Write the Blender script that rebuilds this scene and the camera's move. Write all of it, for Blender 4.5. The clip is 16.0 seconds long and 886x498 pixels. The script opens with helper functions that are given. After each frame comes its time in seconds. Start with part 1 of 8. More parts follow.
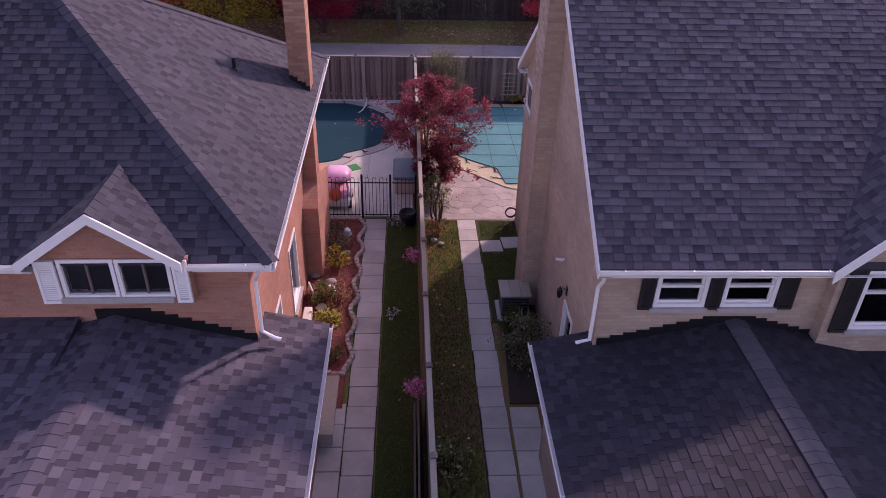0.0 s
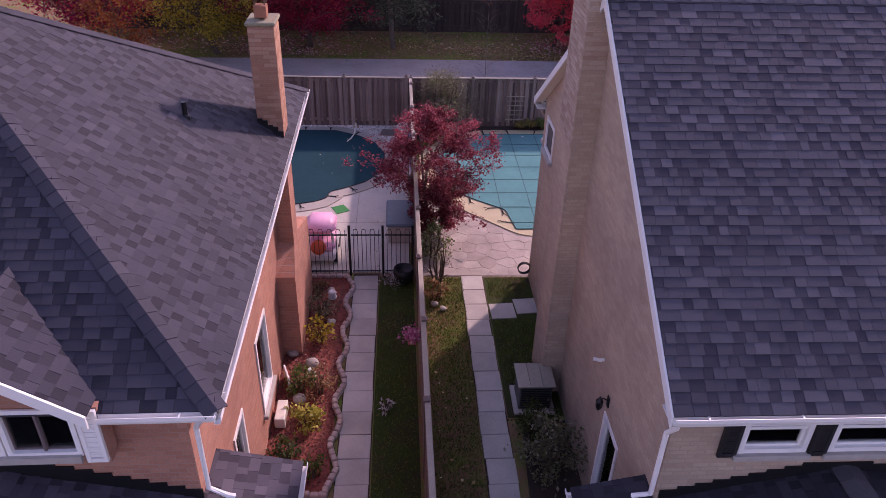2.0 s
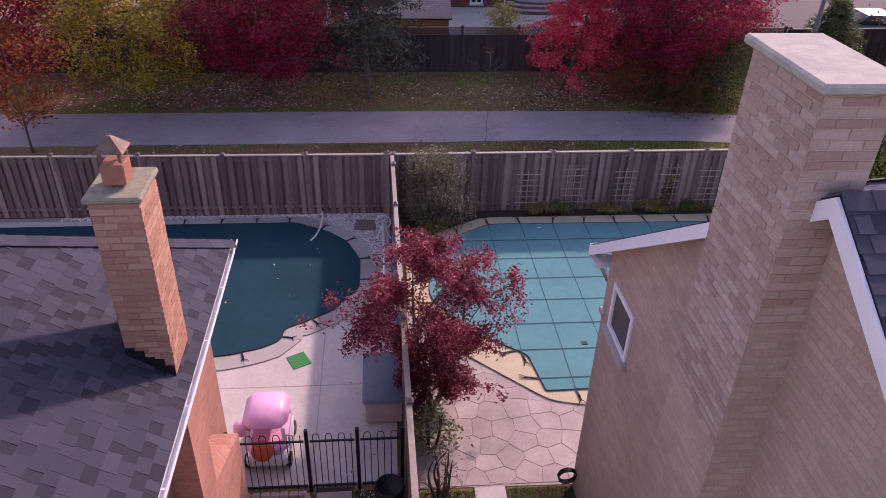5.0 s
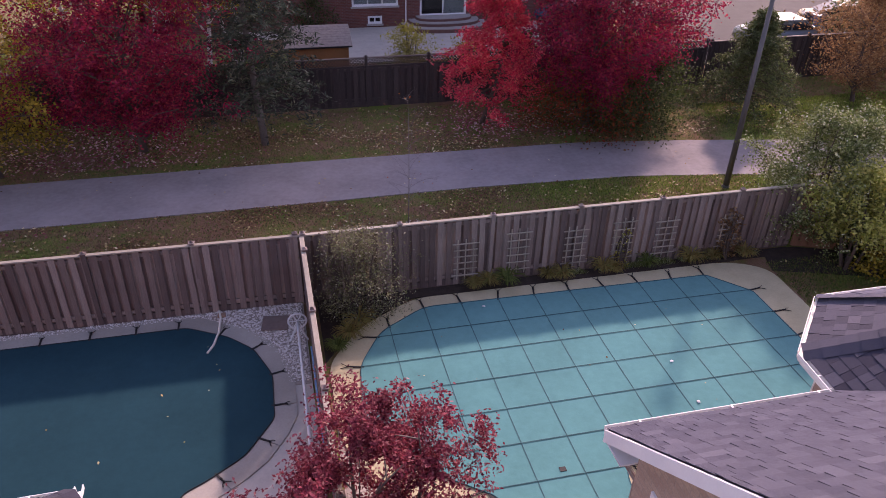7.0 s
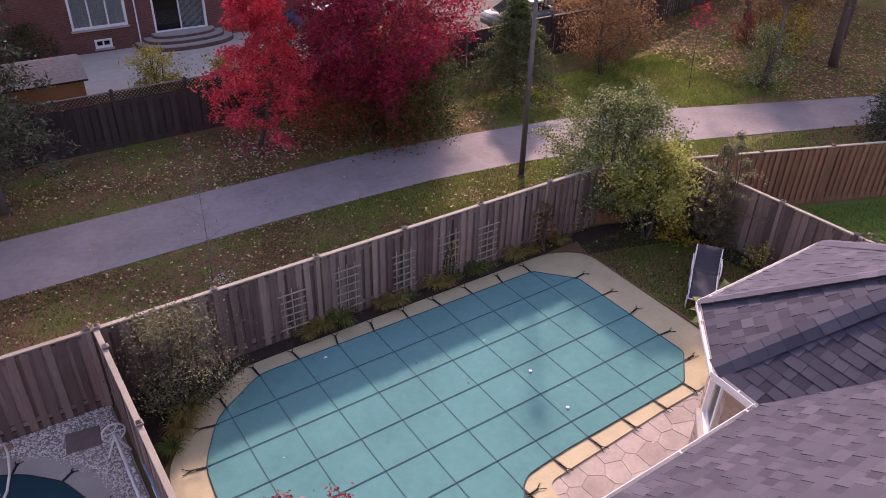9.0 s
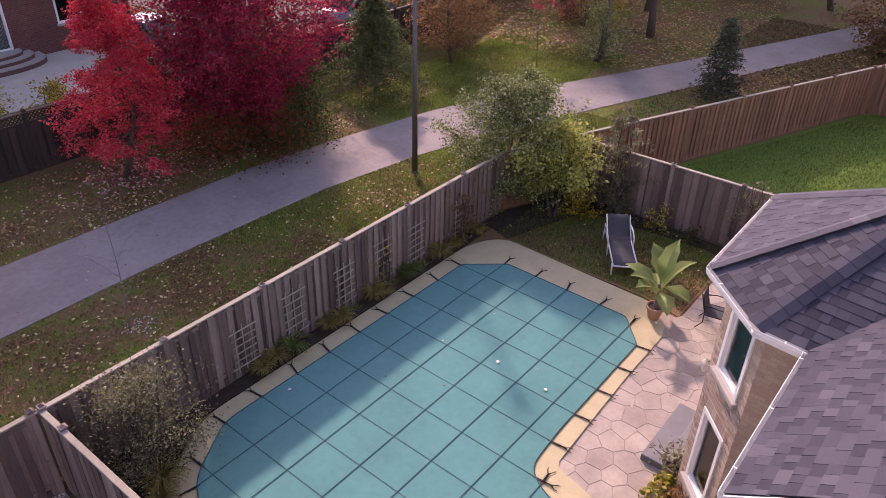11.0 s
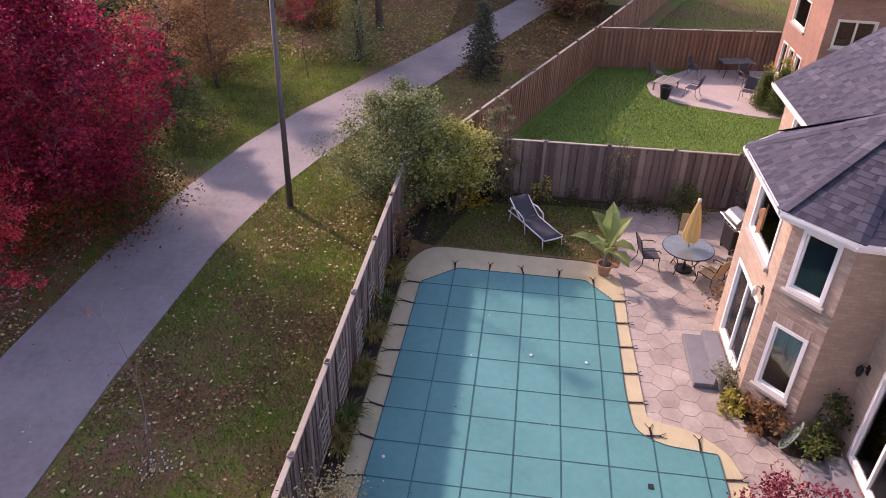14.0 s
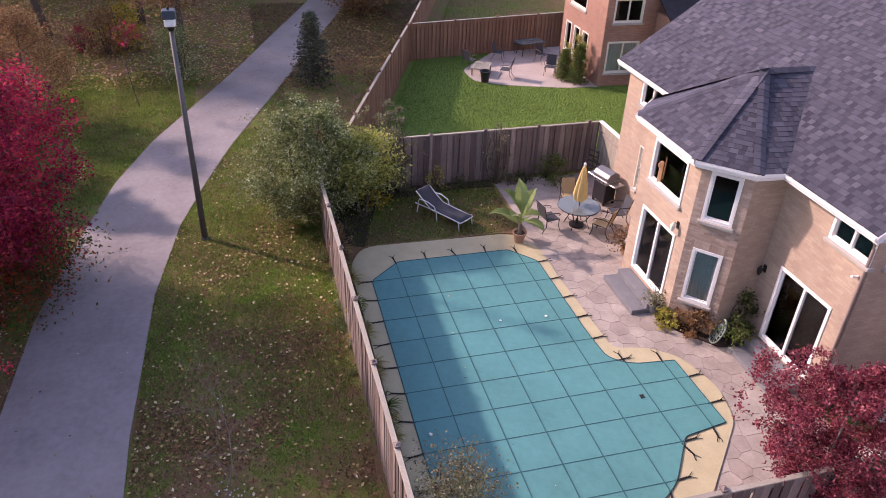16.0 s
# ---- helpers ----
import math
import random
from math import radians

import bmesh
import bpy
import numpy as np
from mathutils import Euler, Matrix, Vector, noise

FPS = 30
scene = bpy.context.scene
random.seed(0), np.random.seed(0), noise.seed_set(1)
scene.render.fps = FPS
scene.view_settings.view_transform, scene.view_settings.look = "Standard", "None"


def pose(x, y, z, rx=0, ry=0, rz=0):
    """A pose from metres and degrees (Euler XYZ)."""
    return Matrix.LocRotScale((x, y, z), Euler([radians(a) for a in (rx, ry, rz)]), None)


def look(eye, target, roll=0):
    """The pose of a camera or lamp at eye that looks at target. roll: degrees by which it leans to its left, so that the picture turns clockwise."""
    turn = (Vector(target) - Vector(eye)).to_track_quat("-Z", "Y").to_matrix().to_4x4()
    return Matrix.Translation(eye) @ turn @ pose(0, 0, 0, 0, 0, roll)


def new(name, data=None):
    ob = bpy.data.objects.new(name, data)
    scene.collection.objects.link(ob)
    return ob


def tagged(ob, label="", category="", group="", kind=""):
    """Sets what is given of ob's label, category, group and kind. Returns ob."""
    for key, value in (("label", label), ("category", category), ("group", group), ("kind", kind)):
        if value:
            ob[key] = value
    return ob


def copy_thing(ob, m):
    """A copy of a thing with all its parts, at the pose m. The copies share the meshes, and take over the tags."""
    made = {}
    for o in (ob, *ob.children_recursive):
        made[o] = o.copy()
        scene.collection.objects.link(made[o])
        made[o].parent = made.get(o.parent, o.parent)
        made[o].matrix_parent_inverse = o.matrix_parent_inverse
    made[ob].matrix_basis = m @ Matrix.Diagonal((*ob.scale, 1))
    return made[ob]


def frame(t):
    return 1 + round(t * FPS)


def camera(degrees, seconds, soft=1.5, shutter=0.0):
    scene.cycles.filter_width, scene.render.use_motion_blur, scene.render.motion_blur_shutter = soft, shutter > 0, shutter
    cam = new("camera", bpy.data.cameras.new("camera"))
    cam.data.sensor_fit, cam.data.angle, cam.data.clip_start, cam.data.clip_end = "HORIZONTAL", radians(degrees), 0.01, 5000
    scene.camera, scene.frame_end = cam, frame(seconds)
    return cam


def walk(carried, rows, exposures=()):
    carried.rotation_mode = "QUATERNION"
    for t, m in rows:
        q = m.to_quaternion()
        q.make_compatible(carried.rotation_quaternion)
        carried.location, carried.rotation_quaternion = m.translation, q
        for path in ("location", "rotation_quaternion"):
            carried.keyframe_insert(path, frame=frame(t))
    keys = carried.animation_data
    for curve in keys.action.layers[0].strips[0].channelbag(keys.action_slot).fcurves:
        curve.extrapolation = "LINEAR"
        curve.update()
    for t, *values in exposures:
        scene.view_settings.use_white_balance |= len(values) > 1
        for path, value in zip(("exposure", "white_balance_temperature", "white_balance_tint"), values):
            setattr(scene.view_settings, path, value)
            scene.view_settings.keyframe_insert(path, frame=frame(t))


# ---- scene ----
cam = camera(62.4, 16.0, soft=0.55)
METRES, EYE, TURN = 32.81, 11.15, -3.1
ROWS = [
    (0.0, 0.0, 0.0, 0.0, 0.89, -32.3, -1.41),
    (0.5, -0.0013, 0.0248, -0.0073, 0.83, -32.2, -1.45),
    (1.0, -0.0031, 0.0511, -0.0112, 0.74, -32.16, -1.51),
    (1.5, -0.0052, 0.079, -0.0114, 0.6, -32.23, -1.55),
    (2.0, -0.008, 0.1091, -0.0123, 0.34, -32.22, -1.53),
    (2.5, -0.0103, 0.1403, -0.0141, 0.04, -32.14, -1.56),
    (3.0, -0.012, 0.1738, -0.0157, -0.32, -32.14, -1.49),
    (3.5, -0.0137, 0.2101, -0.0179, -0.64, -32.12, -1.48),
    (4.0, -0.0157, 0.2486, -0.0207, -0.95, -32.07, -1.48),
    (6.5, -0.0247, 0.4195, -0.0223, -6.23, -31.86, -1.29),
    (7.0, -0.0262, 0.4455, -0.0219, -10.04, -31.85, -1.26),
    (7.5, -0.0277, 0.4662, -0.0197, -14.65, -31.99, -1.28),
    (8.0, -0.031, 0.4825, -0.0183, -19.95, -32.03, -1.29),
    (8.5, -0.0375, 0.4961, -0.0182, -25.68, -32.06, -1.25),
    (9.0, -0.0466, 0.5078, -0.0187, -31.09, -32.04, -1.25),
    (9.5, -0.0586, 0.5195, -0.0195, -35.88, -32.03, -1.28),
    (10.0, -0.0727, 0.5324, -0.0193, -40.08, -32.1, -1.28),
    (12.5, -0.1649, 0.6592, -0.0164, -60.79, -32.24, -1.53),
    (13.0, -0.1827, 0.6984, -0.012, -66.28, -32.22, -1.66),
    (13.5, -0.1948, 0.74, -0.0087, -72.68, -32.11, -1.5),
    (14.0, -0.2045, 0.7829, -0.0052, -79.6, -32.1, -1.6),
    (14.5, -0.2178, 0.8234, -0.0009, -86.48, -32.02, -1.75),
    (15.0, -0.2304, 0.8618, 0.0045, -92.52, -32.01, -1.83),
    (15.5, -0.2411, 0.8987, 0.0112, -97.52, -32.02, -1.86),
    (16.0, -0.2487, 0.9349, 0.0203, -101.65, -32.12, -1.92),
]
EXPOSURES = [(0.0, 0.95, 7050, 59.0), (4.2, 1.14, 6950, 57.0), (6.5, 1.3, 7350, 50.0), (8.5, 1.38, 7650, 48.0), (10.0, 1.46, 7900, 47.0), (13.5, 1.44, 7650, 45.0), (16.0, 1.42, 7250, 40.0)]
walk(cam, [(t, pose(0, 0, EYE, 0, 0, TURN) @ pose(METRES * x, METRES * y, METRES * z, 90 + pitch, roll, yaw)) for t, x, y, z, yaw, pitch, roll in ROWS], EXPOSURES)

# ---- light: low autumn sun behind the gardens, clear sky ----
SUN_DIR = Vector((0.611, 0.792, 0.61)).normalized()
SUN_ELEV = math.asin(SUN_DIR.z)
world = bpy.data.worlds.new("sky")
scene.world = world
world.use_nodes = True
wn = world.node_tree.nodes
sky = wn.new("ShaderNodeTexSky")
sky.sky_type, sky.sun_disc = "NISHITA", False
sky.sun_elevation, sky.sun_rotation = SUN_ELEV, math.atan2(SUN_DIR.x, SUN_DIR.y)
world.node_tree.links.new(sky.outputs["Color"], wn["Background"].inputs["Color"])
wn["Background"].inputs["Strength"].default_value = 0.14
sun_data = bpy.data.lights.new("sun", "SUN")
sun_data.energy, sun_data.angle, sun_data.color = 1.85, radians(2.4), (1.0, 0.93, 0.84)
sun = new("sun", sun_data)
sun.matrix_basis = look(SUN_DIR * 60, (0, 0, 0))

# ---- building helpers ----
def chain(ob):
    """The pose in the world of an object, by its parents."""
    m = ob.matrix_parent_inverse @ ob.matrix_basis
    return chain(ob.parent) @ m if ob.parent else ob.matrix_basis.copy()


def thing(name, at, label="", category="", group="", kind="", turn=0.0):
    """An empty at the base of a thing."""
    ob = new(name)
    ob.empty_display_size = 0.2
    ob.matrix_basis = pose(at[0], at[1], at[2], 0, 0, turn)
    return tagged(ob, label, category, group, kind)


def put(name, data, parent=None, label="", kind="", at_world=False):
    ob = new(name, data)
    if parent is not None:
        ob.parent = parent
        if at_world:
            ob.matrix_parent_inverse = chain(parent).inverted()
    return tagged(ob, label, "", "", kind)


def part(name, bm, mat, parent=None, label="", world_coords=False, smooth=False, kind=""):
    me = bpy.data.meshes.new(name)
    bm.to_mesh(me)
    bm.free()
    me.materials.append(mat)
    if smooth:
        me.shade_smooth()
    return put(name, me, parent, label, kind, world_coords)


def raw(name, verts, faces, mat, parent=None, label="", world_coords=False, smooth=False, kind=""):
    me = bpy.data.meshes.new(name)
    me.from_pydata([tuple(v) for v in verts], [], faces)
    me.update()
    me.materials.append(mat)
    if smooth:
        me.shade_smooth()
    return put(name, me, parent, label, kind, world_coords)


def quads(name, v, mat, parent=None, label="", world_coords=False, kind="", corners=4):
    """A mesh of loose faces: v is an array of n x corners points."""
    v = np.asarray(v, dtype=np.float32).reshape(-1, 3)
    n = len(v) // corners
    me = bpy.data.meshes.new(name)
    me.vertices.add(len(v))
    me.vertices.foreach_set("co", v.ravel())
    me.loops.add(len(v))
    me.loops.foreach_set("vertex_index", np.arange(len(v), dtype=np.int32))
    me.polygons.add(n)
    me.polygons.foreach_set("loop_start", np.arange(0, len(v), corners, dtype=np.int32))
    me.update(calc_edges=True)
    me.materials.append(mat)
    return put(name, me, parent, label, kind, world_coords)


def box(bm, x0, x1, y0, y1, z0, z1, bevel=0.0, m=None):
    r = bmesh.ops.create_cube(bm, size=1.0)
    vs = r["verts"]
    bmesh.ops.scale(bm, vec=(x1 - x0, y1 - y0, z1 - z0), verts=vs)
    bmesh.ops.translate(bm, vec=((x0 + x1) / 2, (y0 + y1) / 2, (z0 + z1) / 2), verts=vs)
    if bevel:
        es = list({e for v in vs for e in v.link_edges})
        r = bmesh.ops.bevel(bm, geom=es, offset=bevel, segments=1, affect="EDGES", profile=0.5)
        vs = list({v for f in r["faces"] for v in f.verts} | {v for v in vs if v.is_valid})
    if m is not None:
        bmesh.ops.transform(bm, matrix=m, verts=vs)
    return vs


def boxed(x0, x1, y0, y1, z0, z1, bevel=0.0):
    bm = bmesh.new()
    box(bm, x0, x1, y0, y1, z0, z1, bevel)
    return bm


def cyl(bm, r0, r1, z0, z1, sides=12, m=None, caps=True):
    r = bmesh.ops.create_cone(bm, cap_ends=caps, segments=sides, radius1=r0, radius2=r1, depth=z1 - z0)
    bmesh.ops.translate(bm, vec=(0, 0, (z0 + z1) / 2), verts=r["verts"])
    if m is not None:
        bmesh.ops.transform(bm, matrix=m, verts=r["verts"])
    return r["verts"]


def lathe(bm, rows, sides=16, m=None):
    """A turned solid from rows of (radius, height)."""
    rings = []
    for rad, z in rows:
        rings.append([bm.verts.new((rad * math.cos(2 * math.pi * k / sides), rad * math.sin(2 * math.pi * k / sides), z)) for k in range(sides)])
    for a, b in zip(rings, rings[1:]):
        for k in range(sides):
            bm.faces.new((a[k], a[(k + 1) % sides], b[(k + 1) % sides], b[k]))
    bm.faces.new(rings[0][::-1])
    bm.faces.new(rings[-1])
    if m is not None:
        bmesh.ops.transform(bm, matrix=m, verts=[v for ring in rings for v in ring])


def tube(bm, pts, radii, sides=6, flat=1.0):
    """A tapered tube along points."""
    rings = []
    pts = [Vector(p) for p in pts]
    up = Vector((0.13, 0.21, 0.97))
    for i, p in enumerate(pts):
        d = (pts[min(i + 1, len(pts) - 1)] - pts[max(i - 1, 0)]).normalized()
        a = d.cross(up)
        if a.length < 0.05:
            a = d.cross(Vector((1, 0, 0)))
        a.normalize()
        b = d.cross(a)
        r = radii[i] if hasattr(radii, "__len__") else radii
        rings.append([bm.verts.new(p + a * (r * math.cos(2 * math.pi * k / sides)) + b * (r * flat * math.sin(2 * math.pi * k / sides))) for k in range(sides)])
    for a, b in zip(rings, rings[1:]):
        for k in range(sides):
            bm.faces.new((a[k], a[(k + 1) % sides], b[(k + 1) % sides], b[k]))
    bm.faces.new(rings[0][::-1])
    bm.faces.new(rings[-1])


def prism(bm, outline, z0, z1):
    """An upright prism over an outline, counter-clockwise from above."""
    lo = [bm.verts.new((x, y, z0)) for x, y in outline]
    hi = [bm.verts.new((x, y, z1)) for x, y in outline]
    n = len(outline)
    for k in range(n):
        bm.faces.new((lo[k], lo[(k + 1) % n], hi[(k + 1) % n], hi[k]))
    bm.faces.new(hi)
    bm.faces.new(lo[::-1])


def rounded(points, r, steps=5):
    """An outline with its corners rounded by r (or a radius for each)."""
    out = []
    n = len(points)
    for i in range(n):
        p, a, b = Vector(points[i]), Vector(points[i - 1]), Vector(points[(i + 1) % n])
        rr = r[i] if hasattr(r, "__len__") else r
        ua, ub = (a - p), (b - p)
        k = min(rr, ua.length * 0.45, ub.length * 0.45)
        s, e = p + ua.normalized() * k, p + ub.normalized() * k
        for j in range(steps + 1):
            t = j / steps
            q = s * (1 - t) ** 2 + p * 2 * t * (1 - t) + e * t * t
            out.append((q.x, q.y))
    return out


def inside(x, y, poly):
    c = False
    for i in range(len(poly)):
        (x0, y0), (x1, y1) = poly[i - 1], poly[i]
        if (y0 > y) != (y1 > y) and x < (x1 - x0) * (y - y0) / (y1 - y0) + x0:
            c = not c
    return c


# ---- materials ----
def shader(name, rough=0.8, metallic=0.0, spec=0.4):
    mat = bpy.data.materials.new(name)
    mat.use_nodes = True
    b = mat.node_tree.nodes["Principled BSDF"]
    b.inputs["Roughness"].default_value, b.inputs["Metallic"].default_value = rough, metallic
    b.inputs["Specular IOR Level"].default_value = spec
    return mat, b


def node(mat, kind, **values):
    n = mat.node_tree.nodes.new("ShaderNode" + kind)
    for key, value in values.items():
        n.inputs[key.replace("_", " ")].default_value = value
    return n


def join(mat, a, b):
    mat.node_tree.links.new(a, b)


def coords(mat, scale=(1, 1, 1), which="Object"):
    tc, mp = node(mat, "TexCoord"), node(mat, "Mapping")
    mp.inputs["Scale"].default_value = scale
    join(mat, tc.outputs[which], mp.inputs["Vector"])
    return mp.outputs["Vector"]


def ramp(mat, source, stops):
    r = node(mat, "ValToRGB")
    e = r.color_ramp.elements
    while len(e) > 1:
        e.remove(e[-1])
    e[0].position, e[0].color = stops[0][0], (*stops[0][1], 1)
    for p, c in stops[1:]:
        s = e.new(p)
        s.color = (*c, 1)
    join(mat, source, r.inputs["Fac"])
    return r.outputs["Color"]


def fog(mat, vec, scale, detail=4.0, rough=0.6, distort=0.0):
    n = node(mat, "TexNoise", Scale=scale, Detail=detail, Roughness=rough, Distortion=distort)
    if vec is not None:
        join(mat, vec, n.inputs["Vector"])
    return n.outputs["Fac"]


def blend(mat, a, b, fac, mode="MIX"):
    """a and b are colours or outputs; fac a number or an output."""
    m = mat.node_tree.nodes.new("ShaderNodeMix")
    m.data_type, m.blend_type = "RGBA", mode
    for sock, v in ((m.inputs[6], a), (m.inputs[7], b), (m.inputs[0], fac)):
        if isinstance(v, bpy.types.NodeSocket):
            join(mat, v, sock)
        elif isinstance(v, tuple):
            sock.default_value = (*v, 1)
        else:
            sock.default_value = v
    return m.outputs[2]


def maths(mat, op, a, b=0.0):
    m = mat.node_tree.nodes.new("ShaderNodeMath")
    m.operation = op
    for sock, v in ((m.inputs[0], a), (m.inputs[1], b)):
        if isinstance(v, bpy.types.NodeSocket):
            join(mat, v, sock)
        else:
            sock.default_value = v
    return m.outputs[0]


def relief(mat, b, height, strength=0.4, distance=0.01):
    n = node(mat, "Bump", Strength=strength, Distance=distance)
    join(mat, height, n.inputs["Height"])
    join(mat, n.outputs["Normal"], b.inputs["Normal"])


def chance(mat):
    """A number of its own for every piece, whether an object or an island of a mesh."""
    return maths(mat, "FRACT", maths(mat, "ADD", node(mat, "ObjectInfo").outputs["Random"], node(mat, "NewGeometry").outputs["Random Per Island"]))


def plain(name, colour, rough=0.6, metallic=0.0, vary=0.25, scale=6.0, bump=0.15, spec=0.4):
    """A simple surface with stains at two scales and a fine relief."""
    mat, b = shader(name, rough, metallic, spec)
    vec = coords(mat)
    f = maths(mat, "ADD", maths(mat, "MULTIPLY", fog(mat, vec, scale), 0.6), maths(mat, "MULTIPLY", fog(mat, vec, scale * 9), 0.4))
    lo, hi = tuple(c * (1 - vary) for c in colour), tuple(min(1, c * (1 + vary)) for c in colour)
    join(mat, ramp(mat, f, [(0.3, lo), (0.7, hi)]), b.inputs["Base Color"])
    if bump:
        relief(mat, b, fog(mat, vec, scale * 20), bump, 0.004)
    return mat


def pieces(name, stops, rough=0.85, grain=(1, 1, 1), grain_scale=30.0, grain_depth=0.3, bump=0.3, stain=0.35, stain_scale=0.9):
    """A surface whose pieces differ: stops colour them by chance, with grain and larger stains."""
    mat, b = shader(name, rough)
    base = ramp(mat, chance(mat), stops)
    vec = coords(mat, grain)
    g = fog(mat, vec, grain_scale, 5)
    c = blend(mat, base, ramp(mat, g, [(0.25, (0.35, 0.35, 0.35)), (0.75, (1.0, 1.0, 1.0))]), grain_depth, "MULTIPLY")
    geo = node(mat, "NewGeometry").outputs["Position"]
    s = fog(mat, geo, stain_scale, 3)
    c = blend(mat, c, ramp(mat, s, [(0.35, (0.55, 0.55, 0.55)), (0.65, (1.0, 1.0, 1.0))]), stain, "MULTIPLY")
    join(mat, c, b.inputs["Base Color"])
    relief(mat, b, g, bump, 0.005)
    return mat


def brickwork(name, tones, mortar):
    mat, b = shader(name, 0.9)
    geo = node(mat, "NewGeometry").outputs["Position"]
    sep, com = node(mat, "SeparateXYZ"), node(mat, "CombineXYZ")
    join(mat, geo, sep.inputs[0])
    join(mat, maths(mat, "ADD", sep.outputs[0], sep.outputs[1]), com.inputs[0])
    join(mat, sep.outputs[2], com.inputs[1])
    br = node(mat, "TexBrick", Scale=1.0, Mortar_Size=0.008, Mortar_Smooth=0.3, Bias=-0.1, Brick_Width=0.225, Row_Height=0.077)
    join(mat, com.outputs[0], br.inputs["Vector"])
    br.inputs["Color1"].default_value, br.inputs["Color2"].default_value, br.inputs["Mortar"].default_value = (*tones[0], 1), (*tones[1], 1), (*mortar, 1)
    n1, n2 = fog(mat, geo, 0.7, 4), fog(mat, geo, 45, 4)
    c = blend(mat, br.outputs["Color"], ramp(mat, n1, [(0.3, (0.72, 0.7, 0.7)), (0.7, (1.08, 1.05, 1.0))]), 0.8, "MULTIPLY")
    c = blend(mat, c, ramp(mat, n2, [(0.3, (0.62, 0.6, 0.6)), (0.7, (1.1, 1.1, 1.1))]), 0.5, "MULTIPLY")
    join(mat, c, b.inputs["Base Color"])
    h = maths(mat, "ADD", maths(mat, "MULTIPLY", br.outputs["Fac"], -1.0), maths(mat, "MULTIPLY", n2, 0.5))
    relief(mat, b, h, 0.6, 0.008)
    return mat


def leafage(name, stops, glow=0.5):
    mat, b = shader(name, 0.6, 0.0, 0.25)
    c = ramp(mat, chance(mat), stops)
    s = fog(mat, node(mat, "NewGeometry").outputs["Position"], 0.9, 3)
    c = blend(mat, c, ramp(mat, s, [(0.35, (0.6, 0.6, 0.6)), (0.65, (1.1, 1.1, 1.1))]), 0.7, "MULTIPLY")
    join(mat, c, b.inputs["Base Color"])
    tr, mx = node(mat, "BsdfTranslucent"), node(mat, "MixShader", Fac=glow)
    join(mat, c, tr.inputs["Color"])
    join(mat, b.outputs[0], mx.inputs[1])
    join(mat, tr.outputs[0], mx.inputs[2])
    join(mat, mx.outputs[0], mat.node_tree.nodes["Material Output"].inputs["Surface"])
    return mat


def lawn(name, greens, browns, dry):
    """Turf: blades, thin patches and soil."""
    mat, b = shader(name, 0.95, 0.0, 0.15)
    p = node(mat, "NewGeometry").outputs["Position"]
    shift = node(mat, "VectorMath")
    shift.inputs[1].default_value = (17.0, 5.0, 0.0)
    join(mat, p, shift.inputs[0])
    big, mid, fine = fog(mat, shift.outputs[0], 0.35, 4), fog(mat, p, 2.6, 5), fog(mat, p, 42, 6, 0.75)
    g = ramp(mat, fine, [(0.3, greens[0]), (0.5, greens[1]), (0.72, greens[2])])
    br = ramp(mat, fine, [(0.3, browns[0]), (0.7, browns[1])])
    f = maths(mat, "ADD", maths(mat, "MULTIPLY", big, 0.55), maths(mat, "MULTIPLY", mid, 0.45))
    k = ramp(mat, f, [(dry - 0.09, (0, 0, 0)), (dry + 0.09, (1, 1, 1))])
    c = blend(mat, br, g, k)
    join(mat, c, b.inputs["Base Color"])
    relief(mat, b, maths(mat, "ADD", fine, maths(mat, "MULTIPLY", mid, 1.5)), 0.9, 0.03)
    return mat


GRASS = lawn("grass", [(0.05, 0.092, 0.013), (0.115, 0.195, 0.028), (0.21, 0.31, 0.055)], [(0.15, 0.078, 0.046), (0.32, 0.19, 0.115)], 0.53)
TURF = lawn("mown turf", [(0.06, 0.11, 0.02), (0.13, 0.225, 0.04), (0.22, 0.32, 0.07)], [(0.05, 0.045, 0.02), (0.11, 0.10, 0.045)], 0.34)
# darker copy of the grass, fence and house shade put into its colour
SHADE_TURF = lawn("shade-darkened turf", [(0.018, 0.032, 0.008), (0.04, 0.065, 0.014), (0.075, 0.11, 0.026)], [(0.035, 0.024, 0.016), (0.08, 0.055, 0.036)], 0.45)
SOIL = plain("soil", (0.045, 0.03, 0.022), 0.95, 0, 0.5, 5, 0.8)
MULCH = plain("red mulch", (0.24, 0.06, 0.045), 0.95, 0, 0.6, 14, 0.9)
ASPHALT = plain("worn asphalt", (0.265, 0.233, 0.228), 0.9, 0, 0.22, 0.7, 0.5)
CONCRETE = pieces("concrete slab", [(0, (0.47, 0.435, 0.385)), (1, (0.57, 0.53, 0.475))], 0.85, (1, 1, 1), 25, 0.25, 0.25, 0.5)
DECK = plain("pool deck concrete", (0.47, 0.435, 0.375), 0.85, 0, 0.15, 1.6, 0.25)
COPING = plain("buff coping", (0.46, 0.40, 0.245), 0.8, 0, 0.14, 2.2, 0.2)
COPING_GREY = pieces("grey coping", [(0, (0.36, 0.33, 0.28)), (1, (0.45, 0.42, 0.36))], 0.85, (1, 1, 1), 25, 0.25, 0.25, 0.4)
FLAG = pieces("stamped flagstone", [(0, (0.375, 0.31, 0.27)), (0.5, (0.425, 0.36, 0.31)), (1, (0.465, 0.40, 0.345))], 0.75, (1, 1, 1), 14, 0.3, 0.3, 0.55, 1.6)
JOINT = plain("joint", (0.36, 0.29, 0.25), 0.95, 0, 0.3, 8, 0.3)
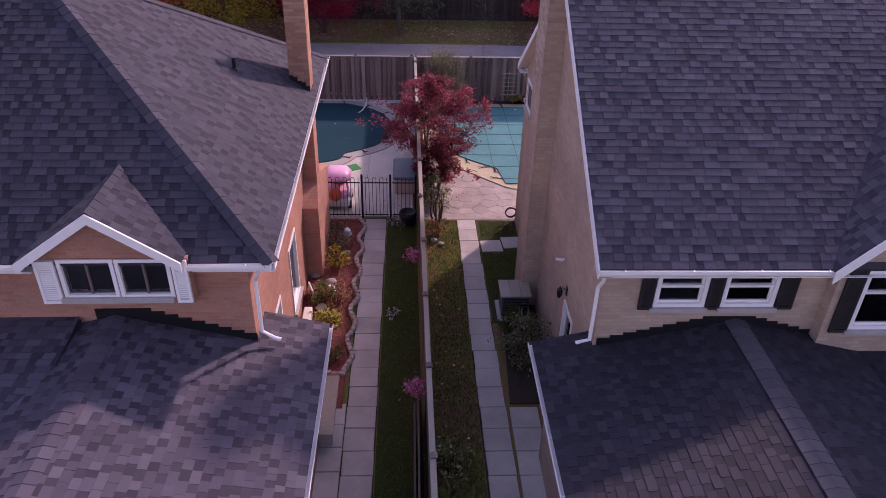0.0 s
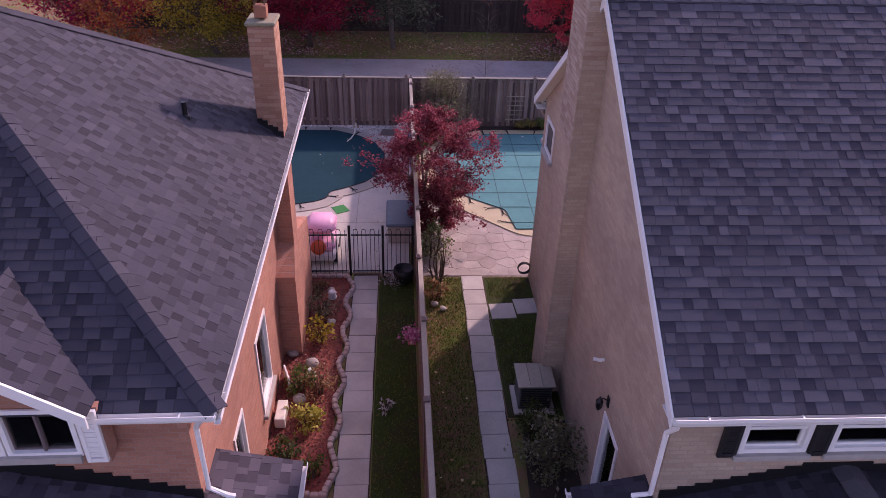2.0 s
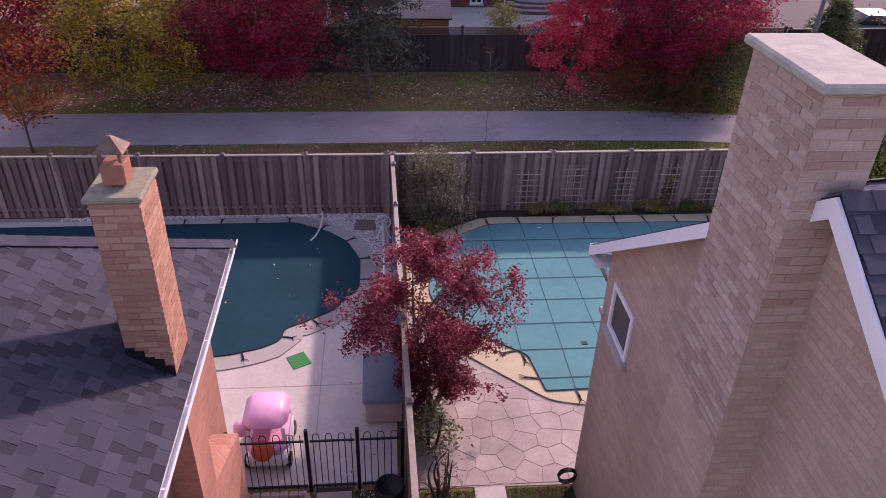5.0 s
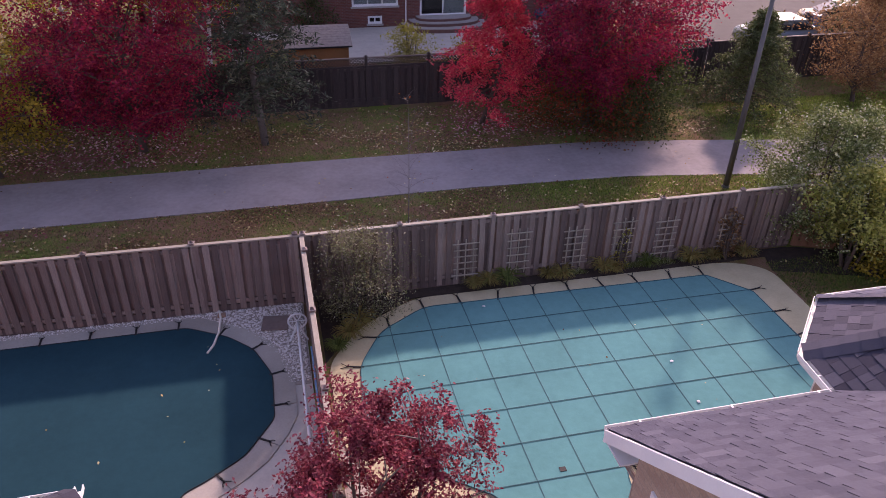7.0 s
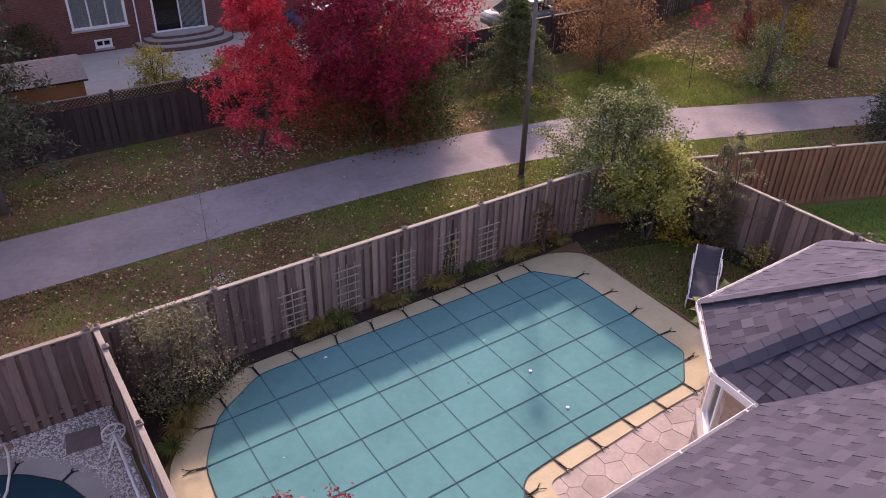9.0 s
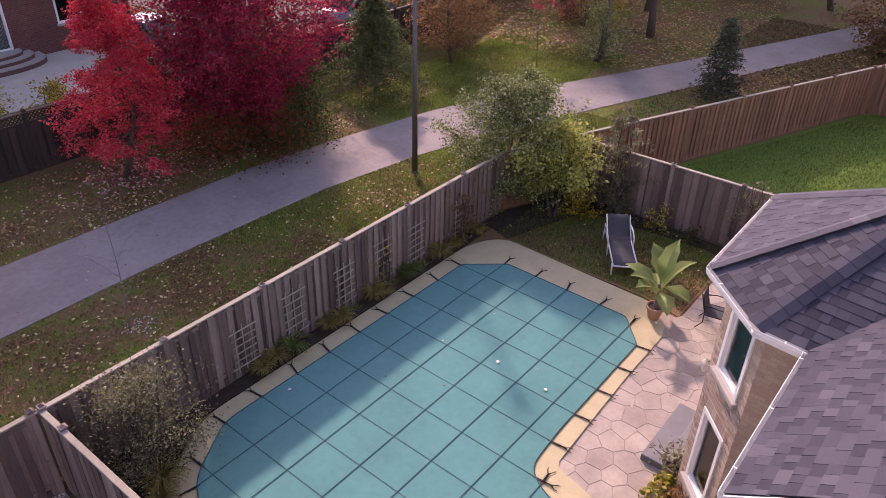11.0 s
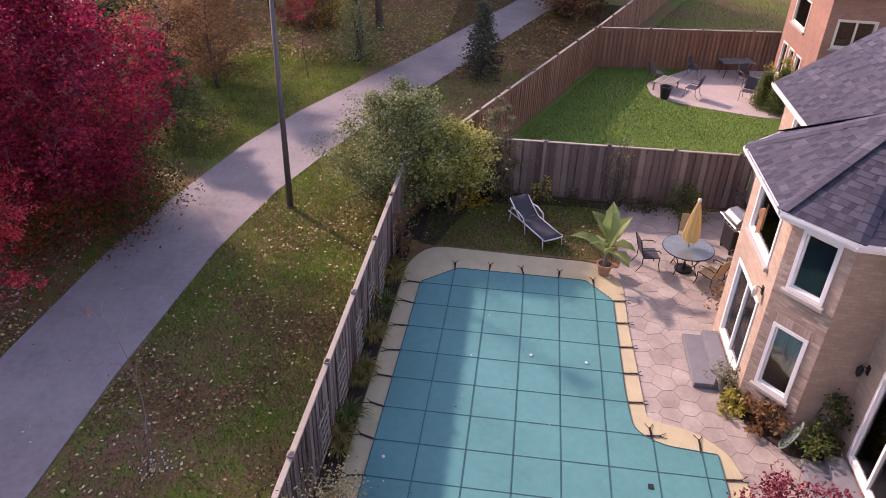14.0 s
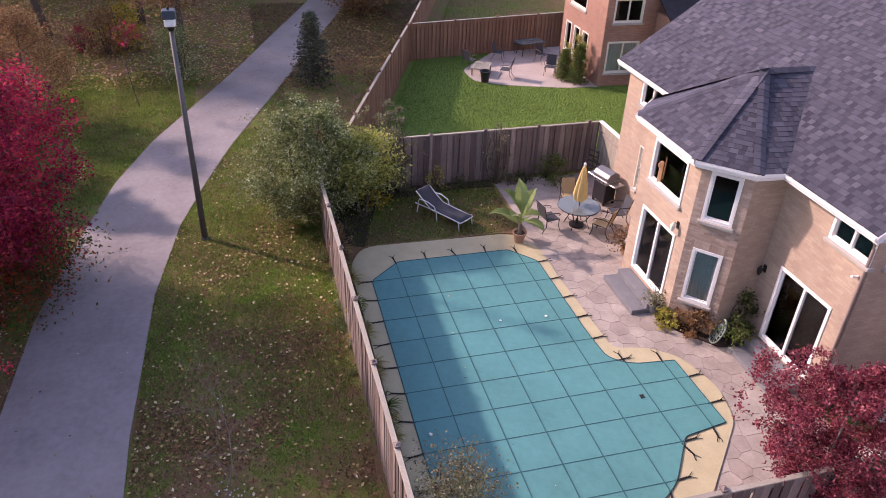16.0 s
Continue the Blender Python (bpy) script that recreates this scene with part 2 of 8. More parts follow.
SHINGLE = pieces("asphalt shingle", [(0, (0.062, 0.060, 0.080)), (0.45, (0.077, 0.075, 0.097)), (0.85, (0.092, 0.089, 0.113)), (1, (0.118, 0.114, 0.140))], 0.75, (1, 1, 1), 90, 0.45, 0.5, 0.3)
SHINGLE_LOW = pieces("shadow-toned shingle", [(0, (0.042, 0.040, 0.057)), (0.5, (0.051, 0.049, 0.067)), (1, (0.062, 0.060, 0.079))], 0.75, (1, 1, 1), 90, 0.45, 0.5, 0.3)
for m_ in (SHINGLE, SHINGLE_LOW):
    b_ = m_.node_tree.nodes["Principled BSDF"]
    b_.inputs["Roughness"].default_value, b_.inputs["Specular IOR Level"].default_value = 0.95, 0.15
    b_.inputs["Sheen Weight"].default_value, b_.inputs["Sheen Roughness"].default_value = 0.25, 0.45
    b_.inputs["Sheen Tint"].default_value = (0.86, 0.84, 1.0, 1)
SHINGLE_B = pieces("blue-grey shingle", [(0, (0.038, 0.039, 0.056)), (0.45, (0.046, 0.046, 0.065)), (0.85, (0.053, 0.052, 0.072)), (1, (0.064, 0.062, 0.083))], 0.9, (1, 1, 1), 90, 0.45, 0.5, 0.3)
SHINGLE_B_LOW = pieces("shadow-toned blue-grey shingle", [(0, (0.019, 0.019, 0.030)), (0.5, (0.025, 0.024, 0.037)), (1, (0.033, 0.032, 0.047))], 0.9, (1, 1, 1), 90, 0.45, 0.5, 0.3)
# brighter copy for the western garage roof, sunlight put into the colour
SHINGLE_SUNLIT = pieces("sun-brightened mauve grey shingle", [(0, (0.070, 0.062, 0.085)), (0.45, (0.090, 0.080, 0.105)), (0.85, (0.108, 0.097, 0.124)), (1, (0.13, 0.118, 0.146))], 0.85, (1, 1, 1), 90, 0.45, 0.5, 0.3)
SHINGLE_SUNLIT_LOW = pieces("sun-brightened dark mauve shingle", [(0, (0.036, 0.031, 0.046)), (0.5, (0.047, 0.041, 0.058)), (1, (0.06, 0.053, 0.072))], 0.85, (1, 1, 1), 90, 0.45, 0.5, 0.3)
# darker copy for the eastern garage roof, its shade put into the colour
SHINGLE_SHADED = pieces("shade-darkened shingle", [(0, (0.022, 0.021, 0.032)), (0.5, (0.031, 0.029, 0.042)), (1, (0.045, 0.042, 0.056))], 0.85, (1, 1, 1), 90, 0.45, 0.5, 0.3)
SHINGLE_SHADED_LOW = pieces("shade-darkened low shingle", [(0, (0.014, 0.013, 0.021)), (1, (0.024, 0.022, 0.032))], 0.85, (1, 1, 1), 90, 0.45, 0.5, 0.3)
SHINGLE_EDGE = plain("cut asphalt edge", (0.034, 0.031, 0.041), 0.95, 0, 0.3, 30, 0.2)
SHINGLE_CAP = pieces("ridge shingle", [(0, (0.08, 0.076, 0.088)), (1, (0.115, 0.11, 0.122))], 0.9, (1, 1, 1), 90, 0.5, 0.5, 0.3)
FELT = plain("roof underlay", (0.035, 0.033, 0.04), 0.95, 0, 0.3, 4, 0.3)
FENCE_OLD = pieces("weathered fence wood", [(0, (0.14, 0.10, 0.09)), (0.5, (0.26, 0.195, 0.17)), (1, (0.40, 0.32, 0.28))], 0.9, (9, 9, 0.7), 7, 0.6, 0.5, 0.3)
FENCE_CAP = pieces("bleached cap rail", [(0, (0.34, 0.30, 0.24)), (1, (0.46, 0.41, 0.33))], 0.9, (3, 3, 3), 9, 0.4, 0.3, 0.3)
FENCE_NEW = pieces("stained cedar", [(0, (0.25, 0.125, 0.075)), (1, (0.36, 0.19, 0.115))], 0.85, (9, 9, 0.7), 7, 0.5, 0.4, 0.3)
FENCE_DARK = pieces("dark fence wood", [(0, (0.055, 0.04, 0.038)), (1, (0.10, 0.075, 0.068))], 0.9, (9, 9, 0.7), 7, 0.6, 0.5, 0.3)
BRICK_PINK = brickwork("buff pink brick", [(0.53, 0.41, 0.31), (0.45, 0.325, 0.25)], (0.43, 0.345, 0.28))
BRICK_ORANGE = brickwork("orange brick", [(0.52, 0.25, 0.175), (0.43, 0.19, 0.13)], (0.42, 0.26, 0.205))
BRICK_ROSE = brickwork("rose brick", [(0.42, 0.225, 0.165), (0.34, 0.17, 0.125)], (0.36, 0.26, 0.22))
BRICK_RED = brickwork("red brick", [(0.22, 0.078, 0.062), (0.165, 0.055, 0.045)], (0.20, 0.145, 0.13))
WHITE = plain("white paint", (0.78, 0.77, 0.75), 0.45, 0, 0.05, 4, 0.05)
CREAM = plain("cream trim", (0.68, 0.64, 0.55), 0.55, 0, 0.06, 4, 0.05)
DARKPAINT = plain("dark shutter paint", (0.02, 0.018, 0.02), 0.5, 0, 0.2, 5, 0.1)
STONE = plain("grey stone", (0.34, 0.31, 0.28), 0.9, 0, 0.3, 7, 0.5)
SILL = plain("concrete sill", (0.38, 0.35, 0.32), 0.85, 0, 0.12, 7, 0.2)
GRAVEL = pieces("white gravel", [(0, (0.22, 0.18, 0.15)), (0.25, (0.58, 0.53, 0.47)), (1, (0.85, 0.82, 0.77))], 0.9, (1, 1, 1), 20, 0.2, 0.2, 0.1)
IRON = plain("black iron", (0.015, 0.015, 0.017), 0.45, 0.3, 0.2, 10, 0.1)
METAL = plain("brushed steel", (0.45, 0.45, 0.46), 0.35, 0.9, 0.1, 12, 0.05)
BARK = plain("bark", (0.10, 0.075, 0.06), 0.95, 0, 0.4, 12, 0.9)
BARK_GREY = plain("grey bark", (0.16, 0.135, 0.12), 0.95, 0, 0.35, 12, 0.8)
BARK_BIRCH = plain("birch bark", (0.55, 0.52, 0.48), 0.9, 0, 0.4, 5, 0.4)


def fabric(name, colour, weave, rough=0.75):
    mat, b = shader(name, rough, 0.0, 0.08)
    p = node(mat, "NewGeometry").outputs["Position"]
    a, c, d = fog(mat, p, 0.5, 3), fog(mat, p, 7, 4), fog(mat, p, weave, 2)
    f = maths(mat, "ADD", maths(mat, "MULTIPLY", a, 0.6), maths(mat, "MULTIPLY", c, 0.4))
    col = ramp(mat, f, [(0.3, tuple(v * 0.84 for v in colour)), (0.7, tuple(v * 1.12 for v in colour))])
    col = blend(mat, col, ramp(mat, d, [(0.3, (0.75, 0.75, 0.75)), (0.7, (1, 1, 1))]), 0.4, "MULTIPLY")
    join(mat, col, b.inputs["Base Color"])
    relief(mat, b, maths(mat, "ADD", a, maths(mat, "MULTIPLY", c, 0.15)), 0.35, 0.06)
    return mat


COVER_TEAL = fabric("teal mesh cover", (0.086, 0.275, 0.27), 160, 0.9)
COVER_DARK = fabric("dark green mesh cover", (0.011, 0.052, 0.066), 160, 0.95)
STRAP = plain("dark strap webbing", (0.026, 0.11, 0.12), 0.8, 0, 0.2, 20, 0.2)
BLACKRUBBER = plain("black spring and webbing", (0.012, 0.012, 0.012), 0.7, 0, 0.2, 20, 0.2)


def window_glass():
    mat, b = shader("window glass", 0.03, 0.0, 0.5)
    out = mat.node_tree.nodes["Material Output"]
    gl, tr, mx, fr = node(mat, "BsdfGlossy", Roughness=0.02), node(mat, "BsdfTransparent"), node(mat, "MixShader"), node(mat, "Fresnel", IOR=1.5)
    tr.inputs["Color"].default_value = (0.72, 0.76, 0.76, 1)
    join(mat, fr.outputs[0], mx.inputs[0])
    join(mat, tr.outputs[0], mx.inputs[1])
    join(mat, gl.outputs[0], mx.inputs[2])
    join(mat, mx.outputs[0], out.inputs["Surface"])
    mat.node_tree.nodes.remove(b)
    return mat


GLASS = window_glass()
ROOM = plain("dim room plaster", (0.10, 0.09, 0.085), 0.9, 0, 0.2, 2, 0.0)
CURTAIN = plain("pale curtain", (0.74, 0.74, 0.73), 0.9, 0, 0.15, 9, 0.1)

# ---- ground, path, pools, paving ----
def sheet(name, outline, z0, z1, mat, label="", kind="structure", parent=None):
    bm = bmesh.new()
    prism(bm, outline, z0, z1)
    ob = part(name, bm, mat, parent)
    return tagged(ob, label, "", "", kind)


bm = bmesh.new()
bmesh.ops.create_grid(bm, x_segments=2, y_segments=2, size=600)
ground = part("ground", bm, GRASS, kind="structure")
tagged(ground, "patchy autumn grass with bare soil between the houses", "lawn")

PATH_FAR = [(-60, 36.6), (-25, 36.9), (-10, 37.05), (0, 37.12), (6.5, 37.05), (10.3, 36.98), (14.2, 36.5), (18, 35.85), (21.4, 34.85), (24.5, 33.6), (27.5, 32.35), (31, 31.0), (34.5, 29.75), (40, 27.7), (48, 24.9), (70, 17.5)]
PATH_NEAR = [(-60, 33.8), (-25, 34.0), (-10, 34.15), (0, 34.2), (5.7, 34.3), (10.9, 34.12), (14.6, 33.6), (17.5, 32.85), (20.2, 32.05), (23.3, 30.95), (26, 29.95), (28.7, 28.98), (34.1, 27.1), (46, 22.9), (70, 14.6)]
bm = bmesh.new()
prism(bm, PATH_NEAR + PATH_FAR[::-1], -0.2, 0.025)
road = part("path", bm, ASPHALT, kind="structure")
tagged(road, "pale worn asphalt walking path curving past the gardens", "path")

COVER_R = rounded([(1.0, 24.9), (1.9, 23.55), (3.02, 22.7), (3.2, 21.57), (5.36, 21.62), (5.45, 22.7), (5.8, 23.22), (6.9, 23.3), (10.3, 23.33), (11.08, 24.0), (11.1, 27.4), (10.3, 28.3), (2.9, 28.38), (1.75, 27.65), (1.15, 26.6)], [0.4, 0.3, 0.12, 0.05, 0.05, 0.3, 0.3, 0.3, 0.1, 0.1, 0.1, 0.1, 0.3, 0.3, 0.3], 4)
COPING_R = rounded([(0.5, 24.6), (0.95, 23.5), (2.3, 22.2), (3.25, 21.3), (4.3, 21.08), (5.46, 21.4), (5.95, 22.0), (6.15, 22.9), (9.3, 23.02), (11.15, 23.02), (12.02, 23.6), (12.15, 28.3), (11.2, 28.8), (2.75, 28.8), (1.34, 27.95), (0.5, 26.8)], [0.4, 0.3, 0.3, 0.3, 0.3, 0.3, 0.25, 0.2, 0.2, 0.4, 0.4, 0.8, 0.6, 0.4, 0.4, 0.4], 4)
HOUSE_R_FOOT = [(3.2, 9.8), (13.9, 9.8), (13.9, 19.25), (10.35, 19.25), (10.35, 20.15), (9.55, 20.97), (6.95, 20.97), (6.05, 20.15), (6.05, 19.25), (3.2, 19.25)]
tagged(sheet("patio_bed", [(0.45, 19.28), (15.7, 19.0), (15.7, 23.0), (11.9, 23.0), (11.9, 23.6), (0.45, 24.6)], -0.1, 0.012, JOINT), "dark mortar bed under the patio flagstones", "patio")
coping_r = sheet("pool_coping", COPING_R, -0.1, 0.05, COPING, "buff concrete coping round the covered pool")
tagged(coping_r, category="coping")

cover = thing("pool_cover", (6, 25.5, 0), "teal mesh safety cover strapped over a swimming pool", "pool cover")
bm = bmesh.new()
prism(bm, COVER_R, 0.052, 0.07)
part("sheet", bm, COVER_TEAL, cover, world_coords=True)
GX = [1.98 + 0.92 * k for k in range(10)]
GY = [21.94 + 0.922 * k for k in range(7)]


def spans(poly, axis, value):
    """Where a line along the other axis lies inside the outline."""
    c = []
    for i in range(len(poly)):
        a, b = poly[i - 1], poly[i]
        if (a[axis] > value) != (b[axis] > value):
            t = (value - a[axis]) / (b[axis] - a[axis])
            c.append(a[1 - axis] + t * (b[1 - axis] - a[1 - axis]))
    c.sort()
    return list(zip(c[::2], c[1::2]))


def anchor(px, py, dx, dy, parent, reach=0.42):
    """A strap end with its spring and brass anchor on the coping."""
    bm = bmesh.new()
    ang = math.degrees(math.atan2(dy, dx))
    m = pose(px, py, 0.062, 0, 0, ang)
    box(bm, -0.05, reach * 0.45, -0.02, 0.02, 0.0, 0.012, 0, m)
    tube(bm, [m @ Vector((reach * 0.4 + 0.02 * k, 0.012 * (-1) ** k, 0.012)) for k in range(8)], 0.016, 5)
    for side in (-1, 1):
        tube(bm, [m @ Vector((reach * 0.72, 0, 0.01)), m @ Vector((reach * 0.9, 0.05 * side, 0.01)), m @ Vector((reach * 1.05, 0.1 * side * random.uniform(0.3, 1), 0.005))], 0.009, 4)
    cyl(bm, 0.022, 0.018, 0, 0.02, 8, m @ pose(reach * 0.75, 0, 0))
    part("strap_anchor", bm, BLACKRUBBER, parent, "black spring anchor", world_coords=True)


for gx in GX:
    for a, b in spans(COVER_R, 0, gx):
        bm = bmesh.new()
        box(bm, gx - 0.009, gx + 0.009, a, b, 0.072, 0.078)
        part("strap", bm, STRAP, cover, world_coords=True)
        anchor(gx, a, 0.1, -1, cover)
        anchor(gx, b, random.uniform(-0.3, 0.3), 1, cover)
for gy in GY:
    for a, b in spans(COVER_R, 1, gy):
        bm = bmesh.new()
        box(bm, a, b, gy - 0.009, gy + 0.009, 0.0795, 0.0855)
        part("strap", bm, STRAP, cover, world_coords=True)
        anchor(a, gy, -1, random.uniform(-0.3, 0.3), cover)
        anchor(b, gy, 1, random.uniform(-0.2, 0.3), cover)
bm = bmesh.new()
tube(bm, [(x, y, 0.07) for x, y in COVER_R] + [(*COVER_R[0], 0.07)], 0.014, 5)
part("hem", bm, STRAP, cover, world_coords=True)
bm = bmesh.new()
box(bm, 4.3, 4.42, 22.98, 23.08, 0.071, 0.083)
part("drain_patch", bm, BLACKRUBBER, cover, "small black drain patch", world_coords=True)

# the western garden: concrete deck, darker pool cover
DECK_L = [(-16, 19.45), (0.12, 19.45), (0.12, 29.2), (-16, 29.2)]
COVER_L = rounded([(-15, 22.6), (-6, 22.75), (-3.4, 23.02), (-2.75, 23.22), (-2.38, 23.45), (-2.33, 23.87), (-1.86, 24.12), (-1.24, 24.55), (-0.68, 25.4), (-0.68, 26.7), (-1.05, 27.6), (-1.6, 28.15), (-2.5, 28.65), (-6.5, 28.65), (-15, 28.6)], 0.15, 3)
deck = sheet("pool_deck", DECK_L, -0.1, 0.03, DECK, "sunlit concrete pool deck with dark control joints")
tagged(deck, category="deck")
cover_l = thing("pool_cover", (-6, 25.5, 0), "dark green mesh cover over a swimming pool", "pool cover")
bm = bmesh.new()
prism(bm, COVER_L, 0.056, 0.072)
part("sheet", bm, COVER_DARK, cover_l, world_coords=True)
bm = bmesh.new()
tube(bm, [(x, y, 0.07) for x, y in COVER_L], 0.013, 5)
part("hem", bm, BLACKRUBBER, cover_l, world_coords=True)


def offset(poly, d):
    out = []
    n = len(poly)
    for i in range(n):
        a, p, b = Vector(poly[i - 1]), Vector(poly[i]), Vector(poly[(i + 1) % n])
        t = ((p - a).normalized() + (b - p).normalized())
        if t.length < 1e-6:
            t = b - a
        t.normalize()
        out.append((p.x + t.y * d, p.y - t.x * d))
    return out


# coping stones round the dark cover, one by one
L_RIM = COVER_L[3:-4]
lengths, total = [0.0], 0.0
for a, b in zip(L_RIM, L_RIM[1:]):
    total += math.dist(a, b)
    lengths.append(total)


def along(s):
    for i in range(len(L_RIM) - 1):
        if s <= lengths[i + 1] or i == len(L_RIM) - 2:
            t = (s - lengths[i]) / max(1e-6, lengths[i + 1] - lengths[i])
            a, b = Vector(L_RIM[i]), Vector(L_RIM[i + 1])
            d = (b - a).normalized()
            return a.lerp(b, t), Vector((d.y, -d.x))


s0 = 0.1
while s0 < total - 0.9:
    w = random.uniform(0.9, 1.08)
    outline = []
    for k in range(4):
        p, n = along(s0 + w * k / 3 * 0.985)
        outline.append((p - n * 0.05, p + n * 0.45))
    bm = bmesh.new()
    prism(bm, [(q.x, q.y) for q, _ in outline][::-1] + [(q.x, q.y) for _, q in outline], 0.02, 0.055)
    bmesh.ops.recalc_face_normals(bm, faces=bm.faces)
    part("coping_stone", bm, COPING_GREY, deck)
    if random.random() < 0.85:
        p, n = along(s0)
        anchor(p.x, p.y, n.x, n.y, cover_l, 0.3)
    s0 += w
# deck joints
for x0, x1, y0, y1 in ((-1.42, -1.4, 19.5, 23.8), (-3.6, 0.1, 22.0, 22.015), (-3.62, -3.6, 19.5, 22.4)):
    tagged(part("deck_joint", boxed(x0, x1, y0, y1, 0.02, 0.034), JOINT, deck), "")

# lawn corner, beds
tagged(sheet("lawn_corner", [(11.95, 23.05), (15.72, 23.05), (15.72, 28.2), (13.5, 29.1), (11.2, 29.1), (12.15, 28.3), (12.15, 24)], -0.1, 0.02, GRASS), "small shady lawn corner behind the pool", "lawn")
tagged(sheet("lawn_next", [(16.0, 12.0), (30.6, 12.0), (30.5, 18), (29.4, 22.9), (16.0, 28.1)], -0.1, 0.02, TURF), "bright green mown lawn of the next garden", "lawn")
tagged(sheet("flower_bed", [(0.45, 26.9), (1.3, 28.0), (2.7, 28.85), (13.3, 28.85), (13.3, 29.2), (0.45, 29.2)], -0.1, 0.03, SOIL), "dark soil bed along the wooden fence", "bed")
tagged(sheet("flower_bed", [(12.2, 28.2), (15.0, 27.3), (15.3, 24), (15.2, 23.1), (15.75, 23.1), (15.75, 28.3), (13.5, 29.15), (12.5, 29.15)], -0.1, 0.035, SOIL), "dark soil under the corner shrubs", "bed")
tagged(sheet("mulch_bed", [(-2.8, 11.3), (-1.42, 11.3), (-1.45, 15), (-1.4, 19.25), (-2.9, 19.25)], -0.1, 0.04, MULCH), "red bark mulch bed beside the brick house", "bed")
tagged(sheet("flower_bed", [(2.15, 11.4), (3.19, 11.4), (3.19, 14.1), (2.3, 14.1)], -0.1, 0.03, SOIL), "dark soil bed with a shrub by the wall", "bed")
tagged(sheet("flower_bed", [(5.4, 19.3), (7.3, 20.3), (7.0, 21.2), (6.4, 20.9), (5.6, 20.2)], -0.1, 0.045, SOIL), "small planted bed against the bay", "bed")

# strips where the shade between the houses is painted into the turf
tagged(sheet("lawn_strip", [(-0.66, 3.0), (0.32, 3.0), (0.2, 19.3), (-0.66, 19.3)], -0.1, 0.006, SHADE_TURF), "turf strip with painted shade between fence and slab walk", "lawn")
tagged(sheet("lawn_strip", [(2.05, 14.2), (3.19, 14.2), (3.19, 19.2), (2.03, 19.2)], -0.1, 0.007, SHADE_TURF), "turf strip with painted shade below the gable wall", "lawn")
# concrete slab walks between the houses
walk_l = tagged(sheet("pavement", [(-1.33, 2.0), (-0.68, 2.0), (-0.68, 19.4), (-1.33, 19.4)], -0.1, 0.004, SOIL), "soil bed under a concrete slab walk", "walkway")
walk_r = tagged(sheet("pavement", [(1.5, 2.0), (2.04, 2.0), (2.02, 19.25), (1.43, 19.25)], -0.1, 0.004, SOIL), "soil bed under a concrete slab walk", "walkway")


def slab(x, y, w, l, parent, turn=0.0):
    bm = bmesh.new()
    box(bm, -w / 2, w / 2, -l / 2, l / 2, -0.05, 0.02, 0.008)
    ob = part("slab", bm, CONCRETE, parent)
    ob.matrix_basis = pose(x, y, random.uniform(0.0, 0.012), random.uniform(-0.5, 0.5), random.uniform(-0.5, 0.5), turn + random.uniform(-0.8, 0.8))


y = 19.0
while y > 3:
    slab(-1.005 + random.uniform(-0.012, 0.012), y, 0.61, 0.60, walk_l)
    if y < 11.2:
        slab(-1.64, y + 0.1, 0.6, 0.6, walk_l)
    t = (19 - y) / 10
    slab(1.71 + 0.07 * min(1, t) + random.uniform(-0.015, 0.015), y - 0.05, 0.55, 0.60, walk_r, 0.5)
    if y < 11.4:
        slab(2.42, y - 0.05, 0.6, 0.6, walk_r)
    y -= 0.612
slab(2.35, 17.75, 0.6, 0.6, walk_r, 3)
slab(2.95, 17.95, 0.55, 0.6, walk_r, 4)


# ---- fences ----
def meshes_of(name, sizes, bevel=0.004):
    """Boards with a common look: (width, thickness, height)."""
    out = []
    for w, th, h in sizes:
        bm = bmesh.new()
        box(bm, -w / 2, w / 2, -th / 2, th / 2, 0, h, bevel)
        me = bpy.data.meshes.new(name)
        bm.to_mesh(me)
        bm.free()
        out.append(me)
    return out


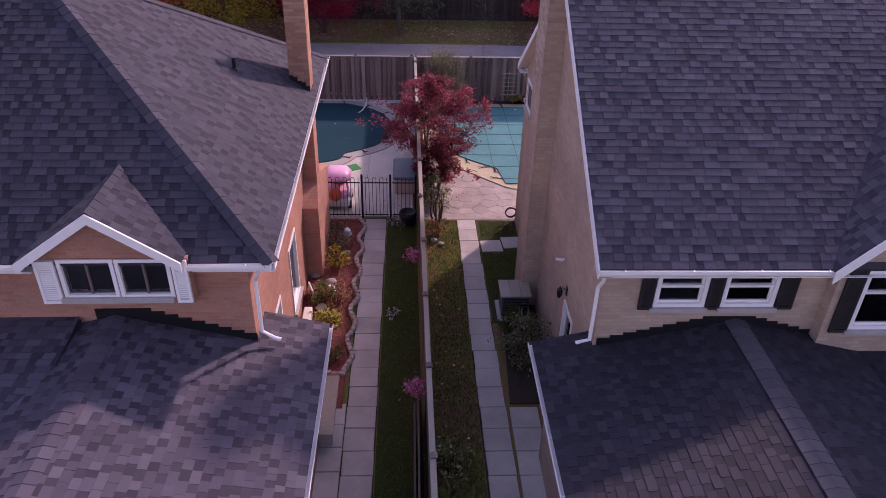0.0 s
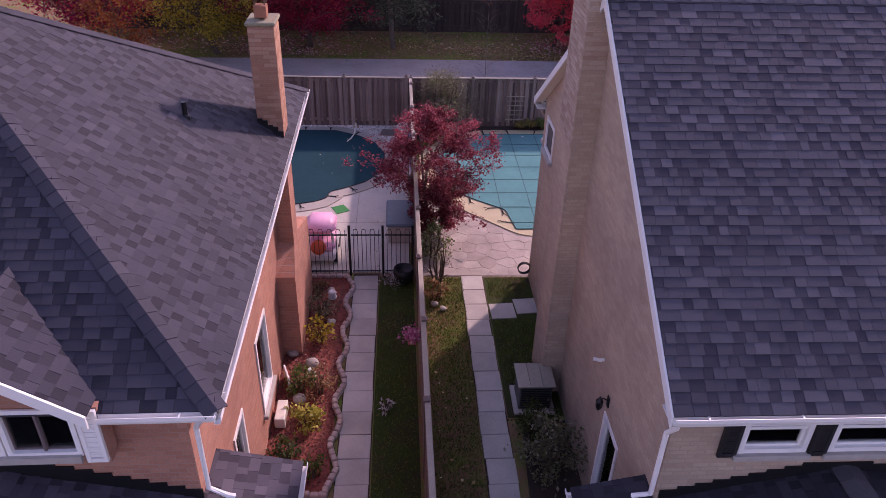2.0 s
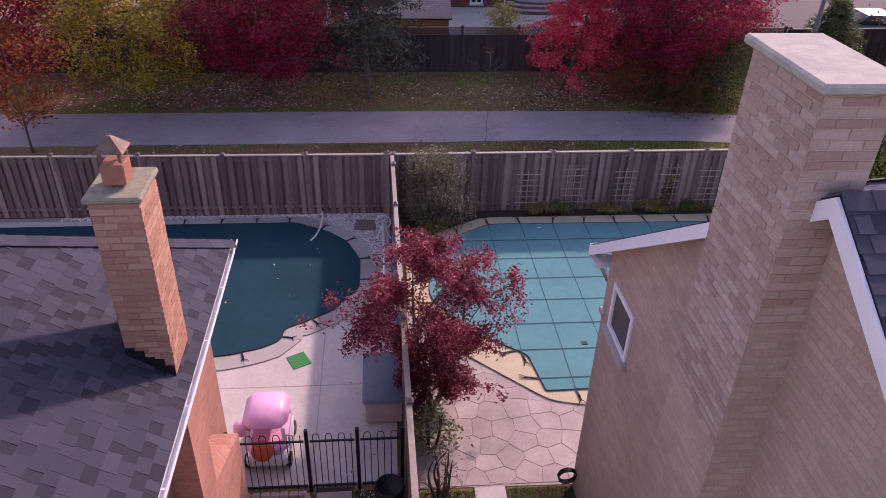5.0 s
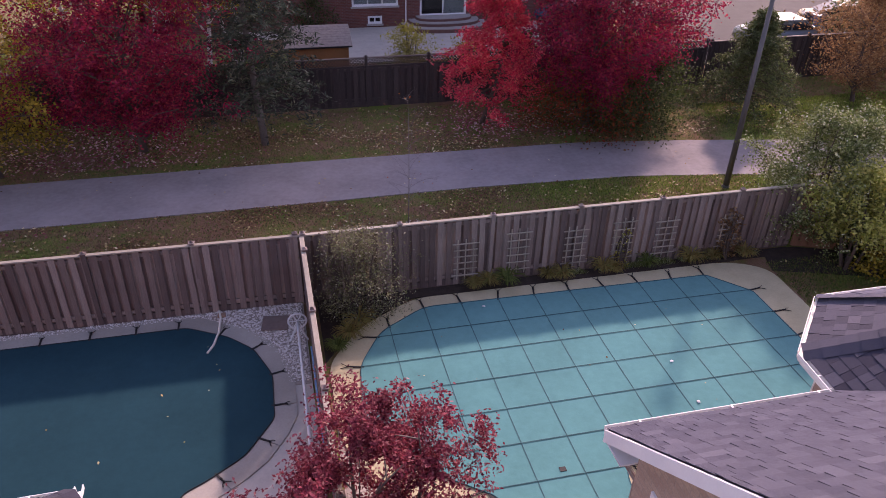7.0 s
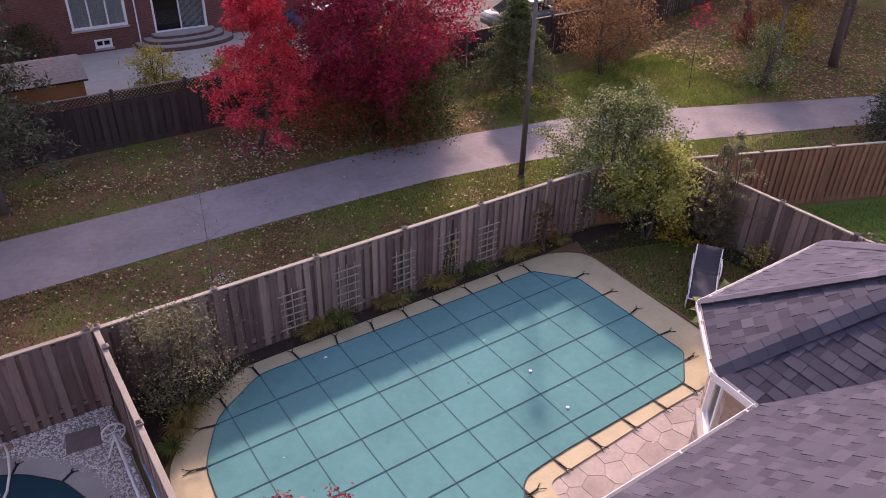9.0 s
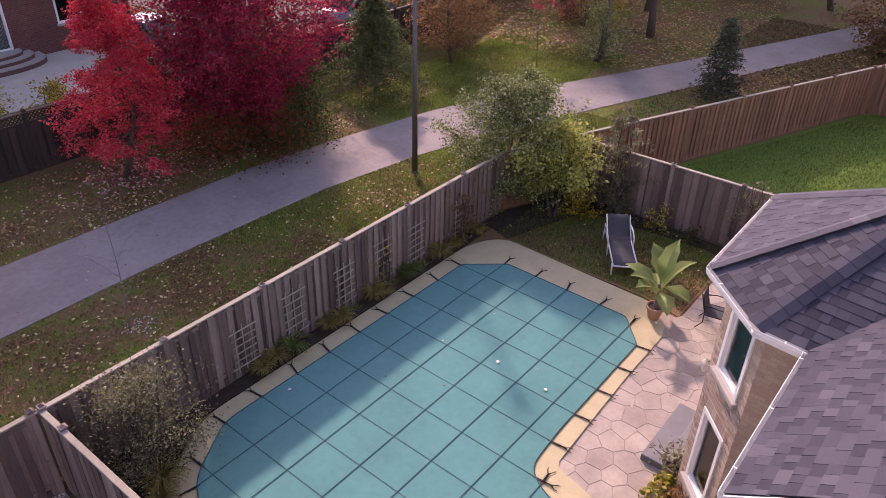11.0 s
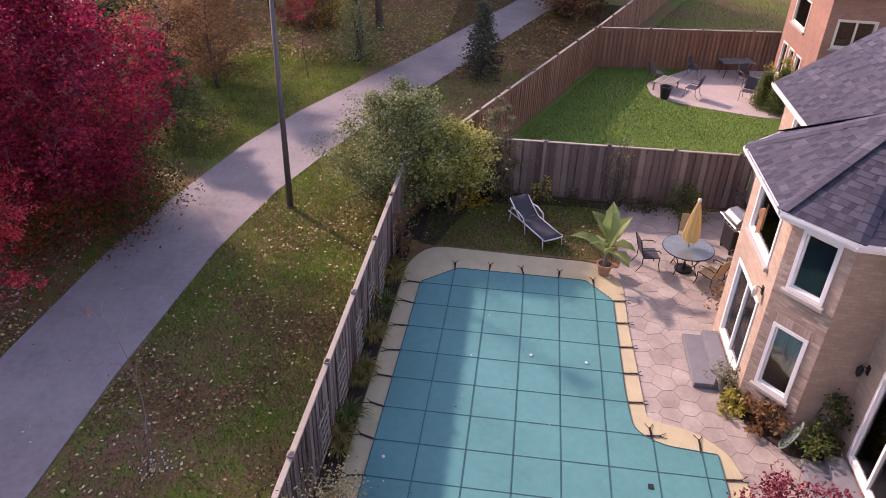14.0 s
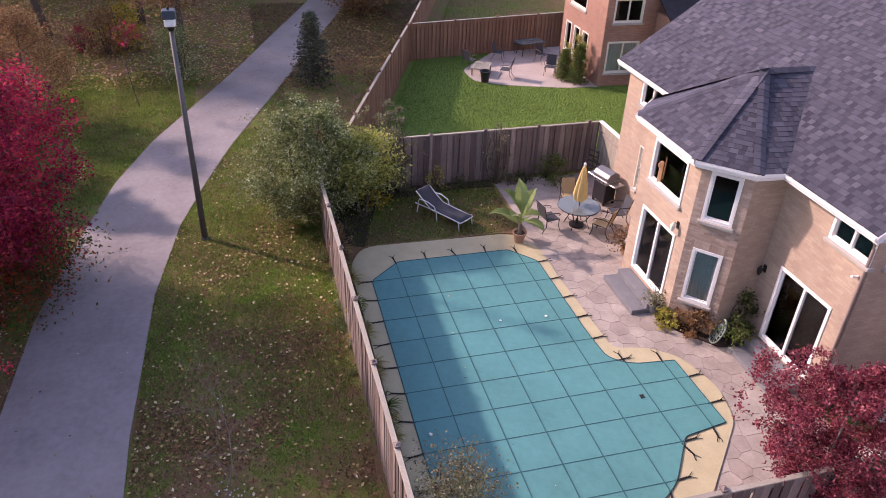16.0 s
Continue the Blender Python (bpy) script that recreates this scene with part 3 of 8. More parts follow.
def fence(p0, p1, h, mat, cap_mat, label, pitch=0.105, every=2.28, first=0.0, lattice=False, joined=False, wide=0.17):
    """A board fence with posts, rails and a flat cap."""
    p0, p1 = Vector((*p0, 0)), Vector((*p1, 0))
    d = p1 - p0
    n, ang = d.length, math.degrees(math.atan2(d.y, d.x))
    f = thing("fence", (p0.x, p0.y, 0), label, "fence", turn=ang)
    top = h - (0.32 if lattice else 0.0)
    kinds = meshes_of("slat", [(wide, 0.018, top - 0.09), (wide - 0.008, 0.018, top - 0.095), (wide + 0.006, 0.018, top - 0.085)])
    slim = meshes_of("slat", [(wide - 0.03, 0.018, top - 0.09), (wide - 0.038, 0.018, top - 0.095)])
    for me in kinds + slim:
        me.materials.append(mat)
    x, k, vs = 0.07, 0, bmesh.new() if joined else None
    while x < n - 0.05:
        y = 0.026 if k % 2 else -0.026
        m = pose(x + random.uniform(-0.008, 0.008), y, 0.05 + random.uniform(-0.012, 0.012), random.uniform(-0.5, 0.5), random.uniform(-0.6, 0.6), random.uniform(-2, 2))
        if joined:
            b2 = box(vs, -wide / 2, wide / 2, -0.009, 0.009, 0, top - 0.09, 0, m)
        else:
            ob = put("slat", random.choice(kinds if k % 2 else slim), f)
            ob.matrix_basis = m
        x += pitch
        k += 1
    if joined:
        part("slats", vs, mat, f, kind="stuff")
    x = first
    post = bmesh.new()
    box(post, -0.05, 0.05, -0.05, 0.05, 0, h + 0.03, 0.005)
    box(post, -0.065, 0.065, -0.065, 0.065, h + 0.03, h + 0.055, 0.006)
    cyl(post, 0.06, 0.008, h + 0.055, h + 0.1, 4, pose(0, 0, 0, 0, 0, 45))
    me = bpy.data.meshes.new("post")
    post.to_mesh(me)
    post.free()
    me.materials.append(mat)
    while x < n + 0.1:
        ob = put("post", me, f)
        ob.matrix_basis = pose(x, 0, 0, random.uniform(-0.8, 0.8), random.uniform(-0.8, 0.8), 0)
        x += every
    for z in (0.25, top - 0.18):
        part("rail", boxed(0, n, -0.02, 0.02, z, z + 0.085, 0.004), mat, f)
    part("kickboard", boxed(0, n, -0.018, 0.018, -0.03, 0.2, 0.004), mat, f)
    part("cap_rail", boxed(-0.02, n + 0.02, -0.052, 0.052, h - 0.035, h, 0.006), cap_mat, f, "bleached flat cap rail")
    if lattice:
        part("rail", boxed(0, n, -0.03, 0.03, top - 0.05, top, 0.004), mat, f)
        bm = bmesh.new()
        x = 0.0
        while x < n - 0.25:
            for s in (-1, 1):
                box(bm, -0.2, 0.2, -0.006, 0.006, -0.018, 0.018, 0, pose(x + 0.13, 0.008 * s, h - 0.18, 0, 45 * s, 0))
            x += 0.13
        part("lattice", bm, mat, f, "crossed lattice strips", kind="stuff")
    return f


OLD = "weathered grey board fence with a bleached cap rail"
fence((-15.6, 29.3), (0.23, 29.2), 1.9, FENCE_OLD, FENCE_CAP, OLD, first=0.02, every=2.24)
fence((0.25, 29.2), (13.4, 29.3), 1.9, FENCE_OLD, FENCE_CAP, OLD, first=0.0, every=2.25)
fence((0.42, 3.0), (0.22, 29.1), 1.9, FENCE_OLD, FENCE_CAP, OLD + " between two gardens", first=0.75, every=2.25)
fence((15.95, 18.95), (15.78, 28.3), 1.9, FENCE_OLD, FENCE_CAP, OLD, first=0.45, every=1.96)
fence((13.5, 29.3), (29.45, 23.05), 1.9, FENCE_NEW, FENCE_CAP, "reddish cedar board fence with a pale cap rail", first=0.1, every=2.4)
fence((29.5, 23.0), (30.95, 12.0), 1.9, FENCE_NEW, FENCE_CAP, "reddish cedar board fence at the end of a lawn", first=0.1, every=2.4)
fence((29.5, 23.0), (46.0, 16.9), 1.9, FENCE_NEW, FENCE_CAP, "reddish cedar board fence beside the walking path", first=2.4, every=2.4, joined=True)
fence((-16, 41.7), (18.0, 41.9), 1.95, FENCE_DARK, FENCE_OLD, "dark brown board fence topped with lattice", first=0.3, every=2.4, lattice=True, joined=True, pitch=0.13, wide=0.17)
fence((18.0, 41.9), (27.5, 42.3), 1.9, FENCE_DARK, FENCE_OLD, "dark grey board fence with a pale cap rail", first=0.1, every=2.4, joined=True, pitch=0.13, wide=0.16)
fence((27.6, 42.3), (44, 47), 1.9, FENCE_DARK, FENCE_DARK, "dark brown board fence far behind the path", first=0.1, every=2.4, joined=True, pitch=0.13, wide=0.17)

# ---- houses ----
def wall_pose(p0, p1):
    """Local x along the wall, y into the house, z up; p0 to p1 with the outside to the right."""
    d = (Vector((*p1, 0)) - Vector((*p0, 0)))
    return pose(p0[0], p0[1], 0, 0, 0, math.degrees(math.atan2(d.y, d.x))), d.length


def wall(house, p0, p1, z0, z1, holes, mat, thick=0.25, label="", trim=0.0):
    m, n = wall_pose(p0, p1)
    us = sorted({trim, n, *[v for h in holes for v in h[:2]]})
    zs = sorted({z0, z1, *[v for h in holes for v in h[2:4]]})

    def solid(i, j):
        if i < 0 or j < 0 or i >= len(us) - 1 or j >= len(zs) - 1:
            return False
        u, z = (us[i] + us[i + 1]) / 2, (zs[j] + zs[j + 1]) / 2
        return not any(h[0] < u < h[1] and h[2] < z < h[3] for h in holes)

    v, f = [], []

    def quad(*pts):
        f.append(tuple(range(len(v), len(v) + 4)))
        v.extend(m @ Vector(p) for p in pts)

    for i in range(len(us) - 1):
        for j in range(len(zs) - 1):
            if not solid(i, j):
                continue
            a, b, c, d = us[i], us[i + 1], zs[j], zs[j + 1]
            quad((a, 0, c), (b, 0, c), (b, 0, d), (a, 0, d))
            quad((b, thick, c), (a, thick, c), (a, thick, d), (b, thick, d))
            if not solid(i - 1, j):
                quad((a, thick, c), (a, 0, c), (a, 0, d), (a, thick, d))
            if not solid(i + 1, j):
                quad((b, 0, c), (b, thick, c), (b, thick, d), (b, 0, d))
            if not solid(i, j - 1):
                quad((a, thick, c), (b, thick, c), (b, 0, c), (a, 0, c))
            if not solid(i, j + 1):
                quad((a, 0, d), (b, 0, d), (b, thick, d), (a, thick, d))
    return raw("wall", v, f, mat, house, label, world_coords=True)


def ring(bm, u0, u1, z0, z1, w, y0, y1, m):
    """A rectangular frame in one piece."""
    vs = []
    for y in (y0, y1):
        vs.append([bm.verts.new(m @ Vector(p)) for p in ((u0, y, z0), (u1, y, z0), (u1, y, z1), (u0, y, z1))])
        vs.append([bm.verts.new(m @ Vector(p)) for p in ((u0 + w, y, z0 + w), (u1 - w, y, z0 + w), (u1 - w, y, z1 - w), (u0 + w, y, z1 - w))])
    a, b, c, d = vs
    for k in range(4):
        j = (k + 1) % 4
        bm.faces.new((a[k], a[j], b[j], b[k]))
        bm.faces.new((c[j], c[k], d[k], d[j]))
        bm.faces.new((a[j], a[k], c[k], c[j]))
        bm.faces.new((b[k], b[j], d[j], d[k]))


def window(house, p0, p1, u0, u1, z0, z1, lights=1, frame_w=0.07, name="window", sill=True, curtain=False, mat=None, label="", transom=False, depth=0.1, sash_w=0.035, sash_mat=None, mull_w=None):
    """A framed window or glazed door set in a wall opening."""
    mat = mat or WHITE
    m, _ = wall_pose(p0, p1)
    bm = bmesh.new()
    o = -0.025
    ring(bm, u0, u1, z0, z1, frame_w, o, depth, m)
    iw = (u1 - u0 - 2 * frame_w) / lights
    bars = []
    for k in range(1, lights):
        u = u0 + frame_w + iw * k
        half = (mull_w or frame_w * 0.9) / 2
        bars.append((u - half, u + half, o + 0.02, depth - 0.01, z0 + frame_w, z1 - frame_w))
    if transom:
        zt = z0 + (z1 - z0) * 0.62
        bars.append((u0 + frame_w, u1 - frame_w, o + 0.024, depth - 0.02, zt - 0.025, zt + 0.025))
    w = part(name, bm, mat, house, label, world_coords=True)
    for q in bars:
        bm = bmesh.new()
        box(bm, *q, 0.004, m)
        part("mullion", bm, sash_mat or mat, w, world_coords=True)
    for k in range(lights):
        a = u0 + frame_w + iw * k
        bm = bmesh.new()
        box(bm, a, a + iw, 0.05, 0.056, z0 + frame_w, z1 - frame_w, 0, m)
        g = part("pane", bm, GLASS, w, "dark reflecting pane", world_coords=True)
        g.visible_shadow = False
        bm = bmesh.new()
        ring(bm, a, a + iw, z0 + frame_w, z1 - frame_w, sash_w, 0.03, 0.075, m)
        part("sash", bm, sash_mat or mat, w, world_coords=True)
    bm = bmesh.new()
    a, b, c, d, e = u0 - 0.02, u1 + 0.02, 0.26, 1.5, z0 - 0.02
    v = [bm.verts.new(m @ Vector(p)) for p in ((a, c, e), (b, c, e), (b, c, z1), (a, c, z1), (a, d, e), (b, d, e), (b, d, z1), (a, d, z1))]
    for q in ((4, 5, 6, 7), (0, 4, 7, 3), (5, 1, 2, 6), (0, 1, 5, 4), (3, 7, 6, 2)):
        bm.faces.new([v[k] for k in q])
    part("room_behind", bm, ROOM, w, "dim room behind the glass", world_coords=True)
    if curtain:
        bm = bmesh.new()
        n = 40
        vs = [(bm.verts.new(m @ Vector((u0 + (u1 - u0) * k / n, 0.09 + 0.02 * math.sin(k * 1.9), z0))), bm.verts.new(m @ Vector((u0 + (u1 - u0) * k / n, 0.09 + 0.02 * math.sin(k * 1.9), z1)))) for k in range(n + 1)]
        for p, q in zip(vs, vs[1:]):
            bm.faces.new((p[0], q[0], q[1], p[1]))
        part("curtain", bm, CURTAIN, w, "closed pale curtain", world_coords=True, smooth=True)
    if sill:
        bm = bmesh.new()
        box(bm, u0 - 0.06, u1 + 0.06, -0.09, 0.1, z0 - 0.09, z0 - 0.002, 0.012, m)
        part("sill", bm, SILL, w, world_coords=True)
    return w


def shutter(house, p0, p1, u0, u1, z0, z1, mat, tilt=0.0):
    m, _ = wall_pose(p0, p1)
    bm = bmesh.new()
    o = -0.055
    for a, b, c, d in ((u0, u0 + 0.05, z0, z1), (u1 - 0.05, u1, z0, z1), (u0 + 0.05, u1 - 0.05, z0, z0 + 0.06), (u0 + 0.05, u1 - 0.05, z1 - 0.06, z1)):
        box(bm, a, b, o, -0.003, c, d, 0.004, m)
    s = part("shutter", bm, mat, house, world_coords=True)
    z = z0 + 0.08
    bm = bmesh.new()
    while z < z1 - 0.07:
        box(bm, u0 + 0.045, u1 - 0.045, o + 0.012, -0.006, z, z + 0.034, 0, m)
        z += 0.04
    part("louvre", bm, mat, s, world_coords=True)
    return s


ROOF = {"high": SHINGLE, "low": SHINGLE_LOW}
TAB_W = (0.12, 0.15, 0.19, 0.23, 0.28)
tab_meshes = {}


def tab_mesh(w, lift, low):
    mat = ROOF["low" if low else "high"]
    key = (w, lift, mat.name)
    if key not in tab_meshes:
        g = 0.002
        v = [(g, 0, 0), (w - g, 0, 0), (w - g, 0, lift), (g, 0, lift), (g, 0.175, 0.001), (w - g, 0.175, 0.001)]
        me = bpy.data.meshes.new("shingle")
        me.from_pydata(v, [], [(0, 1, 2, 3), (3, 2, 5, 4), (0, 3, 4), (1, 5, 2)])
        me.materials.append(mat)
        me.materials.append(SHINGLE_EDGE)
        me.polygons[0].material_index = 1
        tab_meshes[key] = me
    return tab_meshes[key]


def shingle_face(roof, origin, along_eave, up, left, right, rise, near=None, course=0.143, low_share=0.36, clip=False):
    """Courses of shingles on one roof plane. left(v) and right(v) bound each course; near: (u0, u1, v0, v1) of single pieces."""
    o, e, s = Vector(origin), Vector(along_eave).normalized(), Vector(up).normalized()
    nrm = e.cross(s).normalized()
    basis = Matrix((e, s, nrm)).transposed().to_4x4()
    basis.translation = o
    inv = chain(roof).inverted()
    vs, k, v = ([], []), 0, 0.0
    while v < rise - 0.03:
        a0, b0, a1, b1 = left(v), right(v), left(min(rise, v + course)), right(min(rise, v + course))
        u = a0 + (random.uniform(-0.2, 0) if k else 0)
        vt = min(v + 0.175, rise + 0.02)
        slip, low = random.uniform(-0.004, 0.004), False
        while u < b0:
            low = not low and random.random() < low_share * 1.5
            w = random.choice(TAB_W[:3] if low else TAB_W)
            lift = 0.006 if low else random.choice((0.009, 0.011, 0.013))
            lo, hi = max(u, a0), min(u + w, b0)
            if near and near[0] < u < near[1] and near[2] < v < near[3] and lo == u and hi == u + w and u > a1 + 0.1 and hi < b1 - 0.1:
                ob = put("shingle", tab_mesh(w, lift, low), roof)
                ob.matrix_basis = inv @ basis @ pose(u, v + slip, 0.012)
            elif hi - lo > 0.02:
                slope_l, slope_r = (a1 - a0) / course, (b1 - b0) / course
                edge_l, edge_r = a0 + slope_l * (vt - v), b0 + slope_r * (vt - v)
                lt, ht = (edge_l if lo == a0 else lo), (edge_r if hi == b0 else hi)
                if clip:
                    lt, ht = max(lt, edge_l), min(ht, edge_r)
                if clip and ht - lt < 0.005:
                    lt = ht = max(lo, min(hi, (edge_l + edge_r) / 2 if edge_l > edge_r else (edge_l if lt > hi else edge_r)))
                g, z = 0.002, 0.012
                q = [(lo + g, v + slip, z), (hi - g, v + slip, z), (hi - g, v + slip, z + lift), (lo + g, v + slip, z + lift), (lt + g, vt, z + 0.002), (ht - g, vt, z + 0.002)]
                vs[low].append([basis @ Vector(p) for p in q])
            u += w
        v += course
        k += 1
    for group, mat in zip(vs, (ROOF["high"], ROOF["low"])):
        verts = [p for q in group for p in q]
        faces = []
        for i in range(len(group)):
            b = 6 * i
            faces += [(b, b + 1, b + 2, b + 3), (b + 3, b + 2, b + 5, b + 4), (b, b + 3, b + 4), (b + 1, b + 5, b + 2)]
        ob = raw("shingles", verts, faces, mat, roof, "layered asphalt shingles", world_coords=True, kind="stuff")
        ob.data.materials.append(SHINGLE_EDGE)
        ob.data.polygons.foreach_set("material_index", [int(i % 4 == 0) for i in range(len(faces))])


def deck_face(roof, pts, thick=0.06):
    """The boarding under a roof plane, from its corners."""
    pts = [Vector(p) for p in pts]
    n = (pts[1] - pts[0]).cross(pts[2] - pts[1]).normalized()
    v = pts + [p - n * thick for p in pts]
    k = len(pts)
    f = [tuple(range(k)), tuple(range(2 * k - 1, k - 1, -1))] + [(i, i + k, (i + 1) % k + k, (i + 1) % k) for i in range(k)]
    return v, f


def decks(house, faces, label):
    v, f = [], []
    for pts in faces:
        a, b = deck_face(None, pts)
        f += [tuple(i + len(v) for i in q) for q in b]
        v += a
    return raw("roof", v, f, FELT, house, label, world_coords=True)


def caps(roof, a, b, side1, side2, width=0.15, step=0.21, mat=None):
    """Overlapping cap shingles along a ridge or hip from a up to b; side1 and side2 point down the two planes."""
    a, b = Vector(a), Vector(b)
    d = (b - a)
    n = d.length
    d.normalize()
    s1, s2 = [(Vector(s) - d * Vector(s).dot(d)).normalized() for s in (side1, side2)]
    up = -(s1 + s2).normalized()
    inv = chain(roof).inverted()
    me = bpy.data.meshes.new("ridge_cap")
    l = 0.3
    v = []
    for y, z in ((0, 0.036), (l, 0.024)):
        v += [d * y + s1 * width + up * (z + 0.008), d * y + up * (z + 0.014), d * y + s2 * width + up * (z + 0.008)]
    v += [q - up * 0.02 for q in v[:3]]
    me.from_pydata([tuple(q) for q in v], [], [(0, 1, 4, 3), (1, 2, 5, 4), (0, 6, 7, 1), (1, 7, 8, 2)])
    me.materials.append(mat or ROOF["high"])
    x = 0.0
    while x < n - 0.1:
        ob = put("ridge_cap", me, roof)
        ob.matrix_basis = inv @ Matrix.Translation(a + d * x + up * random.uniform(0, 0.003))
        x += step


def gutter(house, a, b, out, label="white aluminium gutter"):
    """A gutter with its fascia along an eave."""
    a, b, out = Vector(a), Vector(b), Vector(out).normalized()
    d = (b - a).normalized()
    prof = [(-0.02, -0.1), (0.045, -0.1), (0.064, -0.05), (0.064, 0.005), (0.056, 0.005), (0.056, -0.045), (0.04, -0.085), (-0.012, -0.085), (-0.012, 0.0), (-0.02, 0.0)]
    v, f = [], []
    for p in (a, b):
        v += [p + out * x + Vector((0, 0, z)) for x, z in prof]
    k = len(prof)
    f = [(i, (i + 1) % k, (i + 1) % k + k, i + k) for i in range(k)] + [tuple(range(k))[::-1], tuple(range(k, 2 * k))]
    g = raw("gutter", v, f, WHITE, house, label, world_coords=True)
    n = (b - a).length
    x = 0.4
    m = Matrix((d, out, Vector((0, 0, 1)))).transposed().to_4x4()
    while x < n:
        m.translation = a + d * x
        bm = bmesh.new()
        box(bm, -0.01, 0.01, 0.0, 0.066, 0.0, 0.006, 0, m)
        part("strap", bm, WHITE, g, world_coords=True)
        x += 1.1
    return g


def board(house, a, b, depth, thick, out, mat=None, name="fascia", drop=0.0):
    """A straight trim board from a to b, hanging down by depth."""
    a, b, out = Vector(a), Vector(b), Vector(out).normalized()
    z = Vector((0, 0, 1))
    v = []
    for p in (a, b):
        v += [p - z * drop, p + out * thick - z * drop, p + out * thick - z * (depth + drop), p - z * (depth + drop)]
    f = [(0, 1, 5, 4), (1, 2, 6, 5), (2, 3, 7, 6), (3, 0, 4, 7), (3, 2, 1, 0), (4, 5, 6, 7)]
    return raw(name, v, f, mat or WHITE, house, "", world_coords=True)


def downpipe(house, pts, mat=None):
    bm = bmesh.new()
    tube(bm, pts, 0.034, 8)
    return part("downpipe", bm, mat or WHITE, house, world_coords=True)


def gable_wall(house, p0, p1, zlow, peak_u, zpeak, mat, thick=0.25, ends=(0.0, 0.0)):
    """A gable on top of a straight wall; ends: how high it stands over zlow at its two ends."""
    m, n = wall_pose(p0, p1)
    out = [(0, zlow), (n, zlow), (n, zlow + ends[1]), (peak_u, zpeak), (0, zlow + ends[0])]
    out = [p for k, p in enumerate(out) if p != out[k - 1]]
    c = len(out)
    v = [m @ Vector((u, y, z)) for y in (0, thick) for u, z in out]
    f = [tuple(range(c)), tuple(range(2 * c - 1, c - 1, -1))] + [(k, k + c, (k + 1) % c + c, (k + 1) % c) for k in range(c)]
    return raw("wall", v, f, mat, house, "brick gable wall", world_coords=True)


# house R: pink brick, gable roof along x, bay at the back
EZ, RZ, RY = 4.78, 8.18, 14.75
hr = thing("house", (8.5, 14.5, 0), "two-storey pink brick house with grey shingle gable roof and bay", "house")
P = {"sw": (3.2, 9.8), "se": (13.9, 9.8), "ne": (13.9, 19.25), "b1": (10.35, 19.25), "b2": (10.35, 20.15), "b3": (9.55, 20.97), "b4": (6.95, 20.97), "b5": (6.05, 20.15), "b6": (6.05, 19.25), "nw": (3.2, 19.25)}
WT = 4.68
# back wall, west stretch: sliding door and small high window (u runs from b6 to nw)
H_DOOR, H_SMALL = (0.62, 2.35, 0.38, 2.5), (1.6, 2.82, 3.88, 4.52)
wall(hr, P["b6"], P["nw"], 0, WT, [H_DOOR, H_SMALL], BRICK_PINK)
window(hr, P["b6"], P["nw"], *H_DOOR, lights=2, name="door", sill=False, frame_w=0.08, label="white sliding glass patio door")
window(hr, P["b6"], P["nw"], *H_SMALL, lights=2, curtain=True, label="small white sliding window under the eave")
bay_n = [(0.5, 2.2, 0.42, 2.42), (0.5, 2.1, 3.2, 4.4)]
wall(hr, P["b3"], P["b4"], 0, WT, bay_n, BRICK_PINK)
window(hr, P["b3"], P["b4"], *bay_n[0], lights=2, name="door", sill=False, frame_w=0.08, label="white sliding glass patio door")
window(hr, P["b3"], P["b4"], *bay_n[1], lights=1, label="white picture window over the patio")
ch = [(0.24, 0.98, 0.85, 2.4), (0.24, 0.98, 3.2, 4.5)]
wall_bay = wall(hr, P["b4"], P["b5"], 0, WT, ch, BRICK_PINK)
window(hr, P["b4"], P["b5"], *ch[0], curtain=True, label="tall white window with pale blind in the bay")
window(hr, P["b4"], P["b5"], *ch[1], label="tall white window in the bay")
wall(hr, P["b2"], P["b3"], 0, WT, ch, BRICK_PINK)
window(hr, P["b2"], P["b3"], *ch[0])
window(hr, P["b2"], P["b3"], *ch[1])
wall(hr, P["b5"], P["b6"], 0, WT, [], BRICK_PINK)
wall(hr, P["b1"], P["b2"], 0, WT, [], BRICK_PINK)
ne = [(1.4, 1.62, 1.0, 2.5), (0.9, 2.2, 3.7, 4.5)]
wall(hr, P["ne"], P["b1"], 0, WT, ne, BRICK_PINK, trim=0.25)
window(hr, P["ne"], P["b1"], *ne[0], frame_w=0.03, mat=CREAM, label="narrow slot window")
window(hr, P["ne"], P["b1"], *ne[1], lights=2)
# west gable wall (u runs from nw to sw, south)
gw = [(0.35, 1.2, 3.85, 4.62), (7.2, 8.02, 0.2, 2.3)]
wall(hr, P["nw"], P["sw"], 0, WT, gw, BRICK_PINK, trim=0.25, label="shaded pink brick gable wall")
window(hr, P["nw"], P["sw"], *gw[0], label="white window high in the gable wall")
window(hr, P["nw"], P["sw"], *gw[1], name="door", sill=False, label="side door with white frame")
gable_wall(hr, P["nw"], P["sw"], WT, 19.25 - RY, RZ - 0.1, BRICK_PINK, ends=(0.25, 0.21))
gable_wall(hr, P["se"], P["ne"], WT, RY - 9.8, RZ - 0.1, BRICK_PINK, ends=(0.21, 0.25))
wall(hr, P["se"], P["ne"], 0, WT, [], BRICK_PINK, trim=0.25)
fw = [(0.9, 1.78, 3.8, 4.46), (2.06, 2.98, 3.8, 4.46)]
wall(hr, P["sw"], P["se"], 0, WT, fw, BRICK_PINK, trim=0.25)
for h in fw:
    window(hr, P["sw"], P["se"], *h, transom=True, label="white sash window under the front eave")
for a, b in ((0.64, 0.88), (1.8, 2.04), (3.0, 3.3)):
    shutter(hr, P["sw"], P["se"], a, b, 3.76, 4.5, DARKPAINT)
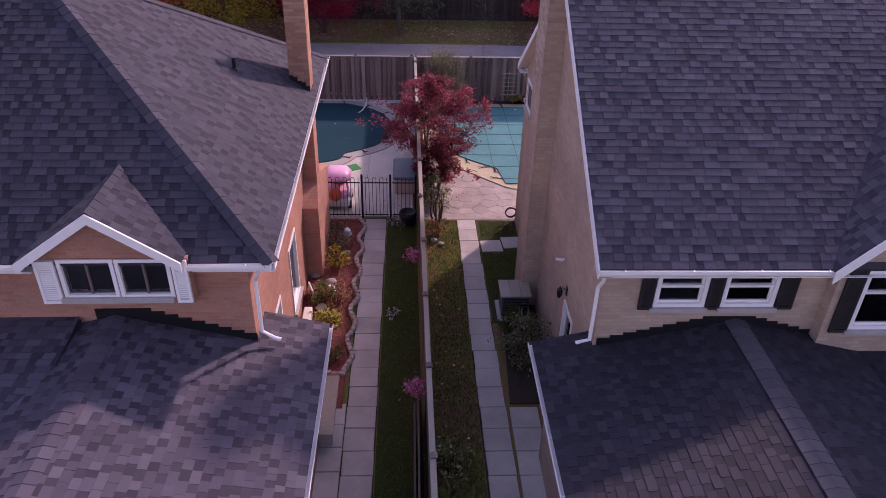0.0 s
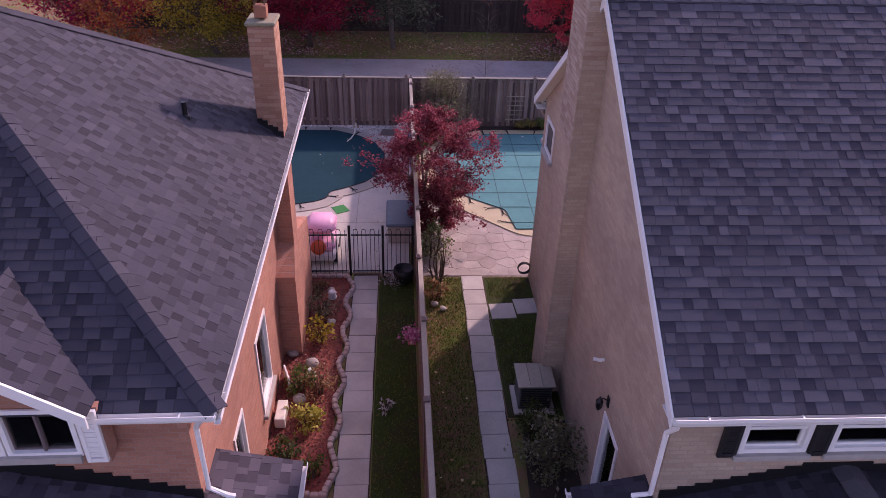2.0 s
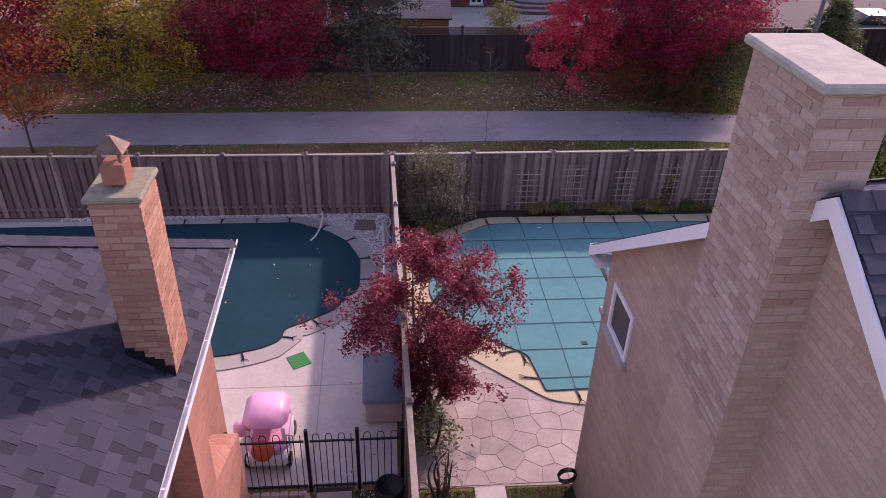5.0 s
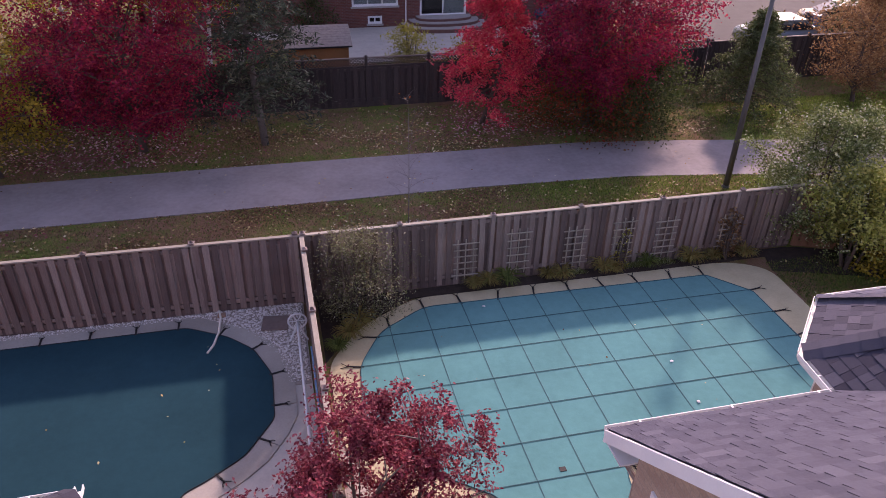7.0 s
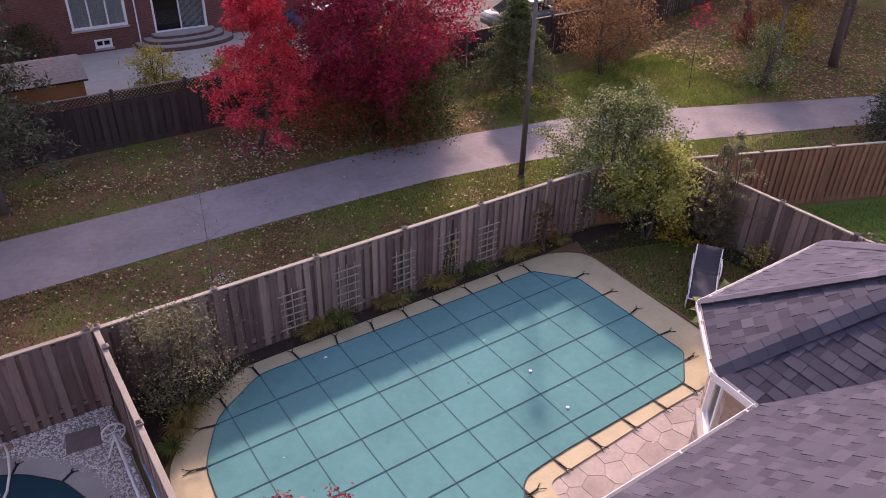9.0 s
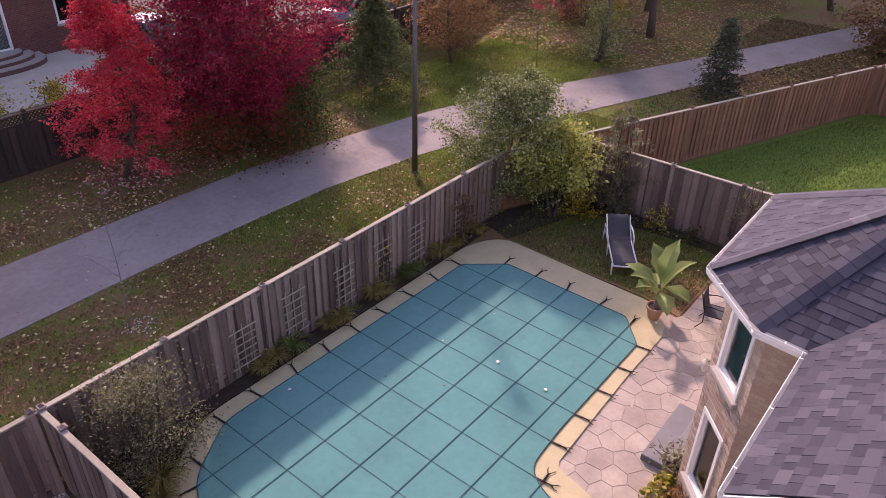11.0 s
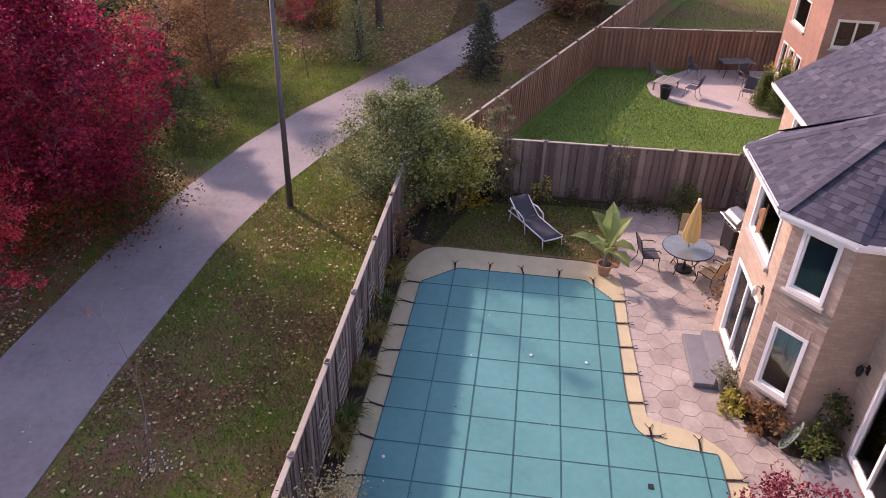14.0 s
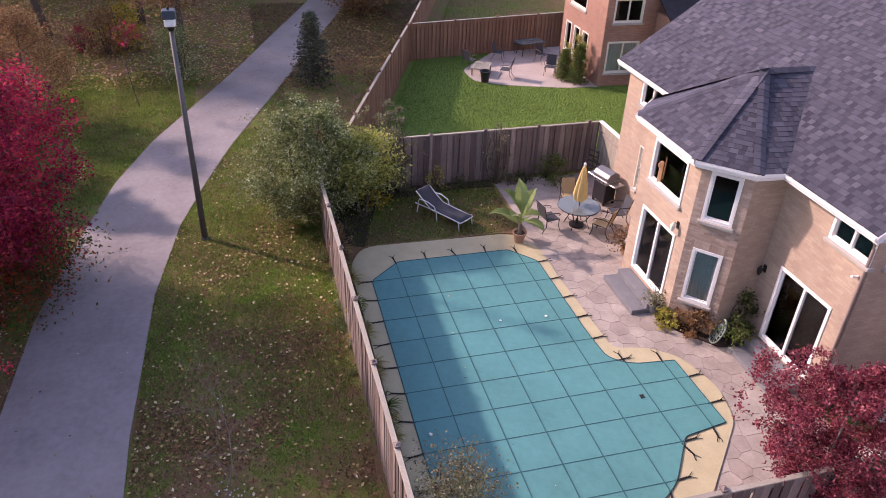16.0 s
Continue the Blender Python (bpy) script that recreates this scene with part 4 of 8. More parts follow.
# roof planes
XW, XE, YF, YB = 3.0, 14.1, 9.45, 19.62
roof_r = decks(hr, [[(XW, YF, EZ), (XE, YF, EZ), (XE, RY, RZ), (XW, RY, RZ)], [(XE, YB, EZ), (XW, YB, EZ), (XW, RY, RZ), (XE, RY, RZ)]], "grey asphalt shingle gable roof")
fl, bl = math.hypot(RY - YF, RZ - EZ), math.hypot(YB - RY, RZ - EZ)
shingle_face(roof_r, (XW, YF, EZ), (1, 0, 0), (0, RY - YF, RZ - EZ), lambda v: 0, lambda v: XE - XW, fl, near=(0.1, 3.6, 2.6, 4.8), low_share=0.3)
shingle_face(roof_r, (XE, YB, EZ), (-1, 0, 0), (0, RY - YB, RZ - EZ), lambda v: 0, lambda v: XE - XW, bl, near=(6.0, 9.0, 0.2, 1.6))
caps(roof_r, (XW, RY, RZ), (XE, RY, RZ), (0, -1, -0.64), (0, 1, -0.7))
gutter(hr, (XW, YF, EZ), (6.85, YF, EZ), (0, -1, 0))
gutter(hr, (XW, YB, EZ), (5.78, YB, EZ), (0, 1, 0))
gutter(hr, (10.65, YB, EZ), (XE, YB, EZ), (0, 1, 0))
for x, o in ((XW, -1), (XE, 1)):
    board(hr, (x, YF, EZ), (x, RY, RZ), 0.17, 0.025, (o, 0, 0))
    board(hr, (x, RY, RZ), (x, YB, EZ), 0.17, 0.025, (o, 0, 0))
    board(hr, (x, YF, EZ), (x, RY, RZ), 0.02, 0.199, (-o, 0, 0), CREAM, "rake_soffit", 0.13)
    board(hr, (x, RY, RZ), (x, YB, EZ), 0.02, 0.199, (-o, 0, 0), CREAM, "rake_soffit", 0.13)
for ya, yb in ((YF, 9.8), (19.25, YB)):
    part("soffit", boxed(XW, XE, ya, yb, EZ - 0.16, EZ - 0.14), WHITE, hr, world_coords=True)
downpipe(hr, [(3.1, 19.6, 4.68), (3.15, 19.45, 4.5), (3.26, 19.3, 4.3), (3.26, 19.3, 0.15)], plain("brown downpipe", (0.30, 0.23, 0.20), 0.5, 0, 0.15, 5, 0.05))
downpipe(hr, [(3.1, 9.5, 4.68), (3.12, 9.55, 4.5), (3.1, 9.72, 4.25), (3.1, 9.72, 3.15), (2.9, 9.8, 3.02)])
# bay roof
BA = (8.28, 18.9, 6.3)
bay_eave = [(10.62, YB - 0.05, EZ), (10.62, 20.3, EZ), (9.66, 21.28, EZ), (6.82, 21.28, EZ), (5.86, 20.3, EZ), (5.8, YB - 0.05, EZ)]
BR = (8.28, 17.35, 6.3)
bay_faces = [[bay_eave[5], BR, BA, bay_eave[4]][::-1], [bay_eave[4], BA, bay_eave[3]][::-1], [bay_eave[3], BA, bay_eave[2]][::-1], [bay_eave[2], BA, bay_eave[1]][::-1], [bay_eave[1], BA, BR, bay_eave[0]][::-1]]
bay_faces = [f if (Vector(f[1]) - Vector(f[0])).cross(Vector(f[2]) - Vector(f[1])).z > 0 else f[::-1] for f in bay_faces]
roof_bay = decks(hr, [[Vector(p) - Vector((0, 0, 0.09)) for p in f] for f in bay_faces], "hipped shingle roof over the bay")


def face_shingles(roof, a, b, apexes, near=None):
    """Shingles on a plane that stands on the eave a to b and is bounded above by the apexes, in order from b's side to a's."""
    a, b = Vector(a), Vector(b)
    e = (b - a).normalized()
    q = Vector(apexes[0]) - a
    s = (q - e * q.dot(e)).normalized()
    to = [((Vector(p) - a).dot(e), (Vector(p) - a).dot(s)) for p in apexes]
    n = (b - a).length
    rise = max(v for _, v in to)
    right_pts = sorted([(0.0, n)] + [(v, u) for u, v in to[:1]])
    left_pts = sorted([(0.0, 0.0)] + [(v, u) for u, v in to[-1:]])

    def line(pts, v):
        return float(np.interp(v, [p[0] for p in pts], [p[1] for p in pts]))

    shingle_face(roof, a, e, s, lambda v: line(left_pts, v), lambda v: line(right_pts, v), rise, near)


ev = bay_eave
face_shingles(roof_bay, ev[3], ev[4], [BA])
face_shingles(roof_bay, ev[2], ev[3], [BA])
face_shingles(roof_bay, ev[1], ev[2], [BA])
face_shingles(roof_bay, ev[4], ev[5], [BR, BA])
face_shingles(roof_bay, ev[0], ev[1], [BA, BR])
for p, s1, s2 in ((ev[4], (-1, 0, -0.7), (-1, 1, -0.7)), (ev[3], (-1, 1, -0.7), (0, 1, -0.7)), (ev[2], (0, 1, -0.7), (1, 1, -0.7)), (ev[1], (1, 1, -0.7), (1, 0, -0.7))):
    caps(roof_bay, p, BA, s1, s2, 0.14)
caps(roof_bay, BA, BR, (-1, 0, -0.7), (1, 0, -0.7))
for i in range(5):
    a, b = Vector(ev[i]), Vector(ev[i + 1])
    d = (b - a).normalized()
    gutter(hr, a, b, (-d.y, d.x, 0) if (Vector((-d.y, d.x, 0)).dot(a - Vector((8.2, 18, EZ))) > 0) else (d.y, -d.x, 0))
bm = bmesh.new()
prism(bm, [(p[0], p[1]) for p in ev][::-1], EZ - 0.16, EZ - 0.1)
bmesh.ops.recalc_face_normals(bm, faces=bm.faces)
part("soffit", bm, WHITE, hr, world_coords=True)
# chimney on the west gable
CAPSTONE = plain("weathered cap concrete", (0.36, 0.34, 0.27), 0.95, 0, 0.25, 7, 0.4)
bm = bmesh.new()
box(bm, 2.80, 3.30, 14.94, 15.99, 0, 8.84)
chim = part("chimney", bm, BRICK_PINK, hr, "tall pink brick chimney", world_coords=True)
bm = bmesh.new()
box(bm, 2.73, 3.37, 14.87, 16.06, 8.84, 8.92, 0.02)
part("chimney_cap", bm, CAPSTONE, chim, world_coords=True)
# front gabled wing
WX0, WXR, WS = 6.75, 9.75, 1.0
wing_pk = (WXR, YF - 0.1, EZ + WS * (WXR - WX0))
yb = YF + (wing_pk[2] - EZ) / ((RZ - EZ) / (RY - YF))
wing = [[(WX0, YF - 0.1, EZ), wing_pk, (WXR, yb, wing_pk[2])], [wing_pk, (2 * WXR - WX0, YF - 0.1, EZ), (WXR, yb, wing_pk[2])]]
wing = [f if (Vector(f[1]) - Vector(f[0])).cross(Vector(f[2]) - Vector(f[1])).z > 0 else f[::-1] for f in wing]
roof_wing = decks(hr, wing, "steep shingle roof of the front gable")
nrun = math.hypot(1, WS)
shingle_face(roof_wing, (WX0, yb, EZ), (0, -1, 0), (1, 0, WS), lambda v: (yb - YF) * (1 - v / ((WXR - WX0) * nrun)), lambda v: yb - YF + 0.1, (WXR - WX0) * nrun)
board(hr, (WX0, YF - 0.1, EZ + 0.02), (WXR, YF - 0.1, wing_pk[2] + 0.02), 0.22, 0.025, (0, -1, 0))
gable_wall(hr, (WX0 + 0.25, 9.55), (2 * WXR - WX0 - 0.25, 9.55), EZ - 0.1, WXR - WX0 - 0.25, wing_pk[2] - 0.35, BRICK_PINK, 0.24)
ww = [(0.45, 2.2, 3.5, 4.7)]
wall(hr, (7.0, 9.55), (12.5, 9.55), 0, EZ - 0.1, ww, BRICK_PINK, 0.24)
window(hr, (7.0, 9.55), (12.5, 9.55), *ww[0], transom=True, label="white window with blind in the front gable")
shutter(hr, (7.0, 9.55), (12.5, 9.55), 0.12, 0.43, 3.45, 4.8, DARKPAINT)

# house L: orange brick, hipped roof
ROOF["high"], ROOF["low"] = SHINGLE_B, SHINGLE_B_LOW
hl = thing("house", (-7, 14.8, 0), "two-storey orange brick house with hipped grey shingle roof", "house")
LX, LF, LB = -2.62, 9.95, 19.6
LE, LFE, LBE, LW = -2.15, 9.65, 19.9, -15.0
LRY = (LFE + LBE) / 2
LRZ, LRX = 8.2, -7.06
HALF, RUN = (LBE - LFE) / 2, LE - LRX
SL, SLE = (LRZ - EZ) / HALF, (LRZ - EZ) / RUN
wall(hl, (-15, LF), (LX, LF), 0, WT, [], BRICK_ORANGE)
DB0, DB1, DBY = -5.8, -3.45, 9.66
SASH_BROWN = plain("brown vinyl sash", (0.16, 0.12, 0.12), 0.5, 0, 0.1, 5, 0.05)
fwin = [(0.36, 1.215, 4.15, 4.87), (1.235, 2.07, 4.15, 4.87)]
wall(hl, (DB0, DBY), (DB1, DBY), 4.0, 4.875, fwin, BRICK_ORANGE, 0.22)
for h in fwin:
    fw_ = window(hl, (DB0, DBY), (DB1, DBY), *h, lights=2, sill=False, frame_w=0.06, mull_w=0.03, label="white front window under the small gable", sash_w=0.016, sash_mat=SASH_BROWN)
    # dark panel added close behind the panes so that they show black
    part("blind", boxed(DB0 + h[0] + 0.02, DB0 + h[1] - 0.02, DBY + 0.08, DBY + 0.095, h[2] + 0.02, h[3] - 0.02), DARKPAINT, fw_, "dark panel added behind the glass", world_coords=True)
board(hl, (DB0 + 0.3, DBY, 4.17), (DB1 - 0.3, DBY, 4.17), 0.1, 0.07, (0, -1, 0), SILL, "sill")
for a, b in ((0.02, 0.33), (2.1, 2.34)):
    shutter(hl, (DB0, DBY), (DB1, DBY), a, b, 4.06, 4.86, WHITE)
ew = [(3.7, 4.75, 0.75, 2.45), (1.6, 2.3, 0.2, 2.3)]
wall(hl, (LX, LF), (LX, LB), 0, WT, ew, BRICK_ORANGE, trim=0.25, label="sunlit orange brick side wall")
window(hl, (LX, LF), (LX, LB), *ew[0], lights=1, curtain=True, label="tall white side window with curtain")
window(hl, (LX, LF), (LX, LB), *ew[1], name="door", sill=False, label="white side door")
wall(hl, (LX, LB), (-15, LB), 0, WT, [], BRICK_ORANGE, trim=0.25)
lf = [[(LW, LFE, EZ), (LE, LFE, EZ), (LRX, LRY, LRZ), (LW, LRY, LRZ)], [(LE, LFE, EZ), (LE, LBE, EZ), (LRX, LRY, LRZ)], [(LE, LBE, EZ), (LW, LBE, EZ), (LW, LRY, LRZ), (LRX, LRY, LRZ)]]
roof_l = decks(hl, lf, "grey asphalt shingle hipped roof")
ln, ln_e = math.hypot(HALF, LRZ - EZ), math.hypot(RUN, LRZ - EZ)
shingle_face(roof_l, (LW, LFE, EZ), (1, 0, 0), (0, HALF, LRZ - EZ), lambda v: 0, lambda v: LE - LW - RUN * v / ln, ln, clip=True)
shingle_face(roof_l, (LE, LFE, EZ), (0, 1, 0), (-RUN, 0, LRZ - EZ), lambda v: HALF * v / ln_e, lambda v: 2 * HALF - HALF * v / ln_e, ln_e, near=(1.5, 6.0, 0.3, 2.2), clip=True)
shingle_face(roof_l, (LE, LBE, EZ), (-1, 0, 0), (0, -HALF, LRZ - EZ), lambda v: RUN * v / ln, lambda v: LE - LW, ln, clip=True)
caps(roof_l, (LE, LFE, EZ), (LRX, LRY, LRZ), (0, -1, -SL), (1, 0, -SLE), 0.16)
caps(roof_l, (LE, LBE, EZ), (LRX, LRY, LRZ), (0, 1, -SL), (1, 0, -SLE), 0.16)
caps(roof_l, (LRX, LRY, LRZ), (LW, LRY, LRZ), (0, 1, -SL), (0, -1, -SL), 0.16)
gutter(hl, (LE, LFE - 0.02, EZ), (-3.45, LFE - 0.02, EZ), (0, -1, 0))
gutter(hl, (-5.95, LFE - 0.02, EZ), (LW, LFE - 0.02, EZ), (0, -1, 0))
gutter(hl, (LE, LFE - 0.1, EZ), (LE, LBE + 0.1, EZ), (1, 0, 0))
gutter(hl, (LE, LBE, EZ), (LW, LBE, EZ), (0, 1, 0))
for a in ((LW, DB0 - 0.05, LFE, LF), (DB1 + 0.05, LE, LFE, LF), (LX, LE, LF, LB), (LW, LE, LB, LBE)):
    part("soffit", boxed(a[0], a[1], a[2], a[3], EZ - 0.16, EZ - 0.14), WHITE, hl, world_coords=True)
downpipe(hl, [(-2.34, 9.62, 4.68), (-2.45, 9.75, 4.45), (-2.5, 9.88, 4.3), (-2.5, 9.88, 3.25), (-2.3, 9.9, 3.08), (-2.2, 9.9, 3.05)])
# small gable over the front window
DX, DZ = -4.74, 5.74
d0, d1 = DX - 1.24, DX + 1.24
dy = LFE + (DZ - EZ) / SL
dor = [[(d0, LFE - 0.15, EZ + 0.1), (DX, LFE - 0.15, DZ), (DX, dy, DZ), (d0, LFE + 0.2, EZ + 0.1)], [(DX, LFE - 0.15, DZ), (d1, LFE - 0.15, EZ + 0.1), (d1, LFE + 0.2, EZ + 0.1), (DX, dy, DZ)]]
dor = [f if (Vector(f[1]) - Vector(f[0])).cross(Vector(f[2]) - Vector(f[1])).z > 0 else f[::-1] for f in dor]
roof_d = decks(hl, dor, "small shingle gable roof")
dn = math.hypot(1.24, DZ - EZ - 0.1)
dl = dy - LFE - 0.2
shingle_face(roof_d, (d0, LFE + 0.2, EZ + 0.1), (0, -1, 0), (1.24, 0, DZ - EZ - 0.1), lambda v: -dl * v / dn, lambda v: 0.35, dn)
shingle_face(roof_d, (d1, LFE - 0.15, EZ + 0.1), (0, 1, 0), (-1.24, 0, DZ - EZ - 0.1), lambda v: 0, lambda v: 0.35 + dl * v / dn, dn)
caps(roof_d, (DX, LFE - 0.15, DZ), (DX, dy, DZ), (1, 0, -0.75), (-1, 0, -0.75), 0.12)
for s in (d0, d1):
    board(hl, (s, LFE - 0.15, EZ + 0.12), (DX, LFE - 0.15, DZ + 0.02), 0.17, 0.03, (0, -1, 0))
gable_wall(hl, (d0 + 0.12, LFE + 0.02), (d1 - 0.12, LFE + 0.02), 4.88, 1.12, DZ - 0.1, BRICK_ORANGE, 0.1)
# chimney on the sunlit wall
MOSSY = plain("mossy concrete", (0.24, 0.215, 0.14), 0.95, 0, 0.35, 9, 0.5)
bm = bmesh.new()
box(bm, -2.76, -2.29, 16.93, 17.55, 2.0, 7.05)
prism(bm, [(-2.63, 16.2), (-2.22, 16.2), (-2.22, 18.75), (-2.63, 18.75)], 0, 2.1)
v = [bm.verts.new(p) for p in ((-2.63, 16.2, 2.1), (-2.22, 16.2, 2.1), (-2.22, 18.75, 2.1), (-2.63, 18.75, 2.1), (-2.63, 16.9, 2.55), (-2.29, 16.94, 2.45), (-2.29, 17.54, 2.45), (-2.63, 17.58, 2.55))]
for q in ((0, 1, 5, 4), (1, 2, 6, 5), (2, 3, 7, 6)):
    bm.faces.new([v[k] for k in q])
chl = part("chimney", bm, BRICK_ORANGE, hl, "orange brick chimney with sloped shoulders", world_coords=True)
bm = bmesh.new()
box(bm, -2.8, -2.25, 16.89, 17.59, 7.05, 7.12, 0.02)
part("chimney_cap", bm, MOSSY, chl, world_coords=True)
bm = bmesh.new()
box(bm, -2.64, -2.42, 17.1, 17.34, 7.15, 7.36, 0.01)
part("flue", bm, plain("clay flue", (0.33, 0.13, 0.08), 0.9), chl, world_coords=True)
bm = bmesh.new()
for a, b in ((-2.62, 17.12), (-2.44, 17.12), (-2.62, 17.32), (-2.44, 17.32)):
    box(bm, a - 0.012, a + 0.012, b - 0.012, b + 0.012, 7.38, 7.5)
cyl(bm, 0.2, 0.02, 7.48, 7.62, 4, pose(-2.53, 17.22, 0, 0, 0, 45))
part("flue_cowl", bm, plain("rusty tin", (0.17, 0.11, 0.075), 0.7, 0.3, 0.35, 14, 0.1), chl, "pitched metal flue cowl", world_coords=True)
# vent pipe on the roof
vz = EZ + SLE * 1.55
for k in range(5):
    x = -2.76 + 0.094 * k
    zb = EZ + SLE * (LE - x - 0.047)
    part("flashing", boxed(x, x + 0.1, 16.905, 16.928, zb - 0.02, zb + 0.13 + 0.03 * (k % 2), 0.002), IRON, chl, "dark stepped flashing", world_coords=True)
vp = thing("vent_pipe", (LE - 1.55, 15.6, vz), "black plumbing vent pipe on the shingle roof", "vent pipe")
bm = bmesh.new()
cyl(bm, 0.045, 0.045, -0.1, 0.28, 10)
part("pipe", bm, IRON, vp)
bm = bmesh.new()
cyl(bm, 0.11, 0.055, -0.03, 0.06, 10, pose(0, 0, 0, 0, 30, 0))
part("flashing_collar", bm, IRON, vp)

# garages in front of both houses
def garage(name, label, ridge_x, eave_x, y0, y1, ze, zr, wall_x, mat, far_x, plane_z, near):
    g = thing(name, (ridge_x, (y0 + y1) / 2, 0), label, "garage")
    s = 1 if eave_x > ridge_x else -1
    k = (zr - ze) / abs(eave_x - ridge_x)
    w = abs(eave_x - ridge_x)
    other = ridge_x - s * 2.2
    f1 = [(eave_x, y0, ze), (eave_x, y1, ze), (ridge_x, y1, zr), (ridge_x, y0, zr)]
    f2 = [(ridge_x, y0, zr), (ridge_x, y1, zr), (other, y1, zr - 2.2 * k), (other, y0, zr - 2.2 * k)]
    f3 = [(ridge_x - s * 0.6, y1 + 0.3, plane_z), (far_x, y1 + 0.3, plane_z), (far_x, y0, plane_z - 0.11 * (y1 - y0)), (ridge_x - s * 0.6, y0, plane_z - 0.11 * (y1 - y0))]
    fs = [f if (Vector(f[1]) - Vector(f[0])).cross(Vector(f[2]) - Vector(f[1])).z > 0 else f[::-1] for f in (f1, f2, f3)]
    r = decks(g, fs, "low grey shingle roof in front of the house")
    ln = math.hypot(w, zr - ze)
    if s > 0:
        shingle_face(r, (eave_x, y0, ze), (0, 1, 0), (-w, 0, zr - ze), lambda v: 0, lambda v: y1 - y0, ln, near=near)
        shingle_face(r, (other, y1, zr - 2.2 * k), (0, -1, 0), (2.2, 0, 2.2 * k), lambda v: 0, lambda v: y1 - y0, 2.2 * math.hypot(1, k))
        shingle_face(r, (far_x, y0, plane_z - 0.11 * (y1 - y0)), (1, 0, 0), (0, 1, 0.11), lambda v: 0, lambda v: abs(far_x - ridge_x) - 0.6, (y1 - y0) * 1.006)
    else:
        shingle_face(r, (eave_x, y1, ze), (0, -1, 0), (w, 0, zr - ze), lambda v: 0, lambda v: y1 - y0, ln, near=near)
        shingle_face(r, (other, y0, zr - 2.2 * k), (0, 1, 0), (-2.2, 0, 2.2 * k), lambda v: 0, lambda v: y1 - y0, 2.2 * math.hypot(1, k))
        shingle_face(r, (ridge_x + 0.6, y0, plane_z - 0.11 * (y1 - y0)), (1, 0, 0), (0, 1, 0.11), lambda v: 0, lambda v: abs(far_x - ridge_x) - 0.6, (y1 - y0) * 1.006)
    caps(r, (ridge_x, y0, zr), (ridge_x, y1 - 0.02, zr), (1, 0, -k), (-1, 0, -k), 0.17 if s > 0 else 0.19, mat=None if s > 0 else SHINGLE_CAP)
    gutter(g, (eave_x, y0, ze), (eave_x, y1, ze), (s, 0, 0))
    wx = wall_x
    if s > 0:
        wall(g, (wx, y0 + 0.3), (wx, y1 - 0.25), 0, ze + 0.02, [], mat)
    else:
        wall(g, (wx, y1 - 0.25), (wx, y0 + 0.3), 0, ze + 0.02, [], mat)
    return g, r


ROOF["high"], ROOF["low"] = SHINGLE_SUNLIT, SHINGLE_SUNLIT_LOW
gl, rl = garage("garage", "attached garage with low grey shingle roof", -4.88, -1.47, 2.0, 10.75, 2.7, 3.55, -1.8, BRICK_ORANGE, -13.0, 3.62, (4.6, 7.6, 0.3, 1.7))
ROOF["high"], ROOF["low"] = SHINGLE_SHADED, SHINGLE_SHADED_LOW
gr, rr = garage("garage", "attached garage with low shingle roof, shade in its colour", 5.6, 2.2, 2.0, 10.2, 2.7, 3.5, 2.55, BRICK_PINK, 13.0, 3.05, (0.6, 3.6, 0.6, 2.2))
ROOF["high"], ROOF["low"] = SHINGLE, SHINGLE_LOW
# stepped flashing where the garage roofs meet the front walls
def flashing(house, x0, z0, x1, z1, y, n):
    for k in range(n):
        a, b = x0 + (x1 - x0) * k / n, x0 + (x1 - x0) * (k + 1) / n
        z = z0 + (z1 - z0) * (k + (1 if z1 > z0 else 0)) / n
        lo = z0 + (z1 - z0) * (k + (0 if z1 > z0 else 1)) / n
        part("flashing", boxed(min(a, b), max(a, b), y - 0.02, y, lo - 0.12, z + 0.09), IRON, house, "dark stepped flashing", world_coords=True)


flashing(hl, -2.6, 3.0, -4.5, 3.62, LF - 0.003, 9)
flashing(hl, -4.5, 3.62, -5.2, 3.62, LF - 0.003, 1)
flashing(hr, 3.25, 2.98, 5.25, 3.5, 9.797, 9)
flashing(hr, 5.25, 3.5, 5.95, 3.5, 9.797, 1)
flashing(hr, 5.95, 3.45, 6.98, 3.15, 9.797, 5)

# ---- trees and plants ----
RNG = np.random.default_rng(7)


def kites(points, size, rng, droop=0.3, slim=0.55, spread=0.35):
    """One kite-shaped leaf at every point, turned at random."""
    n = len(points)
    d = rng.normal(size=(n, 3))
    d[:, 2] = d[:, 2] * 0.6 - droop
    d /= np.linalg.norm(d, axis=1, keepdims=True)
    r = rng.normal(size=(n, 3))
    s = np.cross(d, r)
    s /= np.linalg.norm(s, axis=1, keepdims=True) + 1e-9
    l = size * rng.uniform(1 - spread, 1 + spread, (n, 1))
    up = np.cross(s, d)
    p = np.asarray(points)
    return np.stack([p, p + d * l * 0.45 + s * l * slim * 0.5, p + d * l, p + d * l * 0.45 - s * l * slim * 0.5 + up * l * 0.05], axis=1)


def limb_path(a, b, rng, sag=0.12, steps=5):
    a, b = np.array(a, float), np.array(b, float)
    n = np.linalg.norm(b - a)
    pts = []
    off = rng.normal(size=3) * n * 0.06
    for k in range(steps + 1):
        t = k / steps
        p = a + (b - a) * t + off * math.sin(math.pi * t)
        p[2] += sag * n * math.sin(math.pi * t)
        pts.append(p)
    return pts


